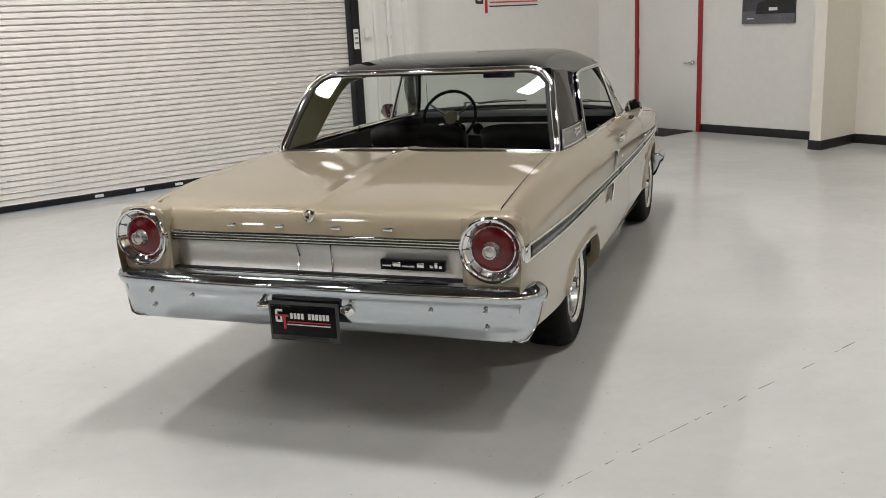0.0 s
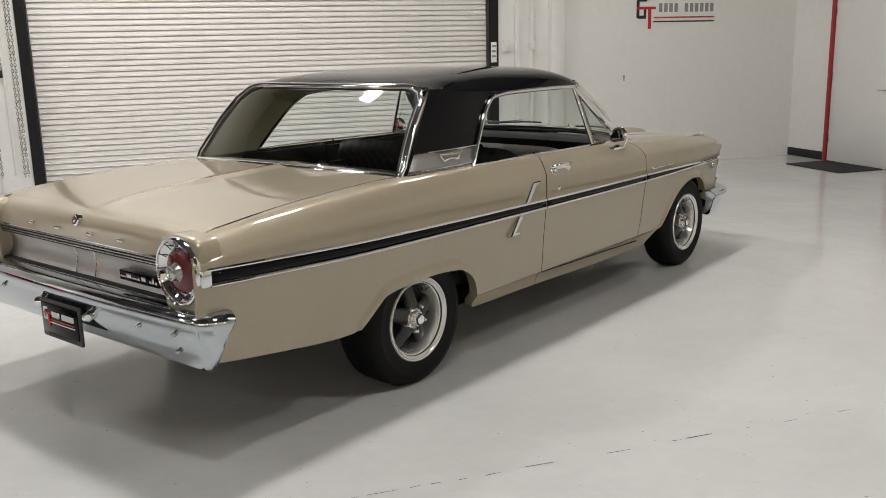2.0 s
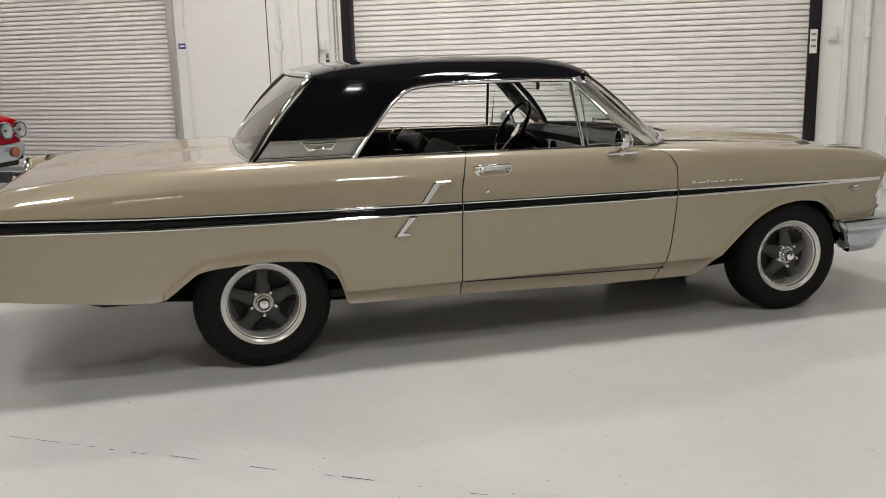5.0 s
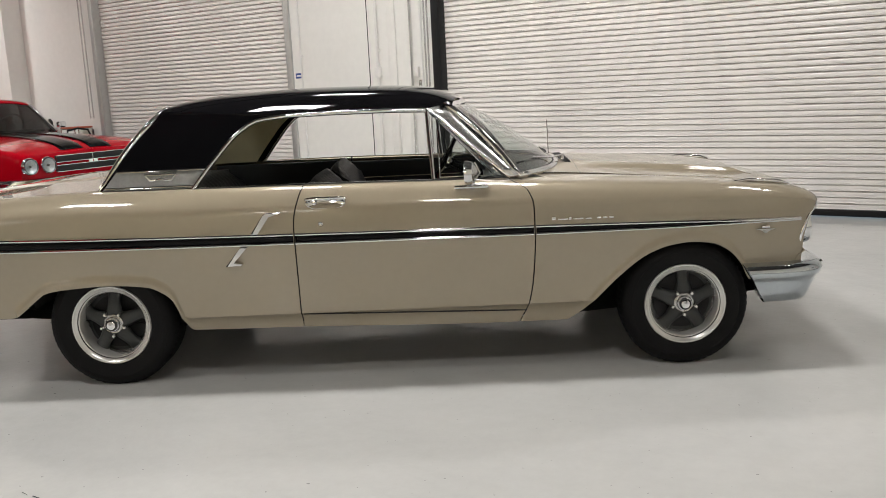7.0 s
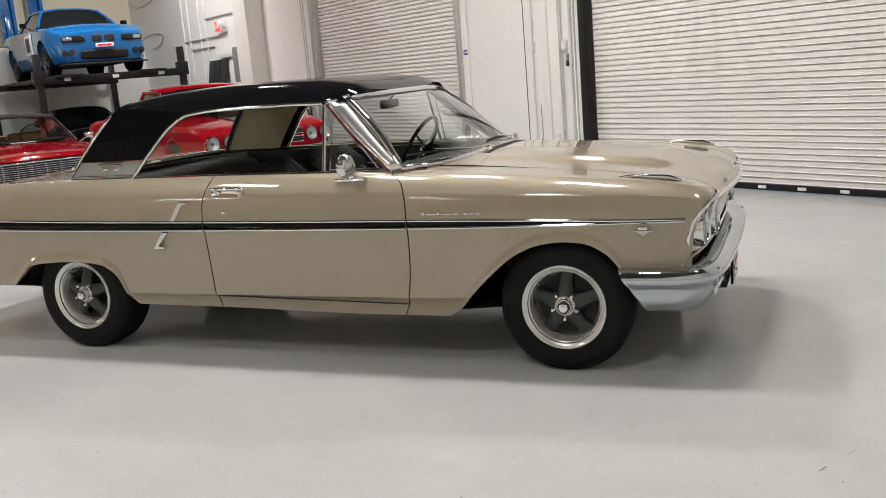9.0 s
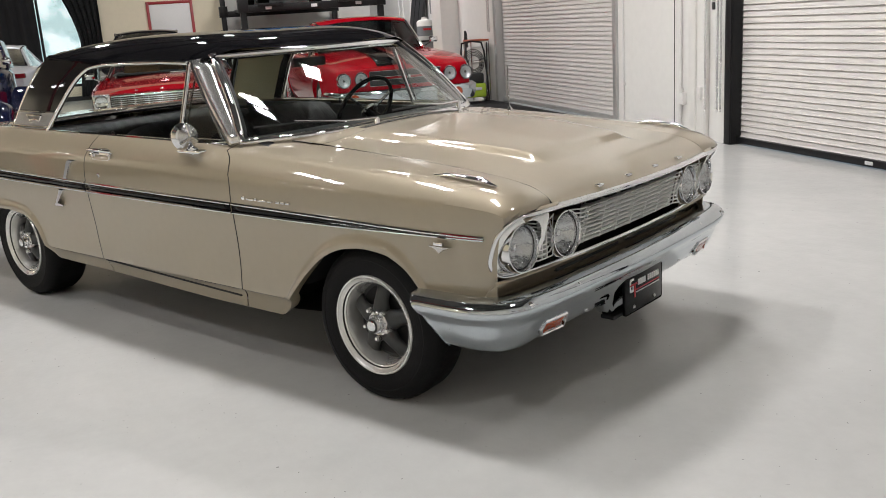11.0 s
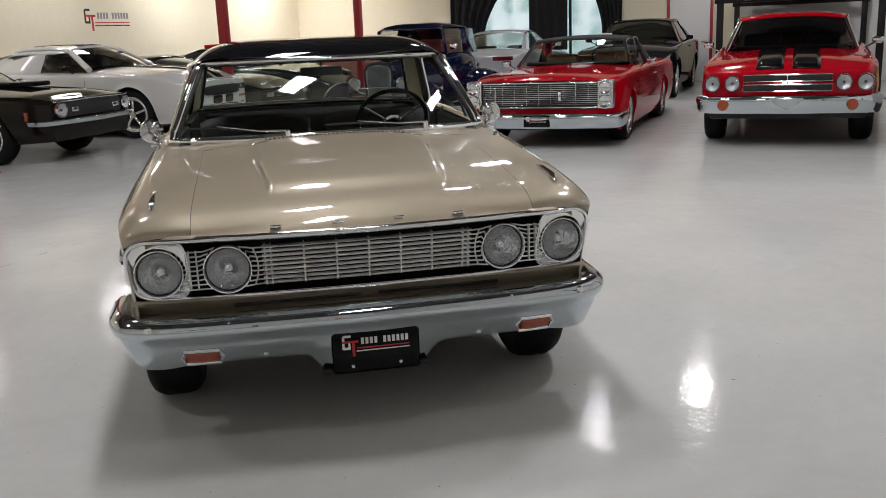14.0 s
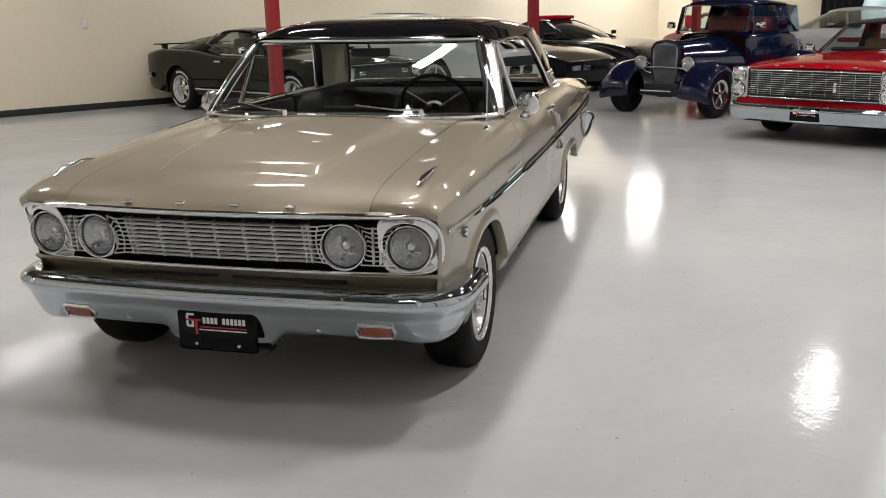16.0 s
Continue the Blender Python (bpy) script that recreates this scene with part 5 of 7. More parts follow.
for s in (-1, 1):
    sheet("bumper_return", [[(1.745 + (0.5 - z) * 0.575, s * y, z) for y in (0.8, 0.86, yo)] for z, yo in ((0.318, 0.86), (0.335, 0.886), (0.365, 0.915), (0.405, 0.932), (0.43, 0.942), (0.447, 0.96), (0.47, 0.97), (0.49, 0.962), (0.508, 0.936))], CHROME_W, fb, thick=0.003)
for yy, zz in ((-0.8, 0.487), (-0.52, 0.487), (0.52, 0.487), (0.8, 0.487), (-0.4, 0.35), (0.4, 0.35)):
    lathe("bumper_bolt", [(0.012, -0.012), (0.012, 0.003), (0.006, 0.008), (0.0, 0.009)], CHROME, fb, "", (2.196 - 0.05 * abs(yy) ** 2 - (0.055 if zz < 0.4 else 0), yy, zz), (1, 0, 0.3), 12)
for s in (-1, 1):
    fx = lambda y, z: 2.142 - (0.045 if y < 0.62 else 0.125) * (y - 0.62) + float(np.interp(z, (0.33, 0.365, 0.405), (-0.018, -0.004, 0.014)))
    ts = tube("turn_signal", [(fx(y, z) + 0.004, s * y, z) for y, z in ((0.56, 0.332), (0.684, 0.332), (0.698, 0.358), (0.688, 0.386), (0.564, 0.386), (0.55, 0.358))], 0.0065, CHROME, fb, "chrome rim of the turn signal", seg=6, closed=True)
    sheet("lens", [[(fx(y, z) + 0.001, s * y, z) for z in (0.336, 0.35, 0.366, 0.382)] for y in np.linspace(0.565, 0.685, 8)], AMBER, ts, "amber lens", thick=0.008)
box("plate_bracket", 2.08, 2.145, -0.2, 0.2, 0.243, 0.262, BLACKM, car, "black plate bracket", bev=0.006)
lp = box("plate", 2.16, 2.174, -0.163, 0.163, 0.25, 0.418, BLACKP, car, "black dealer plate with plain marks", bev=0.012)
sign_marks(lp, (2.174, -0.125, 0.33), (0, 1, 0), (0, 0, 1), (1, 0, 0), 0.25, False)
for s in (-1, 1):
    lathe("plate_bolt", [(0.008, 0), (0.006, 0.004), (0.0, 0.005)], STAIN, lp, "", (2.174, s * 0.089, 0.276), (1, 0, 0), 10)

# greenhouse
def roof_pt(u, v):
    """u from the rear edge to the windscreen header, v from -1 to 1 across."""
    xr, xf = -1.165 + 0.03 * v * v, 0.385 - 0.05 * v * v
    x = xr + (xf - xr) * u
    zc = float(pch((-1.17, 1.41), (-1.08, 1.434), (-0.9, 1.456), (-0.45, 1.473), (0.0, 1.465), (0.25, 1.434), (0.36, 1.388), (0.39, 1.36))(x))
    ze = float(pch((-1.17, 1.39), (-0.9, 1.377), (-0.5, 1.362), (0.1, 1.352), (0.33, 1.35), (0.39, 1.35))(x))
    yr = float(pch((-1.17, 0.69), (-0.8, 0.7), (-0.3, 0.702), (0.2, 0.688), (0.39, 0.645))(x))
    q = abs(v)
    return x, v * yr, ze + (zc - ze) * (1 - q ** 6.5)
roof = sheet("roof", [[roof_pt(u, v) for v in np.linspace(-1, 1, 61)] for u in np.linspace(0, 1, 36)], BLACKP, car, "gloss black painted roof", sharp=60)
sheet("headliner", [[(p[0], p[1] * 0.97, p[2] - 0.02 - 0.006 * (1 - abs(v))) for v in np.linspace(-1, 1, 17) for p in [roof_pt(u, v)]] for u in np.linspace(0.02, 0.98, 12)], CREAM, car, "cream headliner")
winf = polyline([(-0.985, 0.825, 0.998), (-0.877, 0.785, 1.132), (-0.74, 0.735, 1.275), (-0.655, 0.714, 1.322), (-0.52, 0.703, 1.337)], 14)
for s in (-1, 1):
    rear = polyline([(-1.475, 0.80, 1.0), (-1.31, 0.757, 1.2), (-1.142, 0.694, 1.388)], 14)
    P = [[(q[0], s * (q[1] + 0.012 * math.sin(u * math.pi)), q[2]) for u in np.linspace(0, 1, 12) for q in [rear[k] * (1 - u) + winf[k] * u]] for k in range(14)]
    cp = sheet("c_pillar", P, BLACKP, car, "gloss black rear roof pillar", sharp=60)
    sheet("inner_pillar", [[(p[0], p[1] - s * 0.03, p[2]) for p in row[:-1]] for row in P], CREAM, car, "cream inner pillar trim")
    # roof edge from pillar to windscreen
    edge = [roof_pt(u, 1) for u in np.linspace(0.02, 0.97, 18)]
    sheet("roof_rail", [[(x, s * y, z), (x, s * (y + 0.012), z - 0.012), (x, s * (y + 0.012), min(z - 0.014, float(np.interp(x, (-1.14, -0.52, 0.4), (1.384, 1.335, 1.333))) - 0.004))] for x, y, z in edge], BLACKP, car, "black roof rail")
    # bright trim panel at the pillar's foot
    P = []
    for k in np.linspace(0, 1, 5):
        z = 1.003 + 0.094 * k
        a = np.array([np.interp(z, rear[:, 2], rear[:, j]) for j in range(3)])
        b = np.array([np.interp(z, winf[:, 2], winf[:, j]) for j in range(3)])
        P.append([(q[0], s * (q[1] + 0.012 * math.sin(u * math.pi) + 0.006), q[2]) for u in np.linspace(0.04, 0.98, 12) for q in [a * (1 - u) + b * u]])
    tpn = sheet("pillar_trim", P, TURNED, car, "engine-turned bright pillar trim", thick=0.004)
    for k in (0.0, 0.16, 1.0):
        i = k * 4
        lo, hi = P[int(i)], P[min(4, int(i) + 1)]
        fr = i - int(i)
        tube("trim_bead", [tuple(np.array(lo[j]) * (1 - fr) + np.array(hi[j]) * fr + np.array((0, s * 0.004, 0))) for j in range(12)], 0.005, CHROME, tpn, seg=6)
    em = [np.array(P[2][j]) for j in range(12)]
    c0 = np.array(P[3][6]) + np.array((0, s * 0.008, -0.012))
    tube("pillar_emblem", [tuple(c0 + np.array(q)) for q in ((-0.08, 0, 0.018), (0.08, 0, 0.018), (0.055, s * 0.003, -0.012), (0.0, s * 0.003, -0.004), (-0.055, s * 0.003, -0.012))], 0.0055, CHROME, tpn, "chrome crest", seg=6, closed=True)
    # window frame: one bright run from pillar over the door to the windscreen post
    run = [tuple(q) for q in winf] + [(-0.3, 0.71, 1.341), (0.0, 0.705, 1.34), (0.2, 0.695, 1.333)]
    tube("window_moulding", [(x, s * (y + 0.01), z) for x, y, z in run], 0.0115, CHROME, car, "bright side window moulding", seg=8)
    belt = [(-0.985, 0.835, 0.998), (-0.45, 0.845, 0.999), (0.2, 0.84, 0.99), (0.6, 0.815, 0.982)]
    tube("belt_moulding", [(x, s * y, z) for x, y, z in belt], 0.008, CHROME, car, "bright belt moulding", seg=6)
    # windscreen post
    a = polyline([(0.205, 0.69, 1.34), (0.4, 0.76, 1.15), (0.60, 0.815, 0.98)], 10)
    b = polyline([(0.295, 0.648, 1.352), (0.47, 0.72, 1.175), (0.655, 0.792, 0.995)], 10)
    sheet("a_pillar", [[(q[0], s * (q[1] + 0.014 * math.sin(u * math.pi)), q[2]) for u in np.linspace(0, 1, 7) for q in [a[k] * (1 - u) + b[k] * u]] for k in range(10)], POLISH, car, "bright windscreen post", thick=0.01)
    tube("post_bead", [(x, s * y, z) for x, y, z in a], 0.009, CHROME, car, seg=6)
    # quarter vent
    vp = tube("vent_post", [(0.205, s * 0.70, 1.325), (0.228, s * 0.82, 0.985)], 0.011, CHROME, car, "chrome vent window post", seg=8)
    mesh("vent_glass", [(0.225, s * 0.702, 1.31), (0.245, s * 0.818, 0.99), (0.57, s * 0.808, 0.99)], [(0, 1, 2)], GLASS, vp, "clear vent glass", smooth=False)
    tube("vent_frame", [(0.255, s * 0.706, 1.28), (0.262, s * 0.812, 1.0), (0.53, s * 0.802, 1.0)], 0.006, CHROME, vp, seg=6, closed=True)
    # inner door and flank trim
    box("door_card", -0.46, 0.68, s * 0.80 - 0.02, s * 0.80 + 0.02, 0.32, 0.972, BLACKV, car, "black vinyl door card", bev=0.01)
    box("quarter_card", -1.3, -0.47, s * 0.79 - 0.02, s * 0.79 + 0.02, 0.4, 0.985, BLACKV, car, "black vinyl side card", bev=0.01)
    tube("card_strip", [(-0.44, s * 0.777, 0.86), (0.62, s * 0.777, 0.86)], 0.006, CHROME, car, seg=6)
    lathe("lock_knob", [(0.004, 0.0), (0.004, 0.025), (0.008, 0.03), (0.007, 0.038), (0.0, 0.04)], PLASTIC, car, "", (-0.38, s * 0.80, 0.97), (0, 0, 1), 10)

# windscreen and backlight with their bright frames
def screen(name, top, bot, label, corner=None):
    P = []
    for v in np.linspace(-1, 1, 25):
        t_ = np.array((top[0] - top[3] * v * v, v * top[1], top[2]))
        b_ = np.array((bot[0] - bot[3] * v * v * abs(v), v * bot[1], bot[2] - 0.012 * v * v))
        P.append([tuple(t_ * (1 - u) + b_ * u + np.array((0.018 * math.sin(u * math.pi) * (1 if bot[0] > 0 else -1), 0, 0.012 * math.sin(u * math.pi)))) for u in np.linspace(0, 1, 9)])
    if corner is not None:
        vs = np.linspace(-1, 1, 41)
        full = [np.array([np.array([np.interp(v, np.linspace(-1, 1, 25), [P[j][k][c] for j in range(25)]) for c in range(3)]) for k in range(9)]) for v in vs]
        cut = [0.2 * (1 - math.sqrt(max(0.0, 1 - (max(0.0, abs(v) - 0.8) / 0.2) ** 2))) for v in vs]
        at = lambda row, u: tuple(float(np.interp(u, np.linspace(0, 1, 9), row[:, c])) for c in range(3))
        P = [[at(row, u0 + (1 - u0) * u) for u in np.linspace(0, 1, 9)] for row, u0 in zip(full, cut)]
        for side in (slice(0, 5), slice(36, 41)):
            sheet("corner_fill", [[at(row, u0 * u) for u in np.linspace(0, 1, 4)] for row, u0 in zip(full[side], cut[side])], corner, car, "black roof corner", thick=0.004)
    g = sheet(name, P, GLASS, car, label)
    loop = [row[0] for row in P] + P[-1][1:-1] + [row[-1] for row in P[::-1]] + P[0][-2:0:-1]
    tube("screen_moulding", loop, 0.019, CHROME, g, "bright screen moulding", seg=8, closed=True)
    ins = [tuple(np.array(p) + (np.array((np.mean([q[0] for q in loop]), 0, np.mean([q[2] for q in loop]))) - np.array(p)) * 0.035) for p in loop]
    tube("screen_gasket", ins, 0.011, BLACKM, g, "black rubber gasket", seg=6, closed=True)
    return P

screen("windscreen", (0.39, 0.64, 1.355, 0.085), (0.90, 0.79, 1.0, 0.245), "clear curved windscreen")
screen("rear_window", (-1.168, 0.683, 1.396, -0.03), (-1.53, 0.785, 1.006, -0.06), "clear curved rear window", BLACKP)

# wipers and aerial
def on_screen(y, h, off=0.012):
    """A point just off the windscreen's lower part, h above its base."""
    return (0.90 - 0.245 * (abs(y) / 0.79) ** 2 - h / 0.72 + off, y, 1.0 + h + off * 1.3)


for yb, ye in ((-0.225, -0.56), (0.46, 0.12)):
    foot = on_screen(yb, -0.016, 0.03)
    wp = lathe("wiper", [(0.014, -0.03), (0.013, 0.008), (0.008, 0.018), (0.0, 0.02)], CHROME, car, "wiper pivot", foot, (0, 0, 1), 14)
    mid = on_screen(ye, 0.036, 0.018)
    tube("arm", [(foot[0], yb, foot[2] + 0.014), on_screen(yb + (ye - yb) * 0.4, 0.008, 0.022), mid], [0.007, 0.005, 0.003], CHROME, wp, "chrome wiper arm", seg=8)
    tube("blade", [on_screen(ye + q, 0.036 - (0.075 * q if q > 0 else 0.0) * 0.9, 0.008) for q in np.linspace(-0.16, 0.22, 8)], 0.006, BLACKM, wp, "black wiper blade", seg=6)
an = lathe("aerial", [(0.02, 0.0), (0.018, 0.012), (0.01, 0.025), (0.004, 0.03), (0.0, 0.03)], CHROME, car, "aerial base", (0.95, 0.80, 0.945), (0, 0, 1), 16)
tube("mast", [(0.95, 0.80, 0.97), (0.945, 0.803, 1.19)], 0.003, STAIN, an, seg=6)

# cabin
box("cabin_floor", -1.4, 0.85, -0.78, 0.78, 0.3, 0.34, BLACKV, car, bev=0)
box("firewall", 0.8, 0.84, -0.78, 0.78, 0.34, 0.95, BLACKM, car, bev=0)
dash = sheet("dashboard", [[(x_ - 0.05 * (y / 0.75) ** 2, y, z) for y in np.linspace(-0.75, 0.75, 16)] for x_, z in ((0.88, 0.965), (0.7, 0.992), (0.55, 0.988), (0.5, 0.968), (0.505, 0.93), (0.53, 0.84), (0.56, 0.7), (0.6, 0.68))], BLACKV, car, "black padded dashboard")
box("dash_panel", 0.495, 0.51, -0.6, 0.66, 0.83, 0.925, ALU, dash, "bright instrument panel", bev=0.006)
for k, yy in enumerate((0.52, 0.38, 0.24)):
    lathe("gauge", [(0.04, 0.0), (0.042, 0.012), (0.036, 0.014), (0.034, 0.004), (0.0, 0.004)], BLACKP if k else STAIN, dash, "round gauge", (0.495, yy, 0.88), (-1, 0, 0), 20)
box("shelf", -1.52, -1.2, -0.72, 0.72, 0.945, 0.965, BLACKV, car, "black parcel shelf", bev=0.006)

def seat(name, x0, y0, y1, zc, back_z, rake, label):
    st = box(name, x0, x0 + 0.5, y0, y1, 0.36, zc, BLACKV, car, label, bev=0.05, seg=4)
    n = max(4, int((y1 - y0) / 0.07))
    P = []
    for z in np.linspace(0.45, back_z, 12):
        u = (z - 0.45) / (back_z - 0.45)
        P.append([(x0 + 0.02 - rake * u + 0.05 - 0.05 * math.sin(min(1, (1 - u) * 6) * math.pi / 2) * -1 - 0.006 * abs(math.sin(v * n * math.pi)), y0 + (y1 - y0) * v, z - (0.04 * (abs(2 * v - 1) ** 6) if u > 0.9 else 0)) for v in np.linspace(0, 1, n * 4 + 1)])
    sheet("seat_back", P, BLACKV, st, "pleated black vinyl seat back", thick=0.09, sharp=60)
    return st

seat("front_seat", -0.3, 0.06, 0.7, 0.6, 0.985, 0.2, "black vinyl bucket seat")
seat("front_seat", -0.3, -0.7, -0.06, 0.6, 0.985, 0.2, "black vinyl bucket seat")
seat("rear_seat", -1.12, -0.68, 0.68, 0.56, 0.945, 0.16, "black vinyl rear bench")
swc = Vector((0.26, 0.38, 1.0))
swd = Vector((-0.86, 0, 0.5)).normalized()
e1 = Vector((0, 1, 0))
e2 = swd.cross(e1)
sw = tube("steering_wheel", [tuple(swc + (e1 * math.cos(a) + e2 * math.sin(a)) * 0.195) for a in np.linspace(0, 2 * math.pi, 40, endpoint=False)], 0.012, BLACKP, car, "thin black steering wheel", seg=8, closed=True)
for a in (90, 210, 330):
    tube("wheel_spoke", [tuple(swc - swd * 0.04), tuple(swc + (e1 * math.cos(radians(a)) + e2 * math.sin(radians(a))) * 0.19)], 0.008, STAIN, sw, seg=6)
lathe("horn_ring", [(0.0, 0.0), (0.05, -0.005), (0.06, -0.02), (0.05, -0.03)], CHROME, sw, "chrome horn boss", tuple(swc - swd * 0.02), tuple(swd), 24)
tube("column", [tuple(swc - swd * 0.03), tuple(swc - swd * 0.45)], 0.028, BLACKP, sw, seg=10)
rm = box("rear_view_mirror", 0.24, 0.262, -0.115, 0.115, 1.262, 1.31, DARKGREY, car, "interior mirror", bev=0.009)
box("mirror_face", 0.2385, 0.2405, -0.107, 0.107, 1.268, 1.304, bpy.data.materials["mirror_glass"], rm, "mirror glass", bev=0)
tube("mirror_stalk", [(0.255, 0, 1.31), (0.31, 0, 1.36)], 0.007, CHROME, rm, seg=6)

# underside, wheel wells and wheels
sheet("underbody", [[(x, v * min(0.80, float(Wd(x)) - 0.1), z) for v in (-1, -0.95, 0, 0.95, 1)] for x, z in ((-2.6, 0.5), (-2.2, 0.36), (-1.9, 0.36), (-1.1, 0.29), (0.9, 0.27), (2.0, 0.36), (2.12, 0.45))], BLACKM, car, "dark underbody")
for xa, za in ((FX, 0.36), (RX, 0.36)):
    for s in (-1, 1):
        P = [[(xa + 0.4 * math.cos(a), s * y, za + 0.33 * math.sin(a)) for y in (0.5, 0.86)] for a in np.linspace(0.18, math.pi - 0.18, 16)]
        sheet("wheel_well", P, BLACKM, car, "black inner wheel well")
        P = [[(xa + r_ * math.cos(a), s * 0.5, za + r_ * 0.82 * math.sin(a)) for r_ in (0.0, 0.4)] for a in np.linspace(0.18, math.pi - 0.18, 12)]
        sheet("wheel_well_wall", P, BLACKM, car)
tube("rear_axle", [(RX, -0.7, 0.33), (RX, 0.7, 0.33)], 0.05, BLACKM, car)
tube("exhaust", [(-1.0, 0.35, 0.25), (-1.9, 0.4, 0.34), (-2.3, 0.42, 0.4)], 0.028, STEELB, car)
for s in (-1, 1):
    sheet("leaf_spring", [[(x, s * (0.58 + q), z) for q in (-0.03, 0.03)] for x, z in ((-2.1, 0.4), (-1.8, 0.33), (-1.46, 0.28), (-1.1, 0.3))], BLACKM, car, thick=0.02)
    wheel(car, RX, s * 0.868, 0.322, s, 0.328, 0.24, 0.2)
    wheel(car, FX, s * 0.885, 0.315, s, 0.318, 0.2, 0.198)
sheet("radiator_support", [[(1.95, y, z) for y in (-0.78, 0.78)] for z in (0.3, 0.8)], BLACKM, car)

def stretch_tail(ob, x0=-2.2, run=0.35, by=0.05):
    """Draws everything behind x0 out towards the rear."""
    for o in ob.children_recursive:
        if o.type != "MESH":
            continue
        for v in o.data.vertices:
            k = min(1.0, max(0.0, (x0 - v.co.x) / run))
            v.co.x -= by * k * k * (3 - 2 * k)


stretch_tail(car)

# ---- the other cars ----


def gcar(name, label, m, paint, p, group=""):
    """A parked car from a few lengths. Front axle at x = 0, nose towards +x. Returns the thing and its measures."""
    t = thing(name, label, "car", m, group)
    wb, fo, ro, W, r = p["wb"], p["fo"], p["ro"], p["W"], p["r"]
    x1, x0 = fo, -wb - ro
    ztop, zc = pch(*p["top"]), pch(*p["mid"])
    sill, arch_r = p["sill"], p.get("arch", r + 0.055)
    taper_f, taper_r = p.get("tf", 0.1), p.get("tr", 0.08)
    waist = p.get("waist", 0.0)
    xs = sorted(set(np.round(np.r_[np.linspace(x0, x1, 50), np.linspace(-arch_r - 0.02, arch_r + 0.02, 23), np.linspace(-wb - arch_r - 0.02, -wb + arch_r + 0.02, 23), x0 + 0.02, x0 + 0.05, x1 - 0.02, x1 - 0.05], 4)))
    P = []
    for x in xs:
        w = W - taper_f * max(0, (x - (x1 - 0.75)) / 0.75) ** 2.4 - taper_r * max(0, ((x0 + 0.6) - x) / 0.6) ** 2.4
        w += waist * (math.exp(-(x / 0.55) ** 2) + math.exp(-((x + wb) / 0.6) ** 2)) - waist * 0.6
        zl = sill + p.get("rise_r", 0.1) * max(0, (-wb - 0.4 - x) / ro) + p.get("rise_f", 0.05) * max(0, (x - 0.45) / fo)
        lip = 0.0
        for xa in (0.0, -wb):
            d = abs(x - xa)
            if d < arch_r:
                zl = max(zl, r * 0.98 + math.sqrt(arch_r ** 2 - d ** 2) * p.get("ark", 1.0))
                lip = 0.012
        zt, zm = float(ztop(x)), float(zc(x))
        zl = min(zl, zt - 0.1)
        zs = zt - 0.06
        rows = [(w - 0.09, zl + 0.01)]
        for v in np.linspace(0, 1, 12):
            z = zl + (zs - zl) * v
            f = (z - sill) / (zs - sill)
            rows.append((w - p.get("tuck", 0.07) * max(0, 1 - f * 1.8) ** 2 - p.get("lean", 0.03) * max(0, f - 0.55) ** 1.5 + lip * (1 - v) ** 4, z))
        ye = rows[-1][0]
        for a in np.linspace(0, math.pi / 2, 5)[1:]:
            rows.append((ye - 0.07 * (1 - math.cos(a)), zs + 0.06 * math.sin(a)))
        ye = rows[-1][0]
        for q in np.linspace(0, 1, 9)[1:]:
            rows.append((ye * (1 - q), zt + (zm - zt) * (1 - (1 - q) ** 2)))
        right = [(x, -y, z) for y, z in rows]
        P.append(right + [(x, y, z) for y, z in rows[-2::-1]])
    body = sheet("body", P, paint, t, p.get("body_label", ""), sharp=38)
    for col, nm, bul in ((P[-1], "nose", p.get("bulge_f", 0.05)), (P[0], "tail", -p.get("bulge_r", 0.04))):
        h = len(col) // 2
        sheet(nm, [[(col[k][0] + bul * (1 - q * q) * math.sin(min(1.0, k / 9) * math.pi * 0.5) * (1 if k < h - 3 else 0.4), col[k][1] * abs(q) * (1 if q > 0 else -1), col[k][2]) for q in np.linspace(1, -1, 13)] for k in range(0, h + 1)], paint, t, sharp=40)
    sheet("underside", [[(x, y, sill + 0.04) for y in (-W + 0.12, W - 0.12)] for x in (x0 + 0.15, x1 - 0.12)], BLACKM, t)
    for s in (-1, 1):
        for xa in (0.0, -wb):
            sheet("wheel_well", [[(xa + (arch_r + 0.03) * math.cos(a), s * y, r + (arch_r + 0.03) * math.sin(a)) for y in (W - 0.36, W - 0.05)] for a in np.linspace(-0.15, math.pi + 0.15, 12)], BLACKM, t)
            sheet("wheel_well_wall", [[(xa + q * (arch_r + 0.03) * math.cos(a), s * (W - 0.36), r + q * (arch_r + 0.03) * math.sin(a)) for q in (0, 1)] for a in np.linspace(-0.15, math.pi + 0.15, 10)], BLACKM, t)
            wheel(t, xa, s * (W - 0.03), r, s, r, 0.22, p.get("rim", r * 0.64), p.get("style", "thin"), p.get("spoke", CHROME), lip=p.get("lip"), letters=p.get("letters", False))
    g = p.get("gh")
    if g:
        wbx, wtx, rtx, rbx, zr, yb, yt = g["g"]
        zb0, zb1 = float(zc(wbx)) - 0.01, float(zc(rbx)) - 0.01
        zside = float(ztop(0.5 * (wbx + rbx))) - 0.01
        roofm = g.get("roof", paint)
        def rp(u, v):
            x = rtx + (wtx - rtx) * u
            zz = zr - 0.03 - 0.05 * (2 * u - 1) ** 4 + 0.045 * (1 - abs(v) ** 2.5)
            return (x + 0.04 * (1 - v * v) * (2 * u - 1), v * yt * (1 - 0.05 * (2 * u - 1) ** 2), zz)
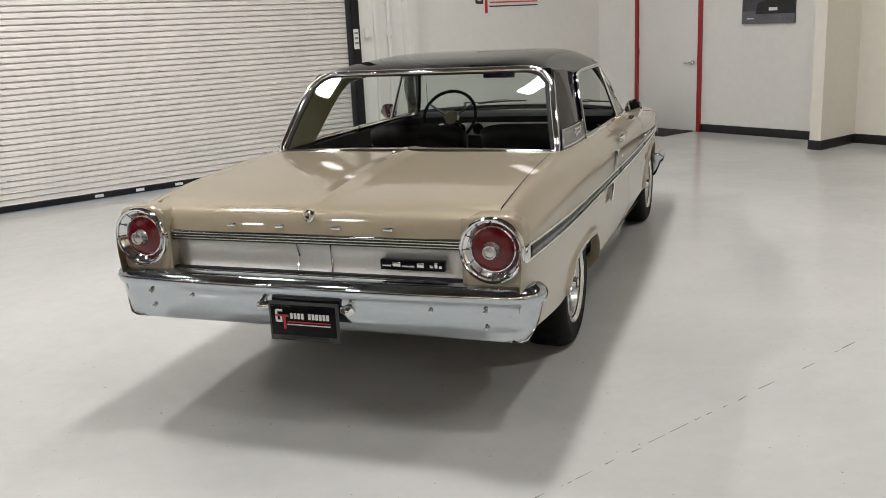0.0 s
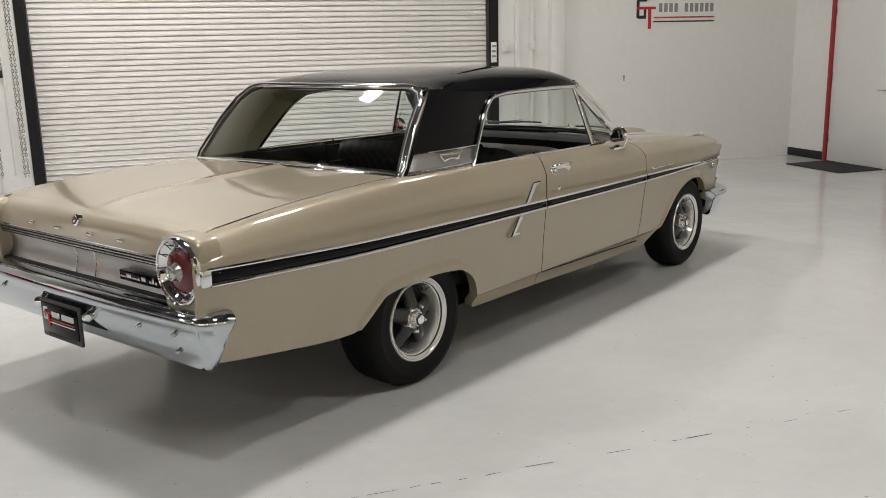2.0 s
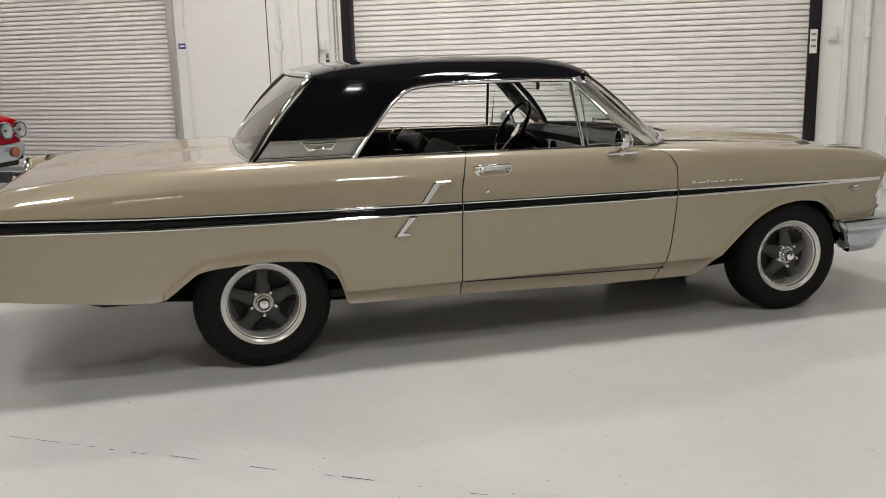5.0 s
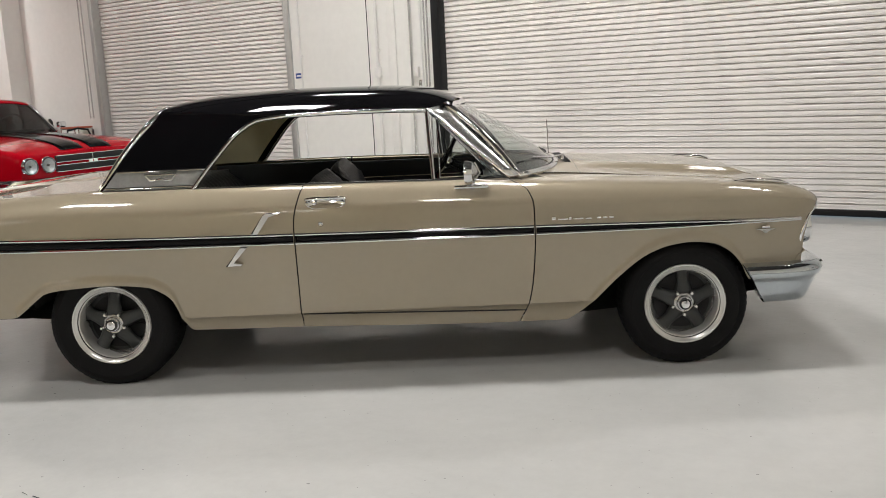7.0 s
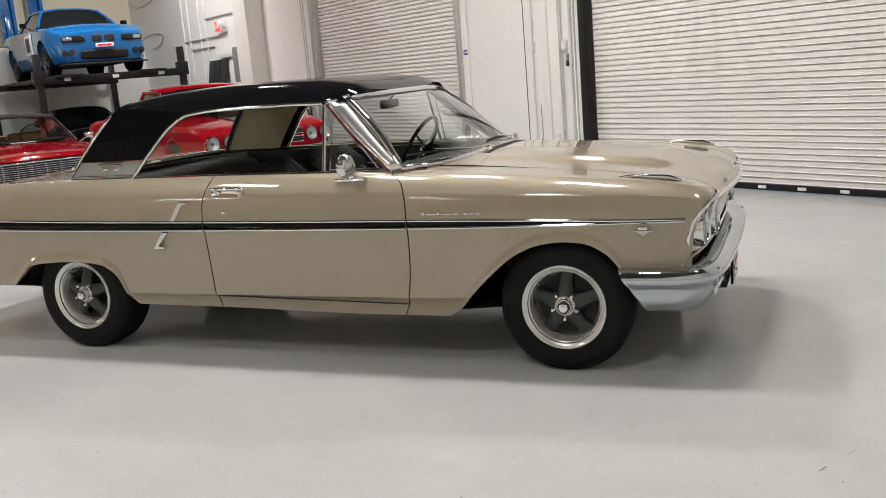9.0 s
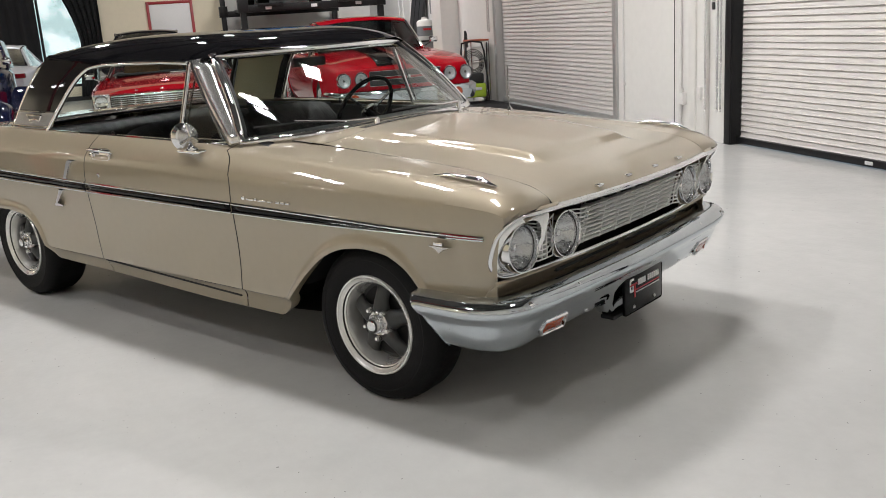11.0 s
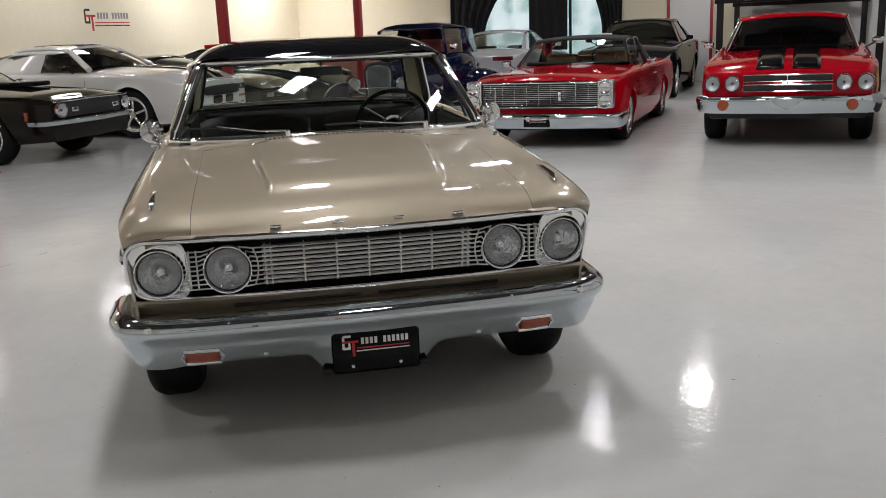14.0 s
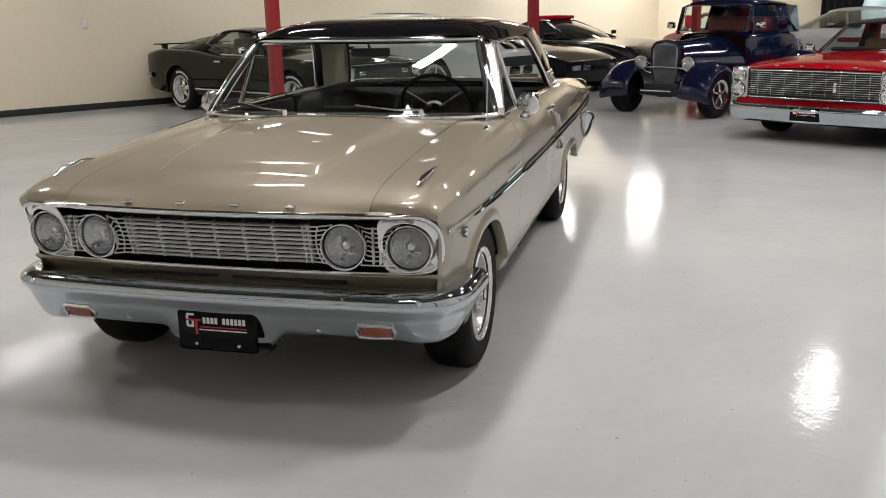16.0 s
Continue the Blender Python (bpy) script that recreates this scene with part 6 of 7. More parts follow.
        sheet("roof", [[rp(u, v) for v in np.linspace(-1, 1, 17)] for u in np.linspace(0, 1, 12)], roofm, t, g.get("roof_label", ""), sharp=60, thick=0.012)
        def pane(nm, A, B, lab):
            A, B = np.array(A), np.array(B)
            return sheet(nm, [[tuple(a * (1 - q) + b * q + np.array((0, 0, 0.02 * math.sin(q * math.pi)))) for q in np.linspace(0, 1, 6)] for a, b in zip(A, B)], g.get("glass", DGLASS), t, lab)
        vs = np.linspace(-1, 1, 11)
        pane("windscreen", [rp(1, v) for v in vs], [(wbx - 0.16 * v * v, v * yb * 0.97, zb0 - 0.02 * v * v) for v in vs], "dark windscreen")
        pane("rear_window", [rp(0, v) for v in vs], [(rbx + 0.05 * v * v, v * yb * 0.94, zb1) for v in vs], "dark rear window")
        if g.get("cabin"):
            cm, zd = g["cabin"], zb0 + 0.016
            sheet("cabin_floor", [[(x, y, float(zc(x)) + 0.008) for y in np.linspace(-yb * 0.92, yb * 0.92, 7)] for x in np.linspace(rbx + 0.12, wbx - 0.14, 14)], BLACKM, t, "dark cabin floor")
            box("dashboard", wbx - 0.42, wbx - 0.22, -yb * 0.85, yb * 0.85, zd - 0.03, zd + 0.018, BLACKM, t, "black dashboard", bev=0.02, seg=3)
            tube("steering_wheel", [(wbx - 0.5 + 0.05 * math.sin(a), 0.36 + 0.17 * math.cos(a), zd + 0.07 + 0.14 * math.sin(a)) for a in np.linspace(0, 2 * math.pi, 25)[:-1]], 0.011, PLASTIC, t, "black steering wheel", seg=6, closed=True)
            for s in (-1, 1):
                box("seat_back", wbx - 1.12, wbx - 0.98, s * 0.36 - 0.24, s * 0.36 + 0.24, zd - 0.04, zd + g.get("seat", 0.16), cm, t, "seat back", bev=0.05, seg=3)
                if g.get("headrest"):
                    box("headrest", wbx - 1.13, wbx - 1.02, s * 0.36 - 0.12, s * 0.36 + 0.12, zd + 0.16, zd + 0.29, cm, t, bev=0.035, seg=3)
        for s in (-1, 1):
            us = np.linspace(0, 1, 9)
            top = [np.array(rp(u, s)) for u in us]
            bot = [np.array((rbx + 0.05 + (wbx - 0.16 - rbx - 0.05) * u, s * yb, zside)) for u in us]
            sheet("side_glass", [[tuple(a * (1 - q) + b * q) for q in np.linspace(0, 1, 5)] for a, b in zip(top, bot)], g.get("glass", DGLASS), t, "dark side glass")
            pm = g.get("post", CHROME)
            tube("a_post", [tuple(np.array(rp(1, s)) + np.array((0, s * 0.006, 0))), (wbx - 0.16, s * yb * 0.985, zb0 - 0.02)], g.get("post_r", 0.022), pm, t, seg=8)
            c = g.get("c", 0.3)
            k = int(round(c * 8))
            sheet("c_pillar", [[tuple(a * (1 - q) + b * q + np.array((0, s * 0.012, 0))) for q in np.linspace(0, 1, 7)] for a, b in [(top[0] * (1 - f) + top[k] * f, bot[0] * (1 - f) + bot[k] * f) for f in (0, 0.5, 1)]], roofm, t, thick=0.01)
            tube("side_moulding", [tuple(top[i] + np.array((0, s * 0.012, -0.006))) for i in range(9)], g.get("rail", 0.012), g.get("rail_mat", g.get("trim", CHROME)), t, seg=6)
            ct = g.get("cant", 0.0)
            if ct:
                sheet("cant_rail", [[tuple(a * (1 - q) + b * q + np.array((0, s * 0.014, 0))) for q in np.linspace(0, ct * min(1.0, 0.35 + 3 * (1 - i / 8)), 5)] for i, (a, b) in enumerate(zip(top, bot))], roofm, t, thick=0.01)
            tube("belt_moulding", [tuple(b + np.array((0, s * 0.012, 0.0))) for b in bot], 0.01, g.get("trim", CHROME), t, seg=6)
            if g.get("mirror", True):
                mm = g.get("mirror_mat", CHROME)
                mo = box("mirror", wbx - 0.42, wbx - 0.36, *sorted((s * (W + 0.0), s * (W + 0.13))), zside + 0.045, zside + 0.125, mm, t, "door mirror", bev=0.024, seg=3)
                tube("mirror_stalk", [(wbx - 0.38, s * (W - 0.08), zside + 0.0), (wbx - 0.39, s * (W + 0.03), zside + 0.06)], 0.01, mm, mo, seg=6)
        for yy in (-0.37, 0.37):
            box("seat", wbx - 1.35, wbx - 1.2, yy - 0.25, yy + 0.25, 0.5, zside + 0.1, BLACKV, t, "dark seat", bev=0.04)
    for s in (-1, 1):
        for xd in p.get("seams", ()):
            wd = W + waist * (math.exp(-(xd / 0.55) ** 2) + math.exp(-((xd + wb) / 0.6) ** 2)) - waist * 0.6
            zs = float(ztop(xd)) - 0.06
            fs = np.linspace(0.06, 0.98, 14)
            sheet("door_seam", [[(xd + dx, s * (wd - p.get("tuck", 0.07) * max(0, 1 - f * 1.8) ** 2 - p.get("lean", 0.03) * max(0, f - 0.55) ** 1.5 + 0.003), sill + (zs - sill) * f) for dx in (-0.003, 0.003)] for f in fs], BLACKM, t)
        if p.get("handle"):
            hx, hz = p["handle"]
            box("door_handle", hx - 0.1, hx + 0.05, *sorted((s * (W - 0.03), s * (W + 0.015))), hz, hz + 0.025, p.get("handle_mat", CHROME), t, bev=0.008)
    return t


def round_lamp(t, x, y, z, r, tilt=0.0):
    c, ax = (x, y, z), (1, tilt, 0.03)
    h = lathe("headlight", [(r * 0.9, -0.04), (r, 0.0), (r * 1.07, 0.012), (r * 1.13, 0.0), (r * 1.15, -0.04)], CHROME, t, "chrome headlight bezel", c, ax, 28)
    lathe("gasket", [(r * 1.01, 0.004), (r * 0.97, 0.003), (r * 0.93, 0.004)], BLACKM, h, "", c, ax, 24)
    lathe("reflector", [(0.0, -0.034), (r * 0.4, -0.028), (r * 0.75, -0.014), (r * 0.98, 0.0)], BOWL, h, "bright reflector bowl", c, ax, 24)
    lathe("lens", [(0.0, 0.022), (r * 0.5, 0.018), (r * 0.9, 0.008), (r, 0.0)], LENS, h, "clear headlight lens", c, ax, 24)
    lathe("bulb", [(0.0, 0.0), (r * 0.16, -0.004), (r * 0.2, -0.02)], PLASTIC, h, "", c, ax, 12)
    return h


def car_bumper(t, xf, W, z0, z1, wrap=0.35, bow=0.06, m=None, label="bright chrome bumper", name="front_bumper", sgn=1):
    path = polyline([(sgn * (xf - wrap), -W), (sgn * (xf - 0.16), -W + 0.005), (sgn * (xf - 0.05), -W + 0.08), (sgn * xf, -W * 0.7), (sgn * (xf + bow), 0), (sgn * xf, W * 0.7), (sgn * (xf - 0.05), W - 0.08), (sgn * (xf - 0.16), W - 0.005), (sgn * (xf - wrap), W)], 60)
    if sgn < 0:
        path = path[::-1]
    h = z1 - z0
    return sweep(name, path, lambda p: [(-0.06, z1 - 0.01), (0.0, z1), (0.03, z1 - h * 0.12), (0.036, z1 - h * 0.3), (0.026, z1 - h * 0.5), (0.02, z0 + h * 0.25), (0.0, z0), (-0.06, z0 + 0.01)], m or CHROME_W, t, label, 60)


def nose_patch(t, name, s, y0, y1, z0, z1, m, label, lift=0.01, xf=0.9, bulge=0.1, W=0.79, zl=0.225, zs=0.72):
    """A panel that lies on a car's bulged nose, with tapered ends."""
    P = []
    for y in np.linspace(y0, y1, 13):
        e = 1 - 0.25 * abs((y - (y0 + y1) / 2) / ((y1 - y0) / 2)) ** 4
        zm = (z0 + z1) / 2
        P.append([(xf + bulge * (1 - (y / W) ** 2) * math.sin(min(1.0, (1 + 11 * (z - zl) / (zs - zl)) / 9) * math.pi / 2) + lift, s * y, z) for z in np.linspace(zm - (zm - z0) * e, zm + (z1 - zm) * e, 5)])
    return sheet(name, P, m, t, label, thick=0.012)


SC = Matrix.Diagonal((1.1, 1.1, 1.1, 1))
ROW = pose(0.055, 0.03, 0)

# red pickup coupe with black stripes
STRIPE = mat("black_stripe_paint", (0.004, 0.004, 0.0045), 0.12, 0, 0, 0.2, 5.0, spec=0.12)
EC_MID = pch((-4.3, 0.9), (-3.2, 0.96), (-0.75, 0.975), (0.2, 0.94), (0.6, 0.89), (0.8, 0.84), (0.88, 0.8))
ec = gcar("pickup_coupe", "bright red seventies pickup coupe with black hood stripes", pose(-7.54, 2.474, 0) @ Matrix.Diagonal((1.06, 1.06, 1.12, 1)), RED, dict(
    wb=2.95, fo=0.88, ro=1.35, W=0.945, r=0.335, sill=0.3, rise_f=0.3, seams=(-0.85, -2.0), handle=(-1.85, 0.8), lip=STAIN, spoke=STAIN,
    top=[(-4.3, 0.9), (-3.2, 0.98), (-2.2, 0.98), (-0.9, 0.925), (0.3, 0.87), (0.7, 0.83), (0.88, 0.785)], mid=[(-4.3, 0.9), (-3.2, 0.96), (-0.75, 0.975), (0.2, 0.94), (0.6, 0.89), (0.8, 0.84), (0.88, 0.8)],
    gh=dict(g=(-0.72, -1.2, -1.95, -2.2, 1.37, 0.78, 0.66), c=0.25, roof=RED, glass=SMOKE, cabin=BLACKM, cant=0.1, post_r=0.03)))
for s in (-1, 1):
    round_lamp(ec, 0.968, s * 0.775, 0.672, 0.078)
    round_lamp(ec, 0.975, s * 0.565, 0.672, 0.078)
    sheet("hood_stripe", [[(x, s * y, float(EC_MID(x)) + 0.008 - 0.07 * y ** 2) for y in np.linspace(0.045, 0.33, 6)] for x in np.linspace(-0.7, 0.87, 18)], STRIPE, ec, "black hood stripe", thick=0.004)
    lathe("turn_signal", [(0.055, -0.02), (0.058, 0.01), (0.05, 0.016), (0.0, 0.02)], AMBER, ec, "round amber signal", (0.968, s * 0.66, 0.45), (1, s * 0.08, 0), 20)
    box("sail_panel", -2.75, -2.05, *sorted((s * 0.74, s * 0.8)), 0.9, 1.0, RED, ec, bev=0.02)
for z0, z1 in ((0.588, 0.656), (0.688, 0.756)):
    gb = box("grille", 0.88, 0.955, -0.45, 0.45, z0, z1, BLACKM, ec, "black grille half", bev=0.006)
    tube("grille_frame", [(0.957, -0.455, z0), (0.957, 0.455, z0), (0.957, 0.455, z1), (0.957, -0.455, z1)], 0.0035, CHROME, gb, seg=6, closed=True)
box("grille_divider", 0.95, 0.966, -0.004, 0.004, 0.69, 0.754, STAIN, ec, bev=0.001)
for yy in (-0.05, 0.012):
    box("badge_bar", 0.957, 0.972, yy, yy + 0.045, 0.658, 0.69, LOGO_W, ec, "pale badge block", bev=0.006)
car_bumper(ec, 0.93, 0.94, 0.36, 0.545)
prism("bumper_plate", [(-0.18, 0.52), (0.18, 0.52), (0.12, 0.455), (0.0, 0.405), (-0.12, 0.455)], 0.99, 1.03, CHROME_W, ec, "bright plate blank", axis=0)
box("front_valance", 0.75, 0.88, -0.8, 0.8, 0.3, 0.41, BLACKM, ec, bev=0.02)

# red convertible with a black soft top
TANV = mat("tan_vinyl", (0.3, 0.16, 0.07), 0.5)
ga = gcar("convertible_car", "glossy red sixties convertible with a black canvas top", pose(-7.365, -0.427, 0) @ Matrix.Diagonal((1.045, 1.045, 1.045, 1)), RED, dict(
    wb=3.02, fo=0.93, ro=1.4, W=0.955, r=0.31, sill=0.16, rim=0.225, seams=(-0.75, -2.1), handle=(-1.95, 0.72), arch=0.335, ark=0.95, lip=STAIN, spoke=STAIN, rise_f=0.34, bulge_f=-0.06,
    top=[(-4.42, 0.78), (-3.6, 0.86), (-2.2, 0.86), (-0.7, 0.86), (0.4, 0.83), (0.93, 0.79)], mid=[(-4.42, 0.78), (-3.4, 0.9), (-2.6, 0.9), (-0.75, 0.92), (0.3, 0.88), (0.8, 0.84), (0.93, 0.8)], lean=0.05,
    gh=dict(g=(-0.72, -1.25, -2.3, -2.75, 1.27, 0.8, 0.66), c=0.4, roof=SOFTTOP, roof_label="black canvas soft top", glass=GLASS, cabin=TANV, seat=0.1)))
for s in (-1, 1):
    hp = box("headlight_housing", 0.84, 0.98, *sorted((s * 0.71, s * 0.9)), 0.47, 0.8, STAIN, ga, "stacked headlight housing", bev=0.02, seg=3)
    for z in (0.555, 0.71):
        lathe("headlight", [(0.0, 0.003), (0.035, 0.006), (0.055, 0.012), (0.068, 0.018)], CHROME, hp, "round headlight bowl", (0.984, s * 0.805, z), (1, s * 0.06, 0), 28)
        lathe("lens", [(0.0, 0.03), (0.035, 0.028), (0.06, 0.022), (0.069, 0.016)], LGLASS, hp, "clear headlight lens", (0.984, s * 0.805, z), (1, s * 0.06, 0), 28)
        lathe("lamp_ring", [(0.068, 0.012), (0.074, 0.03), (0.082, 0.026), (0.084, 0.0)], CHROME, hp, "", (0.984, s * 0.805, z), (1, s * 0.06, 0), 28)
gk = box("grille", 0.82, 0.925, -0.71, 0.71, 0.46, 0.77, BLACKM, ga, "dark grille recess", bev=0.01)
for z in np.linspace(0.52, 0.745, 11):
    tube("grille_bar", [(0.955 - 0.02 * (y / 0.7) ** 2 + (0.02 if abs(y) < 0.45 else 0.0), y, z) for y in np.linspace(-0.7, 0.7, 15)], 0.0042, CHROME, gk, "bright grille bar", seg=6)
for y in np.linspace(-0.6, 0.6, 9):
    tube("grille_rib", [(0.945, y, 0.51), (0.945, y, 0.755)], 0.004, CHROME, gk, seg=6)
box("grille_badge", 0.972, 0.985, 0.25, 0.28, 0.57, 0.67, CHROME, gk, bev=0.003)
tube("grille_moulding", [(0.94, -0.7, 0.77), (0.965, 0, 0.775), (0.94, 0.7, 0.77)], 0.012, CHROME, ga, seg=8)
tube("grille_moulding", [(0.94, -0.7, 0.485), (0.965, 0, 0.485), (0.94, 0.7, 0.485)], 0.012, CHROME, ga, seg=8)
for y in (-0.42, -0.14, 0.14, 0.42):
    box("letter_block", 0.88, 0.91, y - 0.02, y + 0.02, 0.815, 0.826, CHROME, ga, bev=0.003)
car_bumper(ga, 0.97, 0.965, 0.24, 0.415, 0.45)
pl = box("plate", 1.035, 1.06, -0.16, 0.16, 0.26, 0.4, BLACKP, ga, "black dealer plate with plain marks", bev=0.006)
sign_marks(pl, (1.06, -0.12, 0.32), (0, 1, 0), (0, 0, 1), (1, 0, 0), 0.24, False)
box("paper_sheet", -0.95, -0.75, 0.0, 0.28, 0.925, 0.93, PAPER, ga, "white paper on the dashboard", bev=0)
box("rear_seat_back", -2.5, -2.4, -0.6, 0.6, 0.6, 0.99, TANV, ga, "tan vinyl seat back", bev=0.04)

# black fastback with a low silver stripe
mc = gcar("fastback_coupe", "black seventies fastback coupe with a rear wing", pose(-5.02, -7.3, 0, 0, 0, 96) @ Matrix.Diagonal((1.04, 1.04, 1.04, 1)), OLIVEB, dict(
    wb=2.76, fo=0.92, ro=1.0, W=0.9, r=0.335, sill=0.26, style="torq", spoke=STAIN, seams=(-0.62, -1.75), handle=(-1.65, 0.78), letters=True, waist=0.02,
    top=[(-3.76, 0.9), (-3.2, 0.96), (-2.5, 0.95), (-1.6, 0.87), (-0.6, 0.88), (0.5, 0.84), (0.92, 0.78)], mid=[(-3.76, 0.92), (-3.3, 0.98), (-2.5, 1.0), (-0.6, 0.96), (0.2, 0.92), (0.7, 0.87), (0.92, 0.8)],
    gh=dict(g=(-0.55, -1.12, -2.0, -3.35, 1.27, 0.74, 0.58), c=0.42, glass=GLASS, cabin=BLACKM, headrest=True, post=OLIVEB, rail=0.02, rail_mat=OLIVEB)))
for s in (-1, 1):
    tube("rocker_stripe", [(-0.42, s * 0.903, 0.36), (-2.3, s * 0.903, 0.36)], 0.012, STAIN, mc, "silver stripe", seg=6)
    round_lamp(mc, 0.985, s * 0.655, 0.665, 0.085)
    box("side_marker", 0.6, 0.64, *sorted((s * 0.84, s * 0.885)), 0.55, 0.66, AMBER, mc, "amber side marker", bev=0.006)
    tube("quarter_moulding", [(-1.95, s * 0.75, 1.0), (-2.15, s * 0.73, 1.05), (-1.95, s * 0.66, 1.2)], 0.01, CHROME, mc, seg=6)
box("grille", 0.86, 0.99, -0.55, 0.55, 0.575, 0.76, BLACKM, mc, "black grille", bev=0.02)
tube("grille_moulding", [(0.955, -0.76, 0.772), (0.995, -0.5, 0.776), (1.0, 0, 0.78), (0.995, 0.5, 0.776), (0.955, 0.76, 0.772)], 0.011, CHROME, mc, seg=6)
for s in (-1, 1):
    box("grille_lamp", 0.985, 1.005, s * 0.42 - 0.06, s * 0.42 + 0.06, 0.63, 0.69, CHROME, mc, "small grille lamp", bev=0.01)
car_bumper(mc, 0.97, 0.9, 0.48, 0.555, 0.3)
box("front_valance", 0.66, 0.9, -0.7, 0.7, 0.3, 0.5, BLACKP, mc, bev=0.07, seg=4)
box("hood_scoop", -0.3, 0.2, -0.2, 0.2, 0.94, 1.0, BLACKP, mc, "black hood scoop", bev=0.02)
wg = box("rear_wing", -3.74, -3.5, -0.7, 0.7, 1.02, 1.04, BLACKP, mc, "black rear wing", bev=0.01)
for s in (-1, 1):
    box("wing_leg", -3.7, -3.55, s * 0.55 - 0.015, s * 0.55 + 0.015, 0.95, 1.025, BLACKP, wg, bev=0.005)
car_bumper(mc, 3.78, 0.88, 0.5, 0.58, 0.25, name="rear_bumper", sgn=-1)

# white muscle coupe with black stripes
WM_MID = pch((-3.82, 0.98), (-3.2, 1.06), (-2.2, 1.04), (-0.75, 1.03), (0.2, 0.99), (0.7, 0.92), (0.9, 0.8))
wm = gcar("muscle_coupe", "white muscle coupe with broad black stripes", pose(-8.1, -7.4, 0, 0, 0, 93) @ SC, WHITEC, dict(
    wb=2.72, fo=0.9, ro=1.1, W=0.93, r=0.35, sill=0.2, rim=0.25, seams=(-0.75, -1.95), handle=(-1.85, 0.86), handle_mat=WHITEC, tf=0.14, bulge_f=0.1,
    top=[(-3.82, 0.95), (-3.2, 1.03), (-2.2, 0.97), (-0.8, 0.95), (0.4, 0.9), (0.9, 0.78)], mid=[(-3.82, 0.98), (-3.2, 1.06), (-2.2, 1.04), (-0.75, 1.03), (0.2, 0.99), (0.7, 0.92), (0.9, 0.8)],
    gh=dict(g=(-0.6, -1.25, -2.25, -3.2, 1.36, 0.78, 0.58), c=0.6, trim=BLACKP, post=WHITEC, mirror_mat=BLACKP, rail=0.04, rail_mat=WHITEC, cant=0.22, post_r=0.045, glass=SMOKE, cabin=BLACKM, headrest=True)))
for s in (-1, 1):
    sheet("hood_stripe", [[(x, s * y, float(WM_MID(x)) + 0.007 - 0.09 * y ** 2) for y in (0.04, 0.14, 0.24)] for x in np.linspace(-0.6, 0.88, 16)], BLACKP, wm, "black stripe", thick=0.004)
    sheet("roof_stripe", [[(x, s * y, 1.375 + 0.006 - 0.03 * ((x + 1.75) / 0.6) ** 4) for y in (0.04, 0.14, 0.24)] for x in np.linspace(-2.2, -1.3, 10)], BLACKP, wm, "black stripe", thick=0.004)
    nose_patch(wm, "headlight", s, 0.5, 0.78, 0.615, 0.7, DGLASS, "dark swept headlight")
    nose_patch(wm, "headlight_lens", s, 0.54, 0.62, 0.63, 0.685, WHITELENS, "headlight lens", 0.014)
    nose_patch(wm, "turn_signal", s, 0.5, 0.77, 0.5, 0.53, AMBER, "amber signal")
    nose_patch(wm, "fog_lamp", s, 0.58, 0.68, 0.34, 0.43, WHITELENS, "round fog lamp")
    nose_patch(wm, "bumper_stripe", s, 0.05, 0.27, 0.44, 0.56, BLACKP, "black stripe", 0.006)
nose_patch(wm, "grille", 1, -0.47, 0.47, 0.565, 0.71, BLACKM, "black grille opening", 0.012)
nose_patch(wm, "lower_grille", 1, -0.45, 0.45, 0.27, 0.43, BLACKM, "black lower grille", 0.012)
box("splitter", 0.6, 0.99, -0.8, 0.8, 0.16, 0.2, BLACKM, wm, bev=0.01)

# low black wedge coupe
wc = gcar("wedge_coupe", "low black wedge shaped coupe", ROW @ pose(-10.4, -7.5, 0, 0, 0, 92) @ SC, BLACKC, dict(
    wb=2.55, fo=0.95, ro=0.95, W=0.93, r=0.32, sill=0.18, seams=(-0.9, -1.9), tf=0.06, bulge_f=0.06,
    top=[(-3.5, 0.88), (-2.6, 0.88), (-1.0, 0.8), (0.2, 0.72), (0.95, 0.56)], mid=[(-3.5, 0.9), (-2.6, 0.92), (-0.7, 0.86), (0.3, 0.74), (0.95, 0.57)],
    gh=dict(g=(-0.55, -1.35, -1.95, -2.9, 1.13, 0.74, 0.55), trim=BLACKP, post=BLACKC, mirror_mat=BLACKP)))
gl = box("grille", 0.93, 1.0, -0.45, 0.45, 0.4, 0.5, BLACKM, wc, "black slatted grille", bev=0.01)
for z in (0.415, 0.435, 0.455, 0.475):
    box("grille_slat", 0.995, 1.004, -0.44, 0.44, z, z + 0.006, GREYP, gl, bev=0)
for s in (-1, 1):
    box("fog_lamp", 0.9, 0.99, *sorted((s * 0.5, s * 0.72)), 0.41, 0.49, WHITELENS, wc, "pale lamp strip", bev=0.01)

# dark grey sports coupe
gv = gcar("sports_coupe", "dark grey low sports coupe with round arches", ROW @ pose(-12.5, -7.4, 0, 0, 0, 92) @ SC, GREYC, dict(
    wb=2.68, fo=1.0, ro=0.85, W=0.93, r=0.33, sill=0.17, waist=0.03, rim=0.24, seams=(-0.95, -1.95), tf=0.25, bulge_f=0.1,
    top=[(-3.5, 0.9), (-2.6, 0.92), (-1.4, 0.84), (-0.2, 0.82), (0.5, 0.74), (1.0, 0.5)], mid=[(-3.5, 0.95), (-2.6, 1.0), (-0.8, 0.88), (0.1, 0.8), (0.6, 0.7), (1.0, 0.52)],
    gh=dict(g=(-0.5, -1.4, -1.95, -3.2, 1.22, 0.74, 0.54), c=0.15, trim=BLACKP, post=GREYC, mirror_mat=GREYC)))
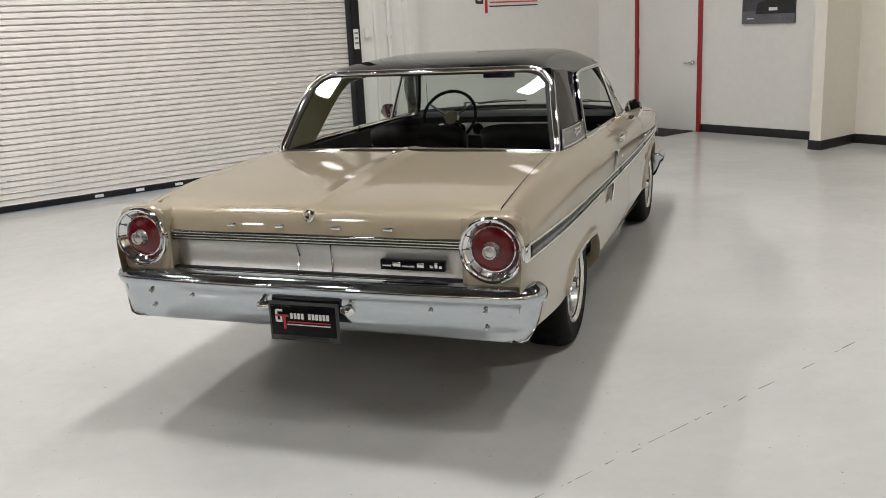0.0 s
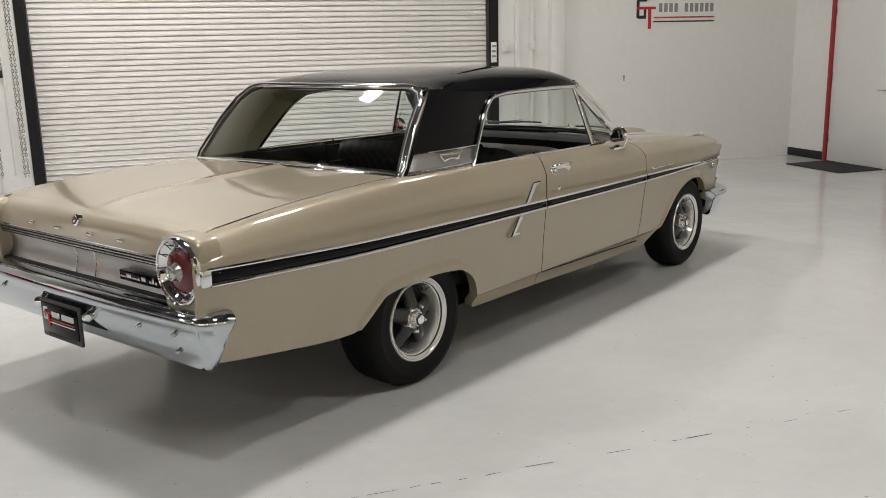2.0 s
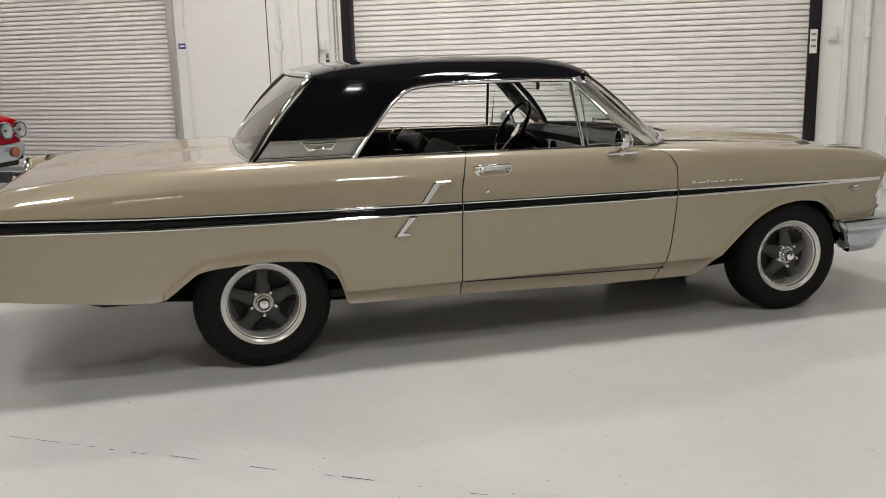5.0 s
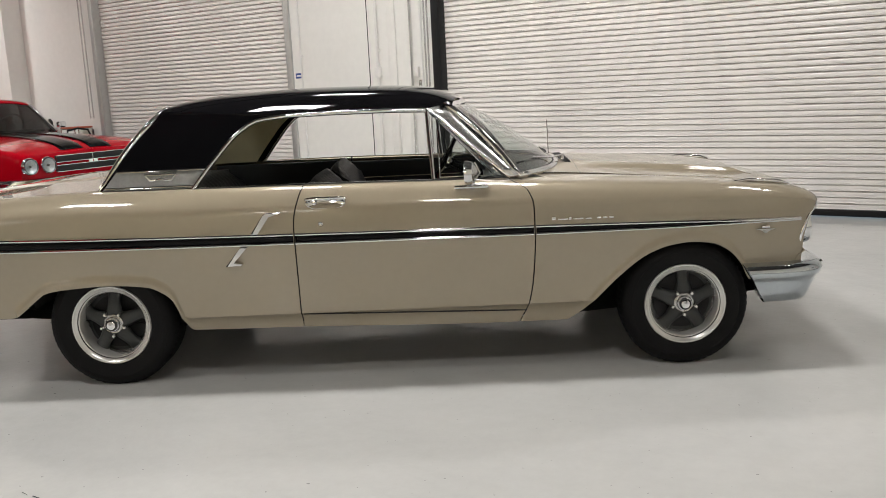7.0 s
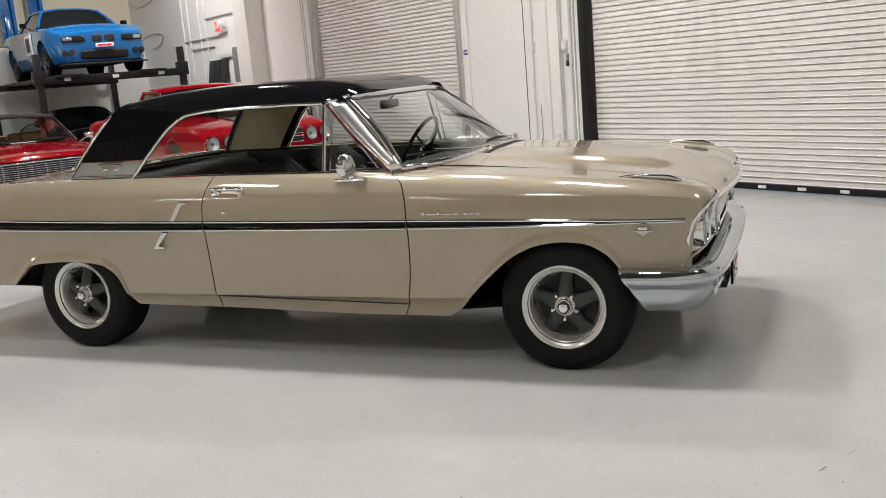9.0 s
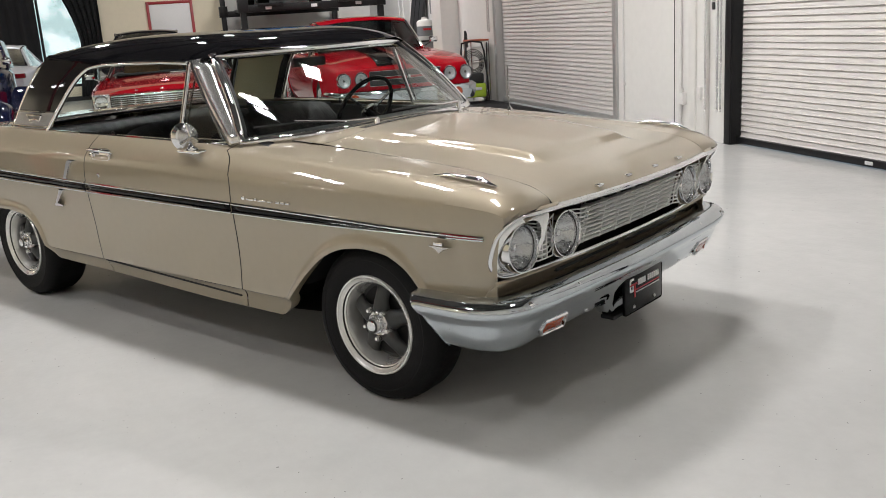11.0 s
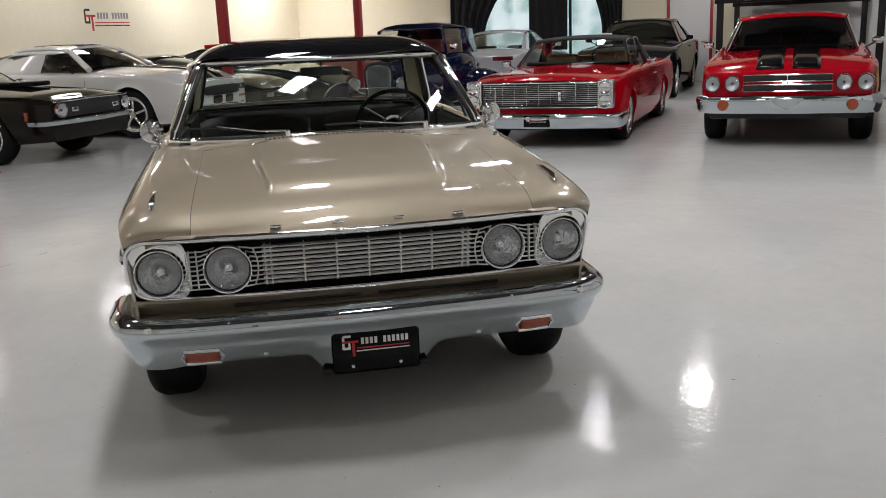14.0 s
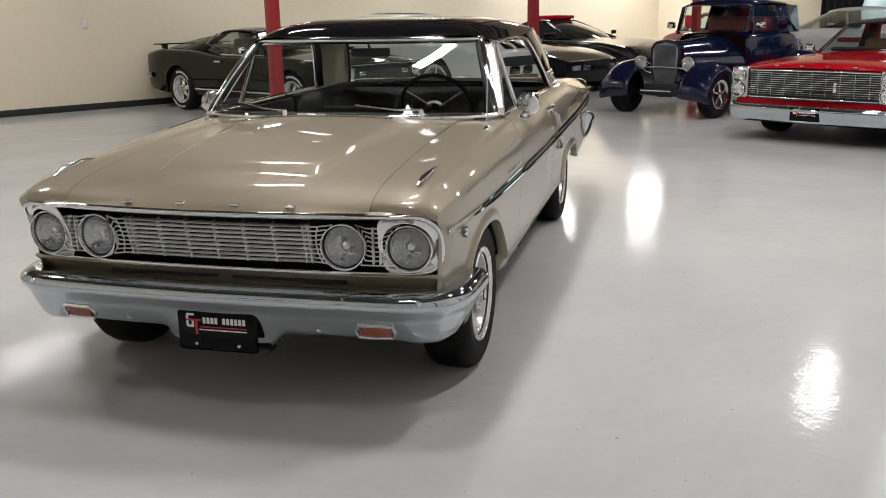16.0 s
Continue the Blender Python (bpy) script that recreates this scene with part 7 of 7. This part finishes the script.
for s in (-1, 1):
    box("side_marker", 0.55, 0.65, *sorted((s * 0.85, s * 0.915)), 0.52, 0.55, AMBER, gv, "amber side marker", bev=0.005)
    prism("headlight", [(0.55, 0.7), (0.8, 0.62), (0.78, 0.68), (0.6, 0.74)], s * 0.68 - 0.09, s * 0.68 + 0.09, DGLASS, gv, "swept headlight", axis=1)
box("red_roof_scoop", -1.85, -1.35, -0.3, 0.3, 1.215, 1.29, RED, gv, "red roof cover", bev=0.03)

# maroon rounded coupe far back
mq = gcar("rounded_coupe", "maroon fifties coupe with a rounded tail", ROW @ pose(-17.2, -6.8, 0, 0, 0, 72), MAROON, dict(
    wb=2.1, fo=0.9, ro=0.95, W=0.83, r=0.32, sill=0.22, seams=(-0.55, -1.45), tf=0.22, tr=0.3, bulge_f=0.1, bulge_r=0.1,
    top=[(-3.05, 0.5), (-2.7, 0.82), (-2.0, 0.95), (-0.6, 0.92), (0.3, 0.84), (0.75, 0.66), (0.9, 0.48)], mid=[(-3.05, 0.52), (-2.6, 0.92), (-2.0, 1.02), (-0.5, 0.98), (0.3, 0.86), (0.75, 0.66), (0.9, 0.5)],
    gh=dict(g=(-0.45, -0.85, -1.6, -2.45, 1.4, 0.66, 0.52), c=0.3, roof=MAROON, glass=GLASS, post=MAROON, rail=0.05, rail_mat=MAROON)))
for s in (-1, 1):
    round_lamp(mq, 0.62, s * 0.6, 0.68, 0.085, s * 0.1)

# black saloon behind the convertible
sd = gcar("saloon_car", "black modern four-door saloon", ROW @ pose(-14.5, -0.72, 0) @ SC, BLACKC, dict(
    wb=2.9, fo=0.85, ro=1.1, W=0.92, r=0.34, sill=0.2, rim=0.25, seams=(-0.8, -1.9, -2.7), handle=(-1.75, 0.88), handle_mat=BLACKC, tf=0.16, bulge_f=0.08,
    top=[(-4.0, 0.98), (-3.0, 1.0), (-0.8, 0.96), (0.3, 0.9), (0.85, 0.74)], mid=[(-4.0, 1.02), (-3.2, 1.08), (-0.8, 1.04), (0.2, 0.98), (0.7, 0.86), (0.85, 0.76)],
    gh=dict(g=(-0.7, -1.45, -2.6, -3.4, 1.44, 0.8, 0.58), c=0.2, glass=SMOKE, trim=BLACKP, post=BLACKC, mirror_mat=BLACKP, rail=0.03, rail_mat=BLACKC)))
for s in (-1, 1):
    prism("headlight", [(0.55, 0.72), (0.85, 0.66), (0.86, 0.72), (0.6, 0.8)], s * 0.73 - 0.12, s * 0.73 + 0.12, WHITELENS, sd, "swept headlight", axis=1)
    box("kidney_grille", 0.86, 0.95, s * 0.14 - 0.12, s * 0.14 + 0.12, 0.58, 0.74, STEELB, sd, bev=0.03)
box("windscreen_paper", -0.98, -0.9, -0.72, -0.5, 1.08, 1.2, PAPER, sd, "white paper sheet", bev=0, m=None)

# silver coupe seen from behind
sv = gcar("silver_coupe", "silver grey coupe with red tail lamps", ROW @ pose(-17.4, -3.75, 0, 0, 0, 180) @ SC, SILVERC, dict(
    wb=2.5, fo=0.9, ro=1.0, W=0.9, r=0.33, sill=0.22, rim=0.24, seams=(-0.8, -1.9), tr=0.2, bulge_r=0.1,
    top=[(-3.5, 0.86), (-3.0, 0.96), (-0.8, 0.9), (0.3, 0.82), (0.9, 0.66)], mid=[(-3.5, 0.9), (-3.0, 1.0), (-0.7, 0.97), (0.3, 0.86), (0.9, 0.68)],
    gh=dict(g=(-0.5, -1.2, -2.0, -3.0, 1.33, 0.74, 0.56), c=0.3, trim=BLACKP, post=SILVERC, mirror_mat=SILVERC, glass=GLASS)))
for s in (-1, 1):
    box("tail_lamp", -3.57, -3.4, *sorted((s * 0.36, s * 0.74)), 0.78, 0.86, REDLENS, sv, "red tail lamp", bev=0.015)

# navy hot-rod coupe
nv = thing("hot_rod", "navy blue thirties hot-rod coupe with open fenders", "car", pose(-8.1, -3.36, 0))
sheet("hood", [[(x, w * math.cos(a), zt - (zt - 0.62) * (1 - math.sin(a)) ** 1.0) for a in np.linspace(0, math.pi, 15)] for x, w, zt in ((0.06, 0.27, 1.02), (-0.3, 0.34, 1.05), (-0.8, 0.47, 1.09), (-1.1, 0.58, 1.11))], NAVY, nv, "navy hood", sharp=60)
P = []
for x, w, zt, rr in ((-1.1, 0.56, 1.12, 0.1), (-1.25, 0.62, 1.16, 0.1), (-1.8, 0.68, 1.16, 0.1), (-2.3, 0.68, 1.14, 0.1), (-2.8, 0.62, 1.02, 0.1), (-3.15, 0.5, 0.7, 0.1), (-3.25, 0.42, 0.5, 0.1)):
    P.append([(x, -w * 0.96, 0.42), (x, -w, 0.6), (x, -w, zt - 0.1), (x, -w * 0.94, zt - 0.03), (x, -w * 0.8, zt), (x, 0, zt + 0.02), (x, w * 0.8, zt), (x, w * 0.94, zt - 0.03), (x, w, zt - 0.1), (x, w, 0.6), (x, w * 0.96, 0.42)])
sheet("body", P, NAVY, nv, "navy coupe body", sharp=60)
sheet("roof", [[(x, v * w, z0 + h * (1 - abs(v) ** 3)) for v in np.linspace(-1, 1, 13)] for x, w, z0, h in ((-1.22, 0.54, 1.53, 0.03), (-1.3, 0.57, 1.56, 0.06), (-1.7, 0.6, 1.57, 0.07), (-2.2, 0.58, 1.55, 0.06), (-2.45, 0.55, 1.47, 0.05), (-2.6, 0.56, 1.3, 0.03), (-2.68, 0.57, 1.12, 0.03))], NAVY, nv, "navy roof", thick=0.02)
mesh("windscreen", [(-1.2, -0.53, 1.54), (-1.2, 0.53, 1.54), (-1.1, 0.57, 1.16), (-1.1, -0.57, 1.16)], [(0, 1, 2, 3)], GLASS, nv, "flat windscreen", smooth=False)
tube("screen_frame", [(-1.2, -0.53, 1.54), (-1.2, 0.53, 1.54), (-1.1, 0.57, 1.16), (-1.1, -0.57, 1.16)], 0.014, CHROME, nv, "bright screen frame", seg=6, closed=True)
for s in (-1, 1):
    for xa, xb in ((-1.22, -1.14), (-1.95, -2.6)):
        sheet("post", [[(xa - 0.02, s * 0.55, 1.55), (xa + 0.03, s * 0.63, 1.12)], [(xb, s * 0.56, 1.52), (xb + 0.02, s * 0.64, 1.12)]], NAVY, nv, thick=0.03)
    sheet("side_glass", [[(-1.25, s * 0.56, 1.53), (-1.17, s * 0.625, 1.14)], [(-1.95, s * 0.57, 1.53), (-1.95, s * 0.64, 1.14)]], GLASS, nv)
    # fenders: crowned sheets over the wheels
    P = []
    for a in np.linspace(math.radians(-12), math.radians(150), 18):
        R = 0.42
        P.append([(R * 1.05 * math.cos(a), s * (0.42 + 0.5 * q), 0.36 + R * math.sin(a) * (1 - 0.22 * (2 * q - 1) ** 4) - 0.07 * q ** 3) for q in np.linspace(0, 1, 8)])
    P += [[(x, s * (0.5 + 0.38 * q), z) for q in np.linspace(0, 1, 8)] for x, z in ((-0.55, 0.44), (-0.8, 0.33), (-1.2, 0.3), (-1.9, 0.3))]
    sheet("front_fender", P, NAVY, nv, "navy crowned front fender", thick=0.012, sharp=60)
    sheet("rear_fender", [[(-2.7 + 0.46 * math.cos(a), s * (0.55 + 0.38 * q), 0.37 + 0.46 * math.sin(a) - 0.06 * q ** 3) for q in np.linspace(0, 1, 8)] for a in np.linspace(-0.2, math.pi + 0.1, 18)], NAVY, nv, "navy crowned rear fender", thick=0.012, sharp=60)
    hl = lathe("headlight", [(0.0, -0.13), (0.05, -0.12), (0.085, -0.06), (0.098, 0.0), (0.1, 0.012), (0.09, 0.014)], CHROME, nv, "chrome headlight shell", (0.16, s * 0.4, 0.745), (1, 0, 0), 28)
    lathe("lens", [(0.09, 0.012), (0.06, 0.024), (0.0, 0.03)], WHITELENS, hl, "headlight lens", (0.16, s * 0.4, 0.745), (1, 0, 0), 24)
    tube("lamp_arm", [(0.1, s * 0.4, 0.67), (0.08, s * 0.36, 0.62), (0.05, s * 0.28, 0.6)], 0.015, CHROME, nv, seg=8)
    wheel(nv, 0.0, s * 0.84, 0.33, s, 0.33, 0.2, 0.2, "thin", CHROME, lip=CHROME)
    wheel(nv, -2.7, s * 0.9, 0.37, s, 0.37, 0.26, 0.21, "thin", CHROME, lip=CHROME)
    box("mirror", -1.2, -1.1, *sorted((s * 0.7, s * 0.82)), 1.2, 1.3, CHROME, nv, bev=0.03)
box("interior", -2.45, -1.75, -0.5, 0.5, 0.8, 1.36, mat("dark_red_leather", (0.16, 0.008, 0.01), 0.5, bump=0.2), nv, "dark red leather bench", bev=0.05)
sh = prism("grille_shell", [(-0.12, 0.26), (-0.2, 0.5), (-0.245, 0.8), (-0.245, 0.94), (-0.21, 1.02), (-0.13, 1.06), (0.0, 1.075), (0.13, 1.06), (0.21, 1.02), (0.245, 0.94), (0.245, 0.8), (0.2, 0.5), (0.12, 0.26)], 0.02, 0.13, NAVY, nv, "navy grille shell", axis=0)
gi = prism("grille", [(-0.1, 0.29), (-0.175, 0.52), (-0.21, 0.82), (-0.21, 0.93), (-0.17, 1.0), (0.0, 1.035), (0.17, 1.0), (0.21, 0.93), (0.21, 0.82), (0.175, 0.52), (0.1, 0.29)], 0.13, 0.138, GREYP, sh, "grey upright grille", axis=0)
for y in np.linspace(-0.17, 0.17, 22):
    box("grille_bar", 0.138, 0.146, y - 0.002, y + 0.002, 0.3 + 1.3 * max(0.0, abs(y) - 0.09), 1.0, DARKGREY, gi, bev=0)
tube("lamp_bar", [(0.16, -0.42, 0.68), (0.2, 0, 0.7), (0.16, 0.42, 0.68)], 0.012, CHROME, nv, seg=8)
tube("spreader_bar", [(0.34, -0.26, 0.37), (0.34, 0.26, 0.37)], 0.018, CHROME, nv, "chrome spreader bar", seg=8)
tube("front_axle", [(0.0, -0.7, 0.33), (0.08, -0.3, 0.27), (0.08, 0.3, 0.27), (0.0, 0.7, 0.33)], 0.025, STAIN, nv, seg=8)
box("chassis", -2.9, 0.2, -0.3, 0.3, 0.28, 0.45, BLACKM, nv, bev=0.02)
box("red_tag", -1.13, -1.125, -0.5, -0.38, 1.22, 1.4, LOGO_R, nv, "red tag in the screen", bev=0)

# loose grey cables that sag along the wall behind the lift
for pts in (((-19.6, 3.84), (-18.9, 3.62), (-18.0, 3.66), (-17.2, 3.95), (-16.6, 4.3)), ((-19.2, 2.75), (-18.7, 2.87), (-17.9, 2.92), (-17.3, 2.8), (-17.6, 2.62), (-18.25, 2.55))):
    cb = thing("wall_cable", "grey cable sagging along the white wall", "cable")
    tube("cable", [tuple(q) for q in polyline([(x, YA - 0.03, z) for x, z in pts], 16)], 0.014, CONDUIT, cb, seg=6)

# car lift with a blue race coupe on it and a black car below
lf = thing("car_lift", "black steel four-post car lift", "car lift")
LZ = 1.95
for px in (-13.5, -18.4):
    for py in (1.17, 3.92):
        po = box("post", px - 0.06, px + 0.06, py - 0.06, py + 0.06, 0.012, 2.35, STEELB, lf, "black lift post", bev=0.008)
        box("foot", px - 0.16, px + 0.16, py - 0.16, py + 0.16, 0.0, 0.014, STEELB, po, bev=0.003)
        box("carriage", px - 0.1, px + 0.1, py - 0.1, py + 0.1, LZ - 0.16, LZ + 0.1, STEELB, po, bev=0.01)
for px in (-13.5, -18.4):
    box("cross_beam", px - 0.07, px + 0.07, 1.23, 3.86, LZ - 0.16, LZ - 0.02, STEELB, lf, "black cross beam", bev=0.008)
for ya, yb in ((1.45, 1.95), (3.05, 3.55)):
    box("runway", -18.6, -13.35, ya, yb, LZ - 0.06, LZ, STEELB, lf, "steel runway", bev=0.006)
for yy in (1.6, 2.5, 3.4):
    box("beam_label", -13.43, -13.425, yy, yy + 0.12, LZ - 0.12, LZ - 0.06, LOGO_W, lf, "pale label", bev=0)
BWN = dict(xf=0.78, bulge=0.09, W=0.74, zl=0.22, zs=0.68)
bw = gcar("race_coupe", "bright blue race coupe raised on the lift", pose(-14.6, 2.5, LZ) @ Matrix.Diagonal((1.06, 1.06, 1.06, 1)), BLUE, dict(
    wb=2.73, fo=0.78, ro=0.98, W=0.9, r=0.315, sill=0.2, rim=0.24, seams=(-0.6, -1.75), tf=0.16, bulge_f=0.09, spoke=DARKGREY, lip=DARKGREY, waist=0.03,
    top=[(-3.7, 0.9), (-3.0, 0.96), (-0.7, 0.92), (0.3, 0.86), (0.78, 0.74)], mid=[(-3.7, 0.94), (-3.0, 1.02), (-0.7, 0.99), (0.3, 0.92), (0.78, 0.78)],
    gh=dict(g=(-0.55, -1.2, -2.2, -2.95, 1.36, 0.76, 0.56), c=0.3, trim=BLACKP, post=BLUE, mirror_mat=BLACKP, cant=0.12, post_r=0.032)))
for s in (-1, 1):
    nose_patch(bw, "headlight", s, 0.33, 0.73, 0.57, 0.675, DGLASS, "dark swept headlight", **BWN)
    nose_patch(bw, "headlight_lens", s, 0.55, 0.7, 0.588, 0.658, WHITELENS, "headlight lens", 0.016, **BWN)
    nose_patch(bw, "kidney_grille", s, 0.025, 0.2, 0.56, 0.69, BLACKM, "black grille half", **BWN)
    for q in (0.58, 0.7):
        lathe("duct", [(0.0, 0.01), (0.05, 0.01), (0.055, 0.0), (0.055, -0.04)], BLACKM, bw, "", (0.835 - 0.25 * (q - 0.58), s * q, 0.38), (1, s * 0.3, 0), 16)
    box("number_panel", -1.25, -0.75, *sorted((s * 0.89, s * 0.918)), 0.45, 0.85, LOGO_W, bw, "pale race panel with plain bars", bev=0.003)
    box("number_bar", -1.15, -0.85, *sorted((s * 0.9, s * 0.922)), 0.52, 0.78, LOGO_K, bw, bev=0)
nose_patch(bw, "lower_grille", 1, -0.43, 0.43, 0.25, 0.42, BLACKM, "black lower grille", **BWN)
box("front_plate", 0.88, 0.915, -0.16, 0.16, 0.46, 0.53, LOGO_W, bw, "white plate with plain bars", bev=0.004)
box("plate_bar", 0.914, 0.918, -0.12, 0.12, 0.48, 0.51, LOGO_R, bw, bev=0)
box("splitter", 0.5, 0.9, -0.76, 0.76, 0.165, 0.19, BLACKM, bw, bev=0.008)
gcar("stored_coupe", "black coupe stored under the lift", pose(-15.0, 2.5, 0), BLACKC, dict(
    wb=2.6, fo=0.9, ro=1.0, W=0.9, r=0.32, sill=0.2, tf=0.14, bulge_f=0.08, seams=(-0.8, -1.9),
    top=[(-3.6, 0.9), (-2.9, 0.95), (-0.8, 0.88), (0.3, 0.78), (0.9, 0.6)], mid=[(-3.6, 0.94), (-2.9, 1.0), (-0.7, 0.95), (0.3, 0.82), (0.9, 0.62)],
    gh=dict(g=(-0.5, -1.2, -2.0, -3.0, 1.3, 0.74, 0.54), trim=BLACKP, post=BLACKC, mirror_mat=BLACKP)))

# ---- loose things ----
mt = thing("floor_mat", "large black rubber mat in front of the roller door", "floor mat")
box("mat", -10.0, -6.38, 4.06, 4.93, 0.001, 0.013, MATRUB, mt, bev=0.004)

# pressure washer on the mat
pw = thing("pressure_washer", "lime and black electric pressure washer with a coiled hose", "pressure washer", pose(-9.75, 4.55, 0.013, 0, 0, -8))
box("motor_case", -0.2, 0.16, -0.17, 0.17, 0.1, 0.33, LIME, pw, "lime plastic case", bev=0.03, seg=3)
box("top_case", -0.2, 0.1, -0.15, 0.15, 0.33, 0.5, PLASTIC, pw, "black plastic case", bev=0.03, seg=3)
box("name_bar", 0.16, 0.166, -0.09, 0.09, 0.22, 0.27, LOGO_W, pw, bev=0.001)
for s in (-1, 1):
    tube("frame_tube", [(0.2, s * 0.2, 0.05), (0.12, s * 0.2, 0.45), (-0.05, s * 0.2, 0.85), (-0.1, s * 0.17, 1.0), (-0.1, 0.0, 1.03)], 0.016, STEELB, pw, "black frame tube", seg=8)
    tube("frame_tube", [(0.2, s * 0.2, 0.05), (-0.25, s * 0.2, 0.12)], 0.014, STEELB, pw, seg=8)
    wl = lathe("wheel", [(0.0, 0.02), (0.05, 0.022), (0.08, 0.018), (0.1, 0.012), (0.105, 0.0), (0.1, -0.03), (0.0, -0.035)], PLASTIC, pw, "small black wheel", (-0.2, s * 0.23, 0.105), (0, s, 0), 22)
for k in range(5):
    R = 0.1 + 0.022 * k
    tube("hose", [(0.05 - 0.02 * k, R * math.cos(a), 0.68 + R * 1.15 * math.sin(a)) for a in np.linspace(0, 2 * math.pi, 28, endpoint=False)], 0.007, BLACKM, pw, "coiled black hose", seg=6, closed=True)
tube("lance", [(-0.05, 0.22, 0.2), (-0.08, 0.25, 0.7), (-0.1, 0.26, 1.0)], 0.012, PLASTIC, pw, seg=6)

# shelf with small goods behind the washer
rk = thing("wire_rack", "low wire rack with an orange tray on top", "rack")
for x in (-10.35, -9.98):
    for y in (4.6, 4.92):
        tube("rack_post", [(x, y, 0.0), (x, y, 1.05)], 0.01, STAIN, rk, seg=6)
for z in (0.3, 0.7, 1.02):
    box("rack_shelf", -10.36, -9.97, 4.59, 4.93, z, z + 0.012, STAIN, rk, bev=0.003)
box("orange_tray", -10.36, -9.97, 4.59, 4.93, 1.033, 1.06, mat("orange_plastic", (0.4, 0.08, 0.03), 0.5), rk, "orange tray", bev=0.008)
for k in range(3):
    cx = thing("carton", "white carton on the wire rack", "carton")
    box("box", -10.33 + 0.01 * k, -10.02, 4.63, 4.88, (0.313, 0.5, 0.713)[k], (0.49, 0.66, 0.93)[k], PAPER, cx, bev=0.006)

# mop bucket
mb_ = thing("mop_bucket", "yellow plastic mop bucket with a wringer", "mop bucket", pose(-12.1, 4.42, 0))
sheet("tub", [[(rx * math.cos(a), ry * math.sin(a), z) for a in np.linspace(0, 2 * math.pi, 24, endpoint=False)] for rx, ry, z in ((0.001, 0.001, 0.1), (0.19, 0.15, 0.1), (0.25, 0.19, 0.52), (0.27, 0.21, 0.54), (0.24, 0.18, 0.53), (0.18, 0.14, 0.13))], YELLOW, mb_, "yellow tub", closed_v=True, sharp=50)
box("wringer", -0.12, 0.14, -0.17, 0.17, 0.5, 0.8, YELLOW, mb_, "yellow wringer", bev=0.02)
for z in (0.56, 0.62, 0.68, 0.74):
    box("wringer_slot", 0.138, 0.146, -0.13, 0.13, z, z + 0.02, BLACKM, mb_, bev=0)
tube("wringer_handle", [(0.0, 0.2, 0.7), (0.05, 0.24, 0.95), (0.1, 0.2, 1.12)], 0.014, LOGO_R, mb_, "red handle", seg=8)
for sx in (-0.16, 0.16):
    for sy in (-0.12, 0.12):
        lathe("caster", [(0.0, 0.015), (0.035, 0.015), (0.04, 0.0), (0.035, -0.015), (0.0, -0.015)], PLASTIC, mb_, "", (sx, sy, 0.04), (0, 1, 0), 14)
        box("caster_fork", sx - 0.012, sx + 0.012, sy - 0.022, sy + 0.022, 0.05, 0.11, STAIN, mb_, bev=0.002)

# bins and jugs against the wall past the mat
wb_ = thing("grey_cabinet", "grey metal drum cabinet against the wall", "cabinet")
box("body", -13.0, -12.45, 4.3, 4.95, 0.0, 1.02, GREYP, wb_, bev=0.015)
box("top", -13.02, -12.43, 4.28, 4.95, 1.02, 1.05, STEELB, wb_, bev=0.006)
jg = thing("cleaner_jug", "white plastic jug with a dark label on the cabinet", "jug", pose(-12.7, 4.6, 1.05))
lathe("jug", [(0.0, 0.0), (0.15, 0.0), (0.16, 0.02), (0.16, 0.34), (0.14, 0.38), (0.06, 0.4), (0.06, 0.44), (0.0, 0.445)], PAPER, jg, "", (0, 0, 0), (0, 0, 1), 24)
lathe("label_band", [(0.1625, 0.08), (0.1625, 0.27)], GREYP, jg, "dark label", (0, 0, 0), (0, 0, 1), 24)
box("label_bar", 0.155, 0.166, -0.08, 0.08, 0.19, 0.23, LOGO_R, jg, bev=0)
wbrd = thing("wedge_board", "black board leaning against the wall", "board")
prism("board", [(-11.25, 0.0), (-10.95, 0.0), (-11.02, 1.15), (-11.08, 1.2)], 4.86, 4.9, BLACKM, wbrd, "", axis=1)
wet = thing("caution_stand", "yellow and black floor stand by the wall", "floor stand")
prism("panel", [(-11.5, 0.0), (-11.2, 0.0), (-11.27, 0.3), (-11.43, 0.3)], 4.6, 4.63, YELLOW, wet, "", axis=1)
rmp = thing("ramp_boards", "tall black plastic ramps leaning on the wall", "ramps")
for k in range(3):
    prism("ramp", [(4.55 - 0.0, 0.0), (4.62, 0.0), (4.95, 2.05), (4.9, 2.05)], -14.45 + k * 0.32, -14.17 + k * 0.32, PLASTIC, rmp, "black ramp", axis=0)
td = thing("panel_board", "grey electrical cabinet on the wall", "electrical cabinet")
box("case", -12.95, -12.5, YA - 0.18, YA - 0.002, 1.55, 2.25, GREYP, td, bev=0.008)
# half-height partition by the far wall with two blue columns behind it
pt = wall("partition_wall", [(-19.05, -18.9, 1.25, 4.97, 0, 2.82)], WALLW, "white half-height partition wall behind the car lift")
box("partition_ledge", -19.09, -18.86, 1.22, 4.97, 2.82, 2.86, GREYP, pt, "grey ledge", bev=0.006)
for yy in (1.95, 2.6):
    bl = thing("blue_lift_post", "tall blue steel lift column behind the partition", "lift column", pose(-19.4, yy, 0), "blue lift columns")
    prism("column", [(-0.12, -0.17), (0.12, -0.17), (0.12, -0.1), (-0.04, -0.08), (-0.04, 0.08), (0.12, 0.1), (0.12, 0.17), (-0.12, 0.17)], 0.0, 4.4, BLUE, bl, axis=2)
    box("carriage", -0.03, 0.1, -0.075, 0.075, 2.6, 3.6, BLUE, bl, bev=0.01)
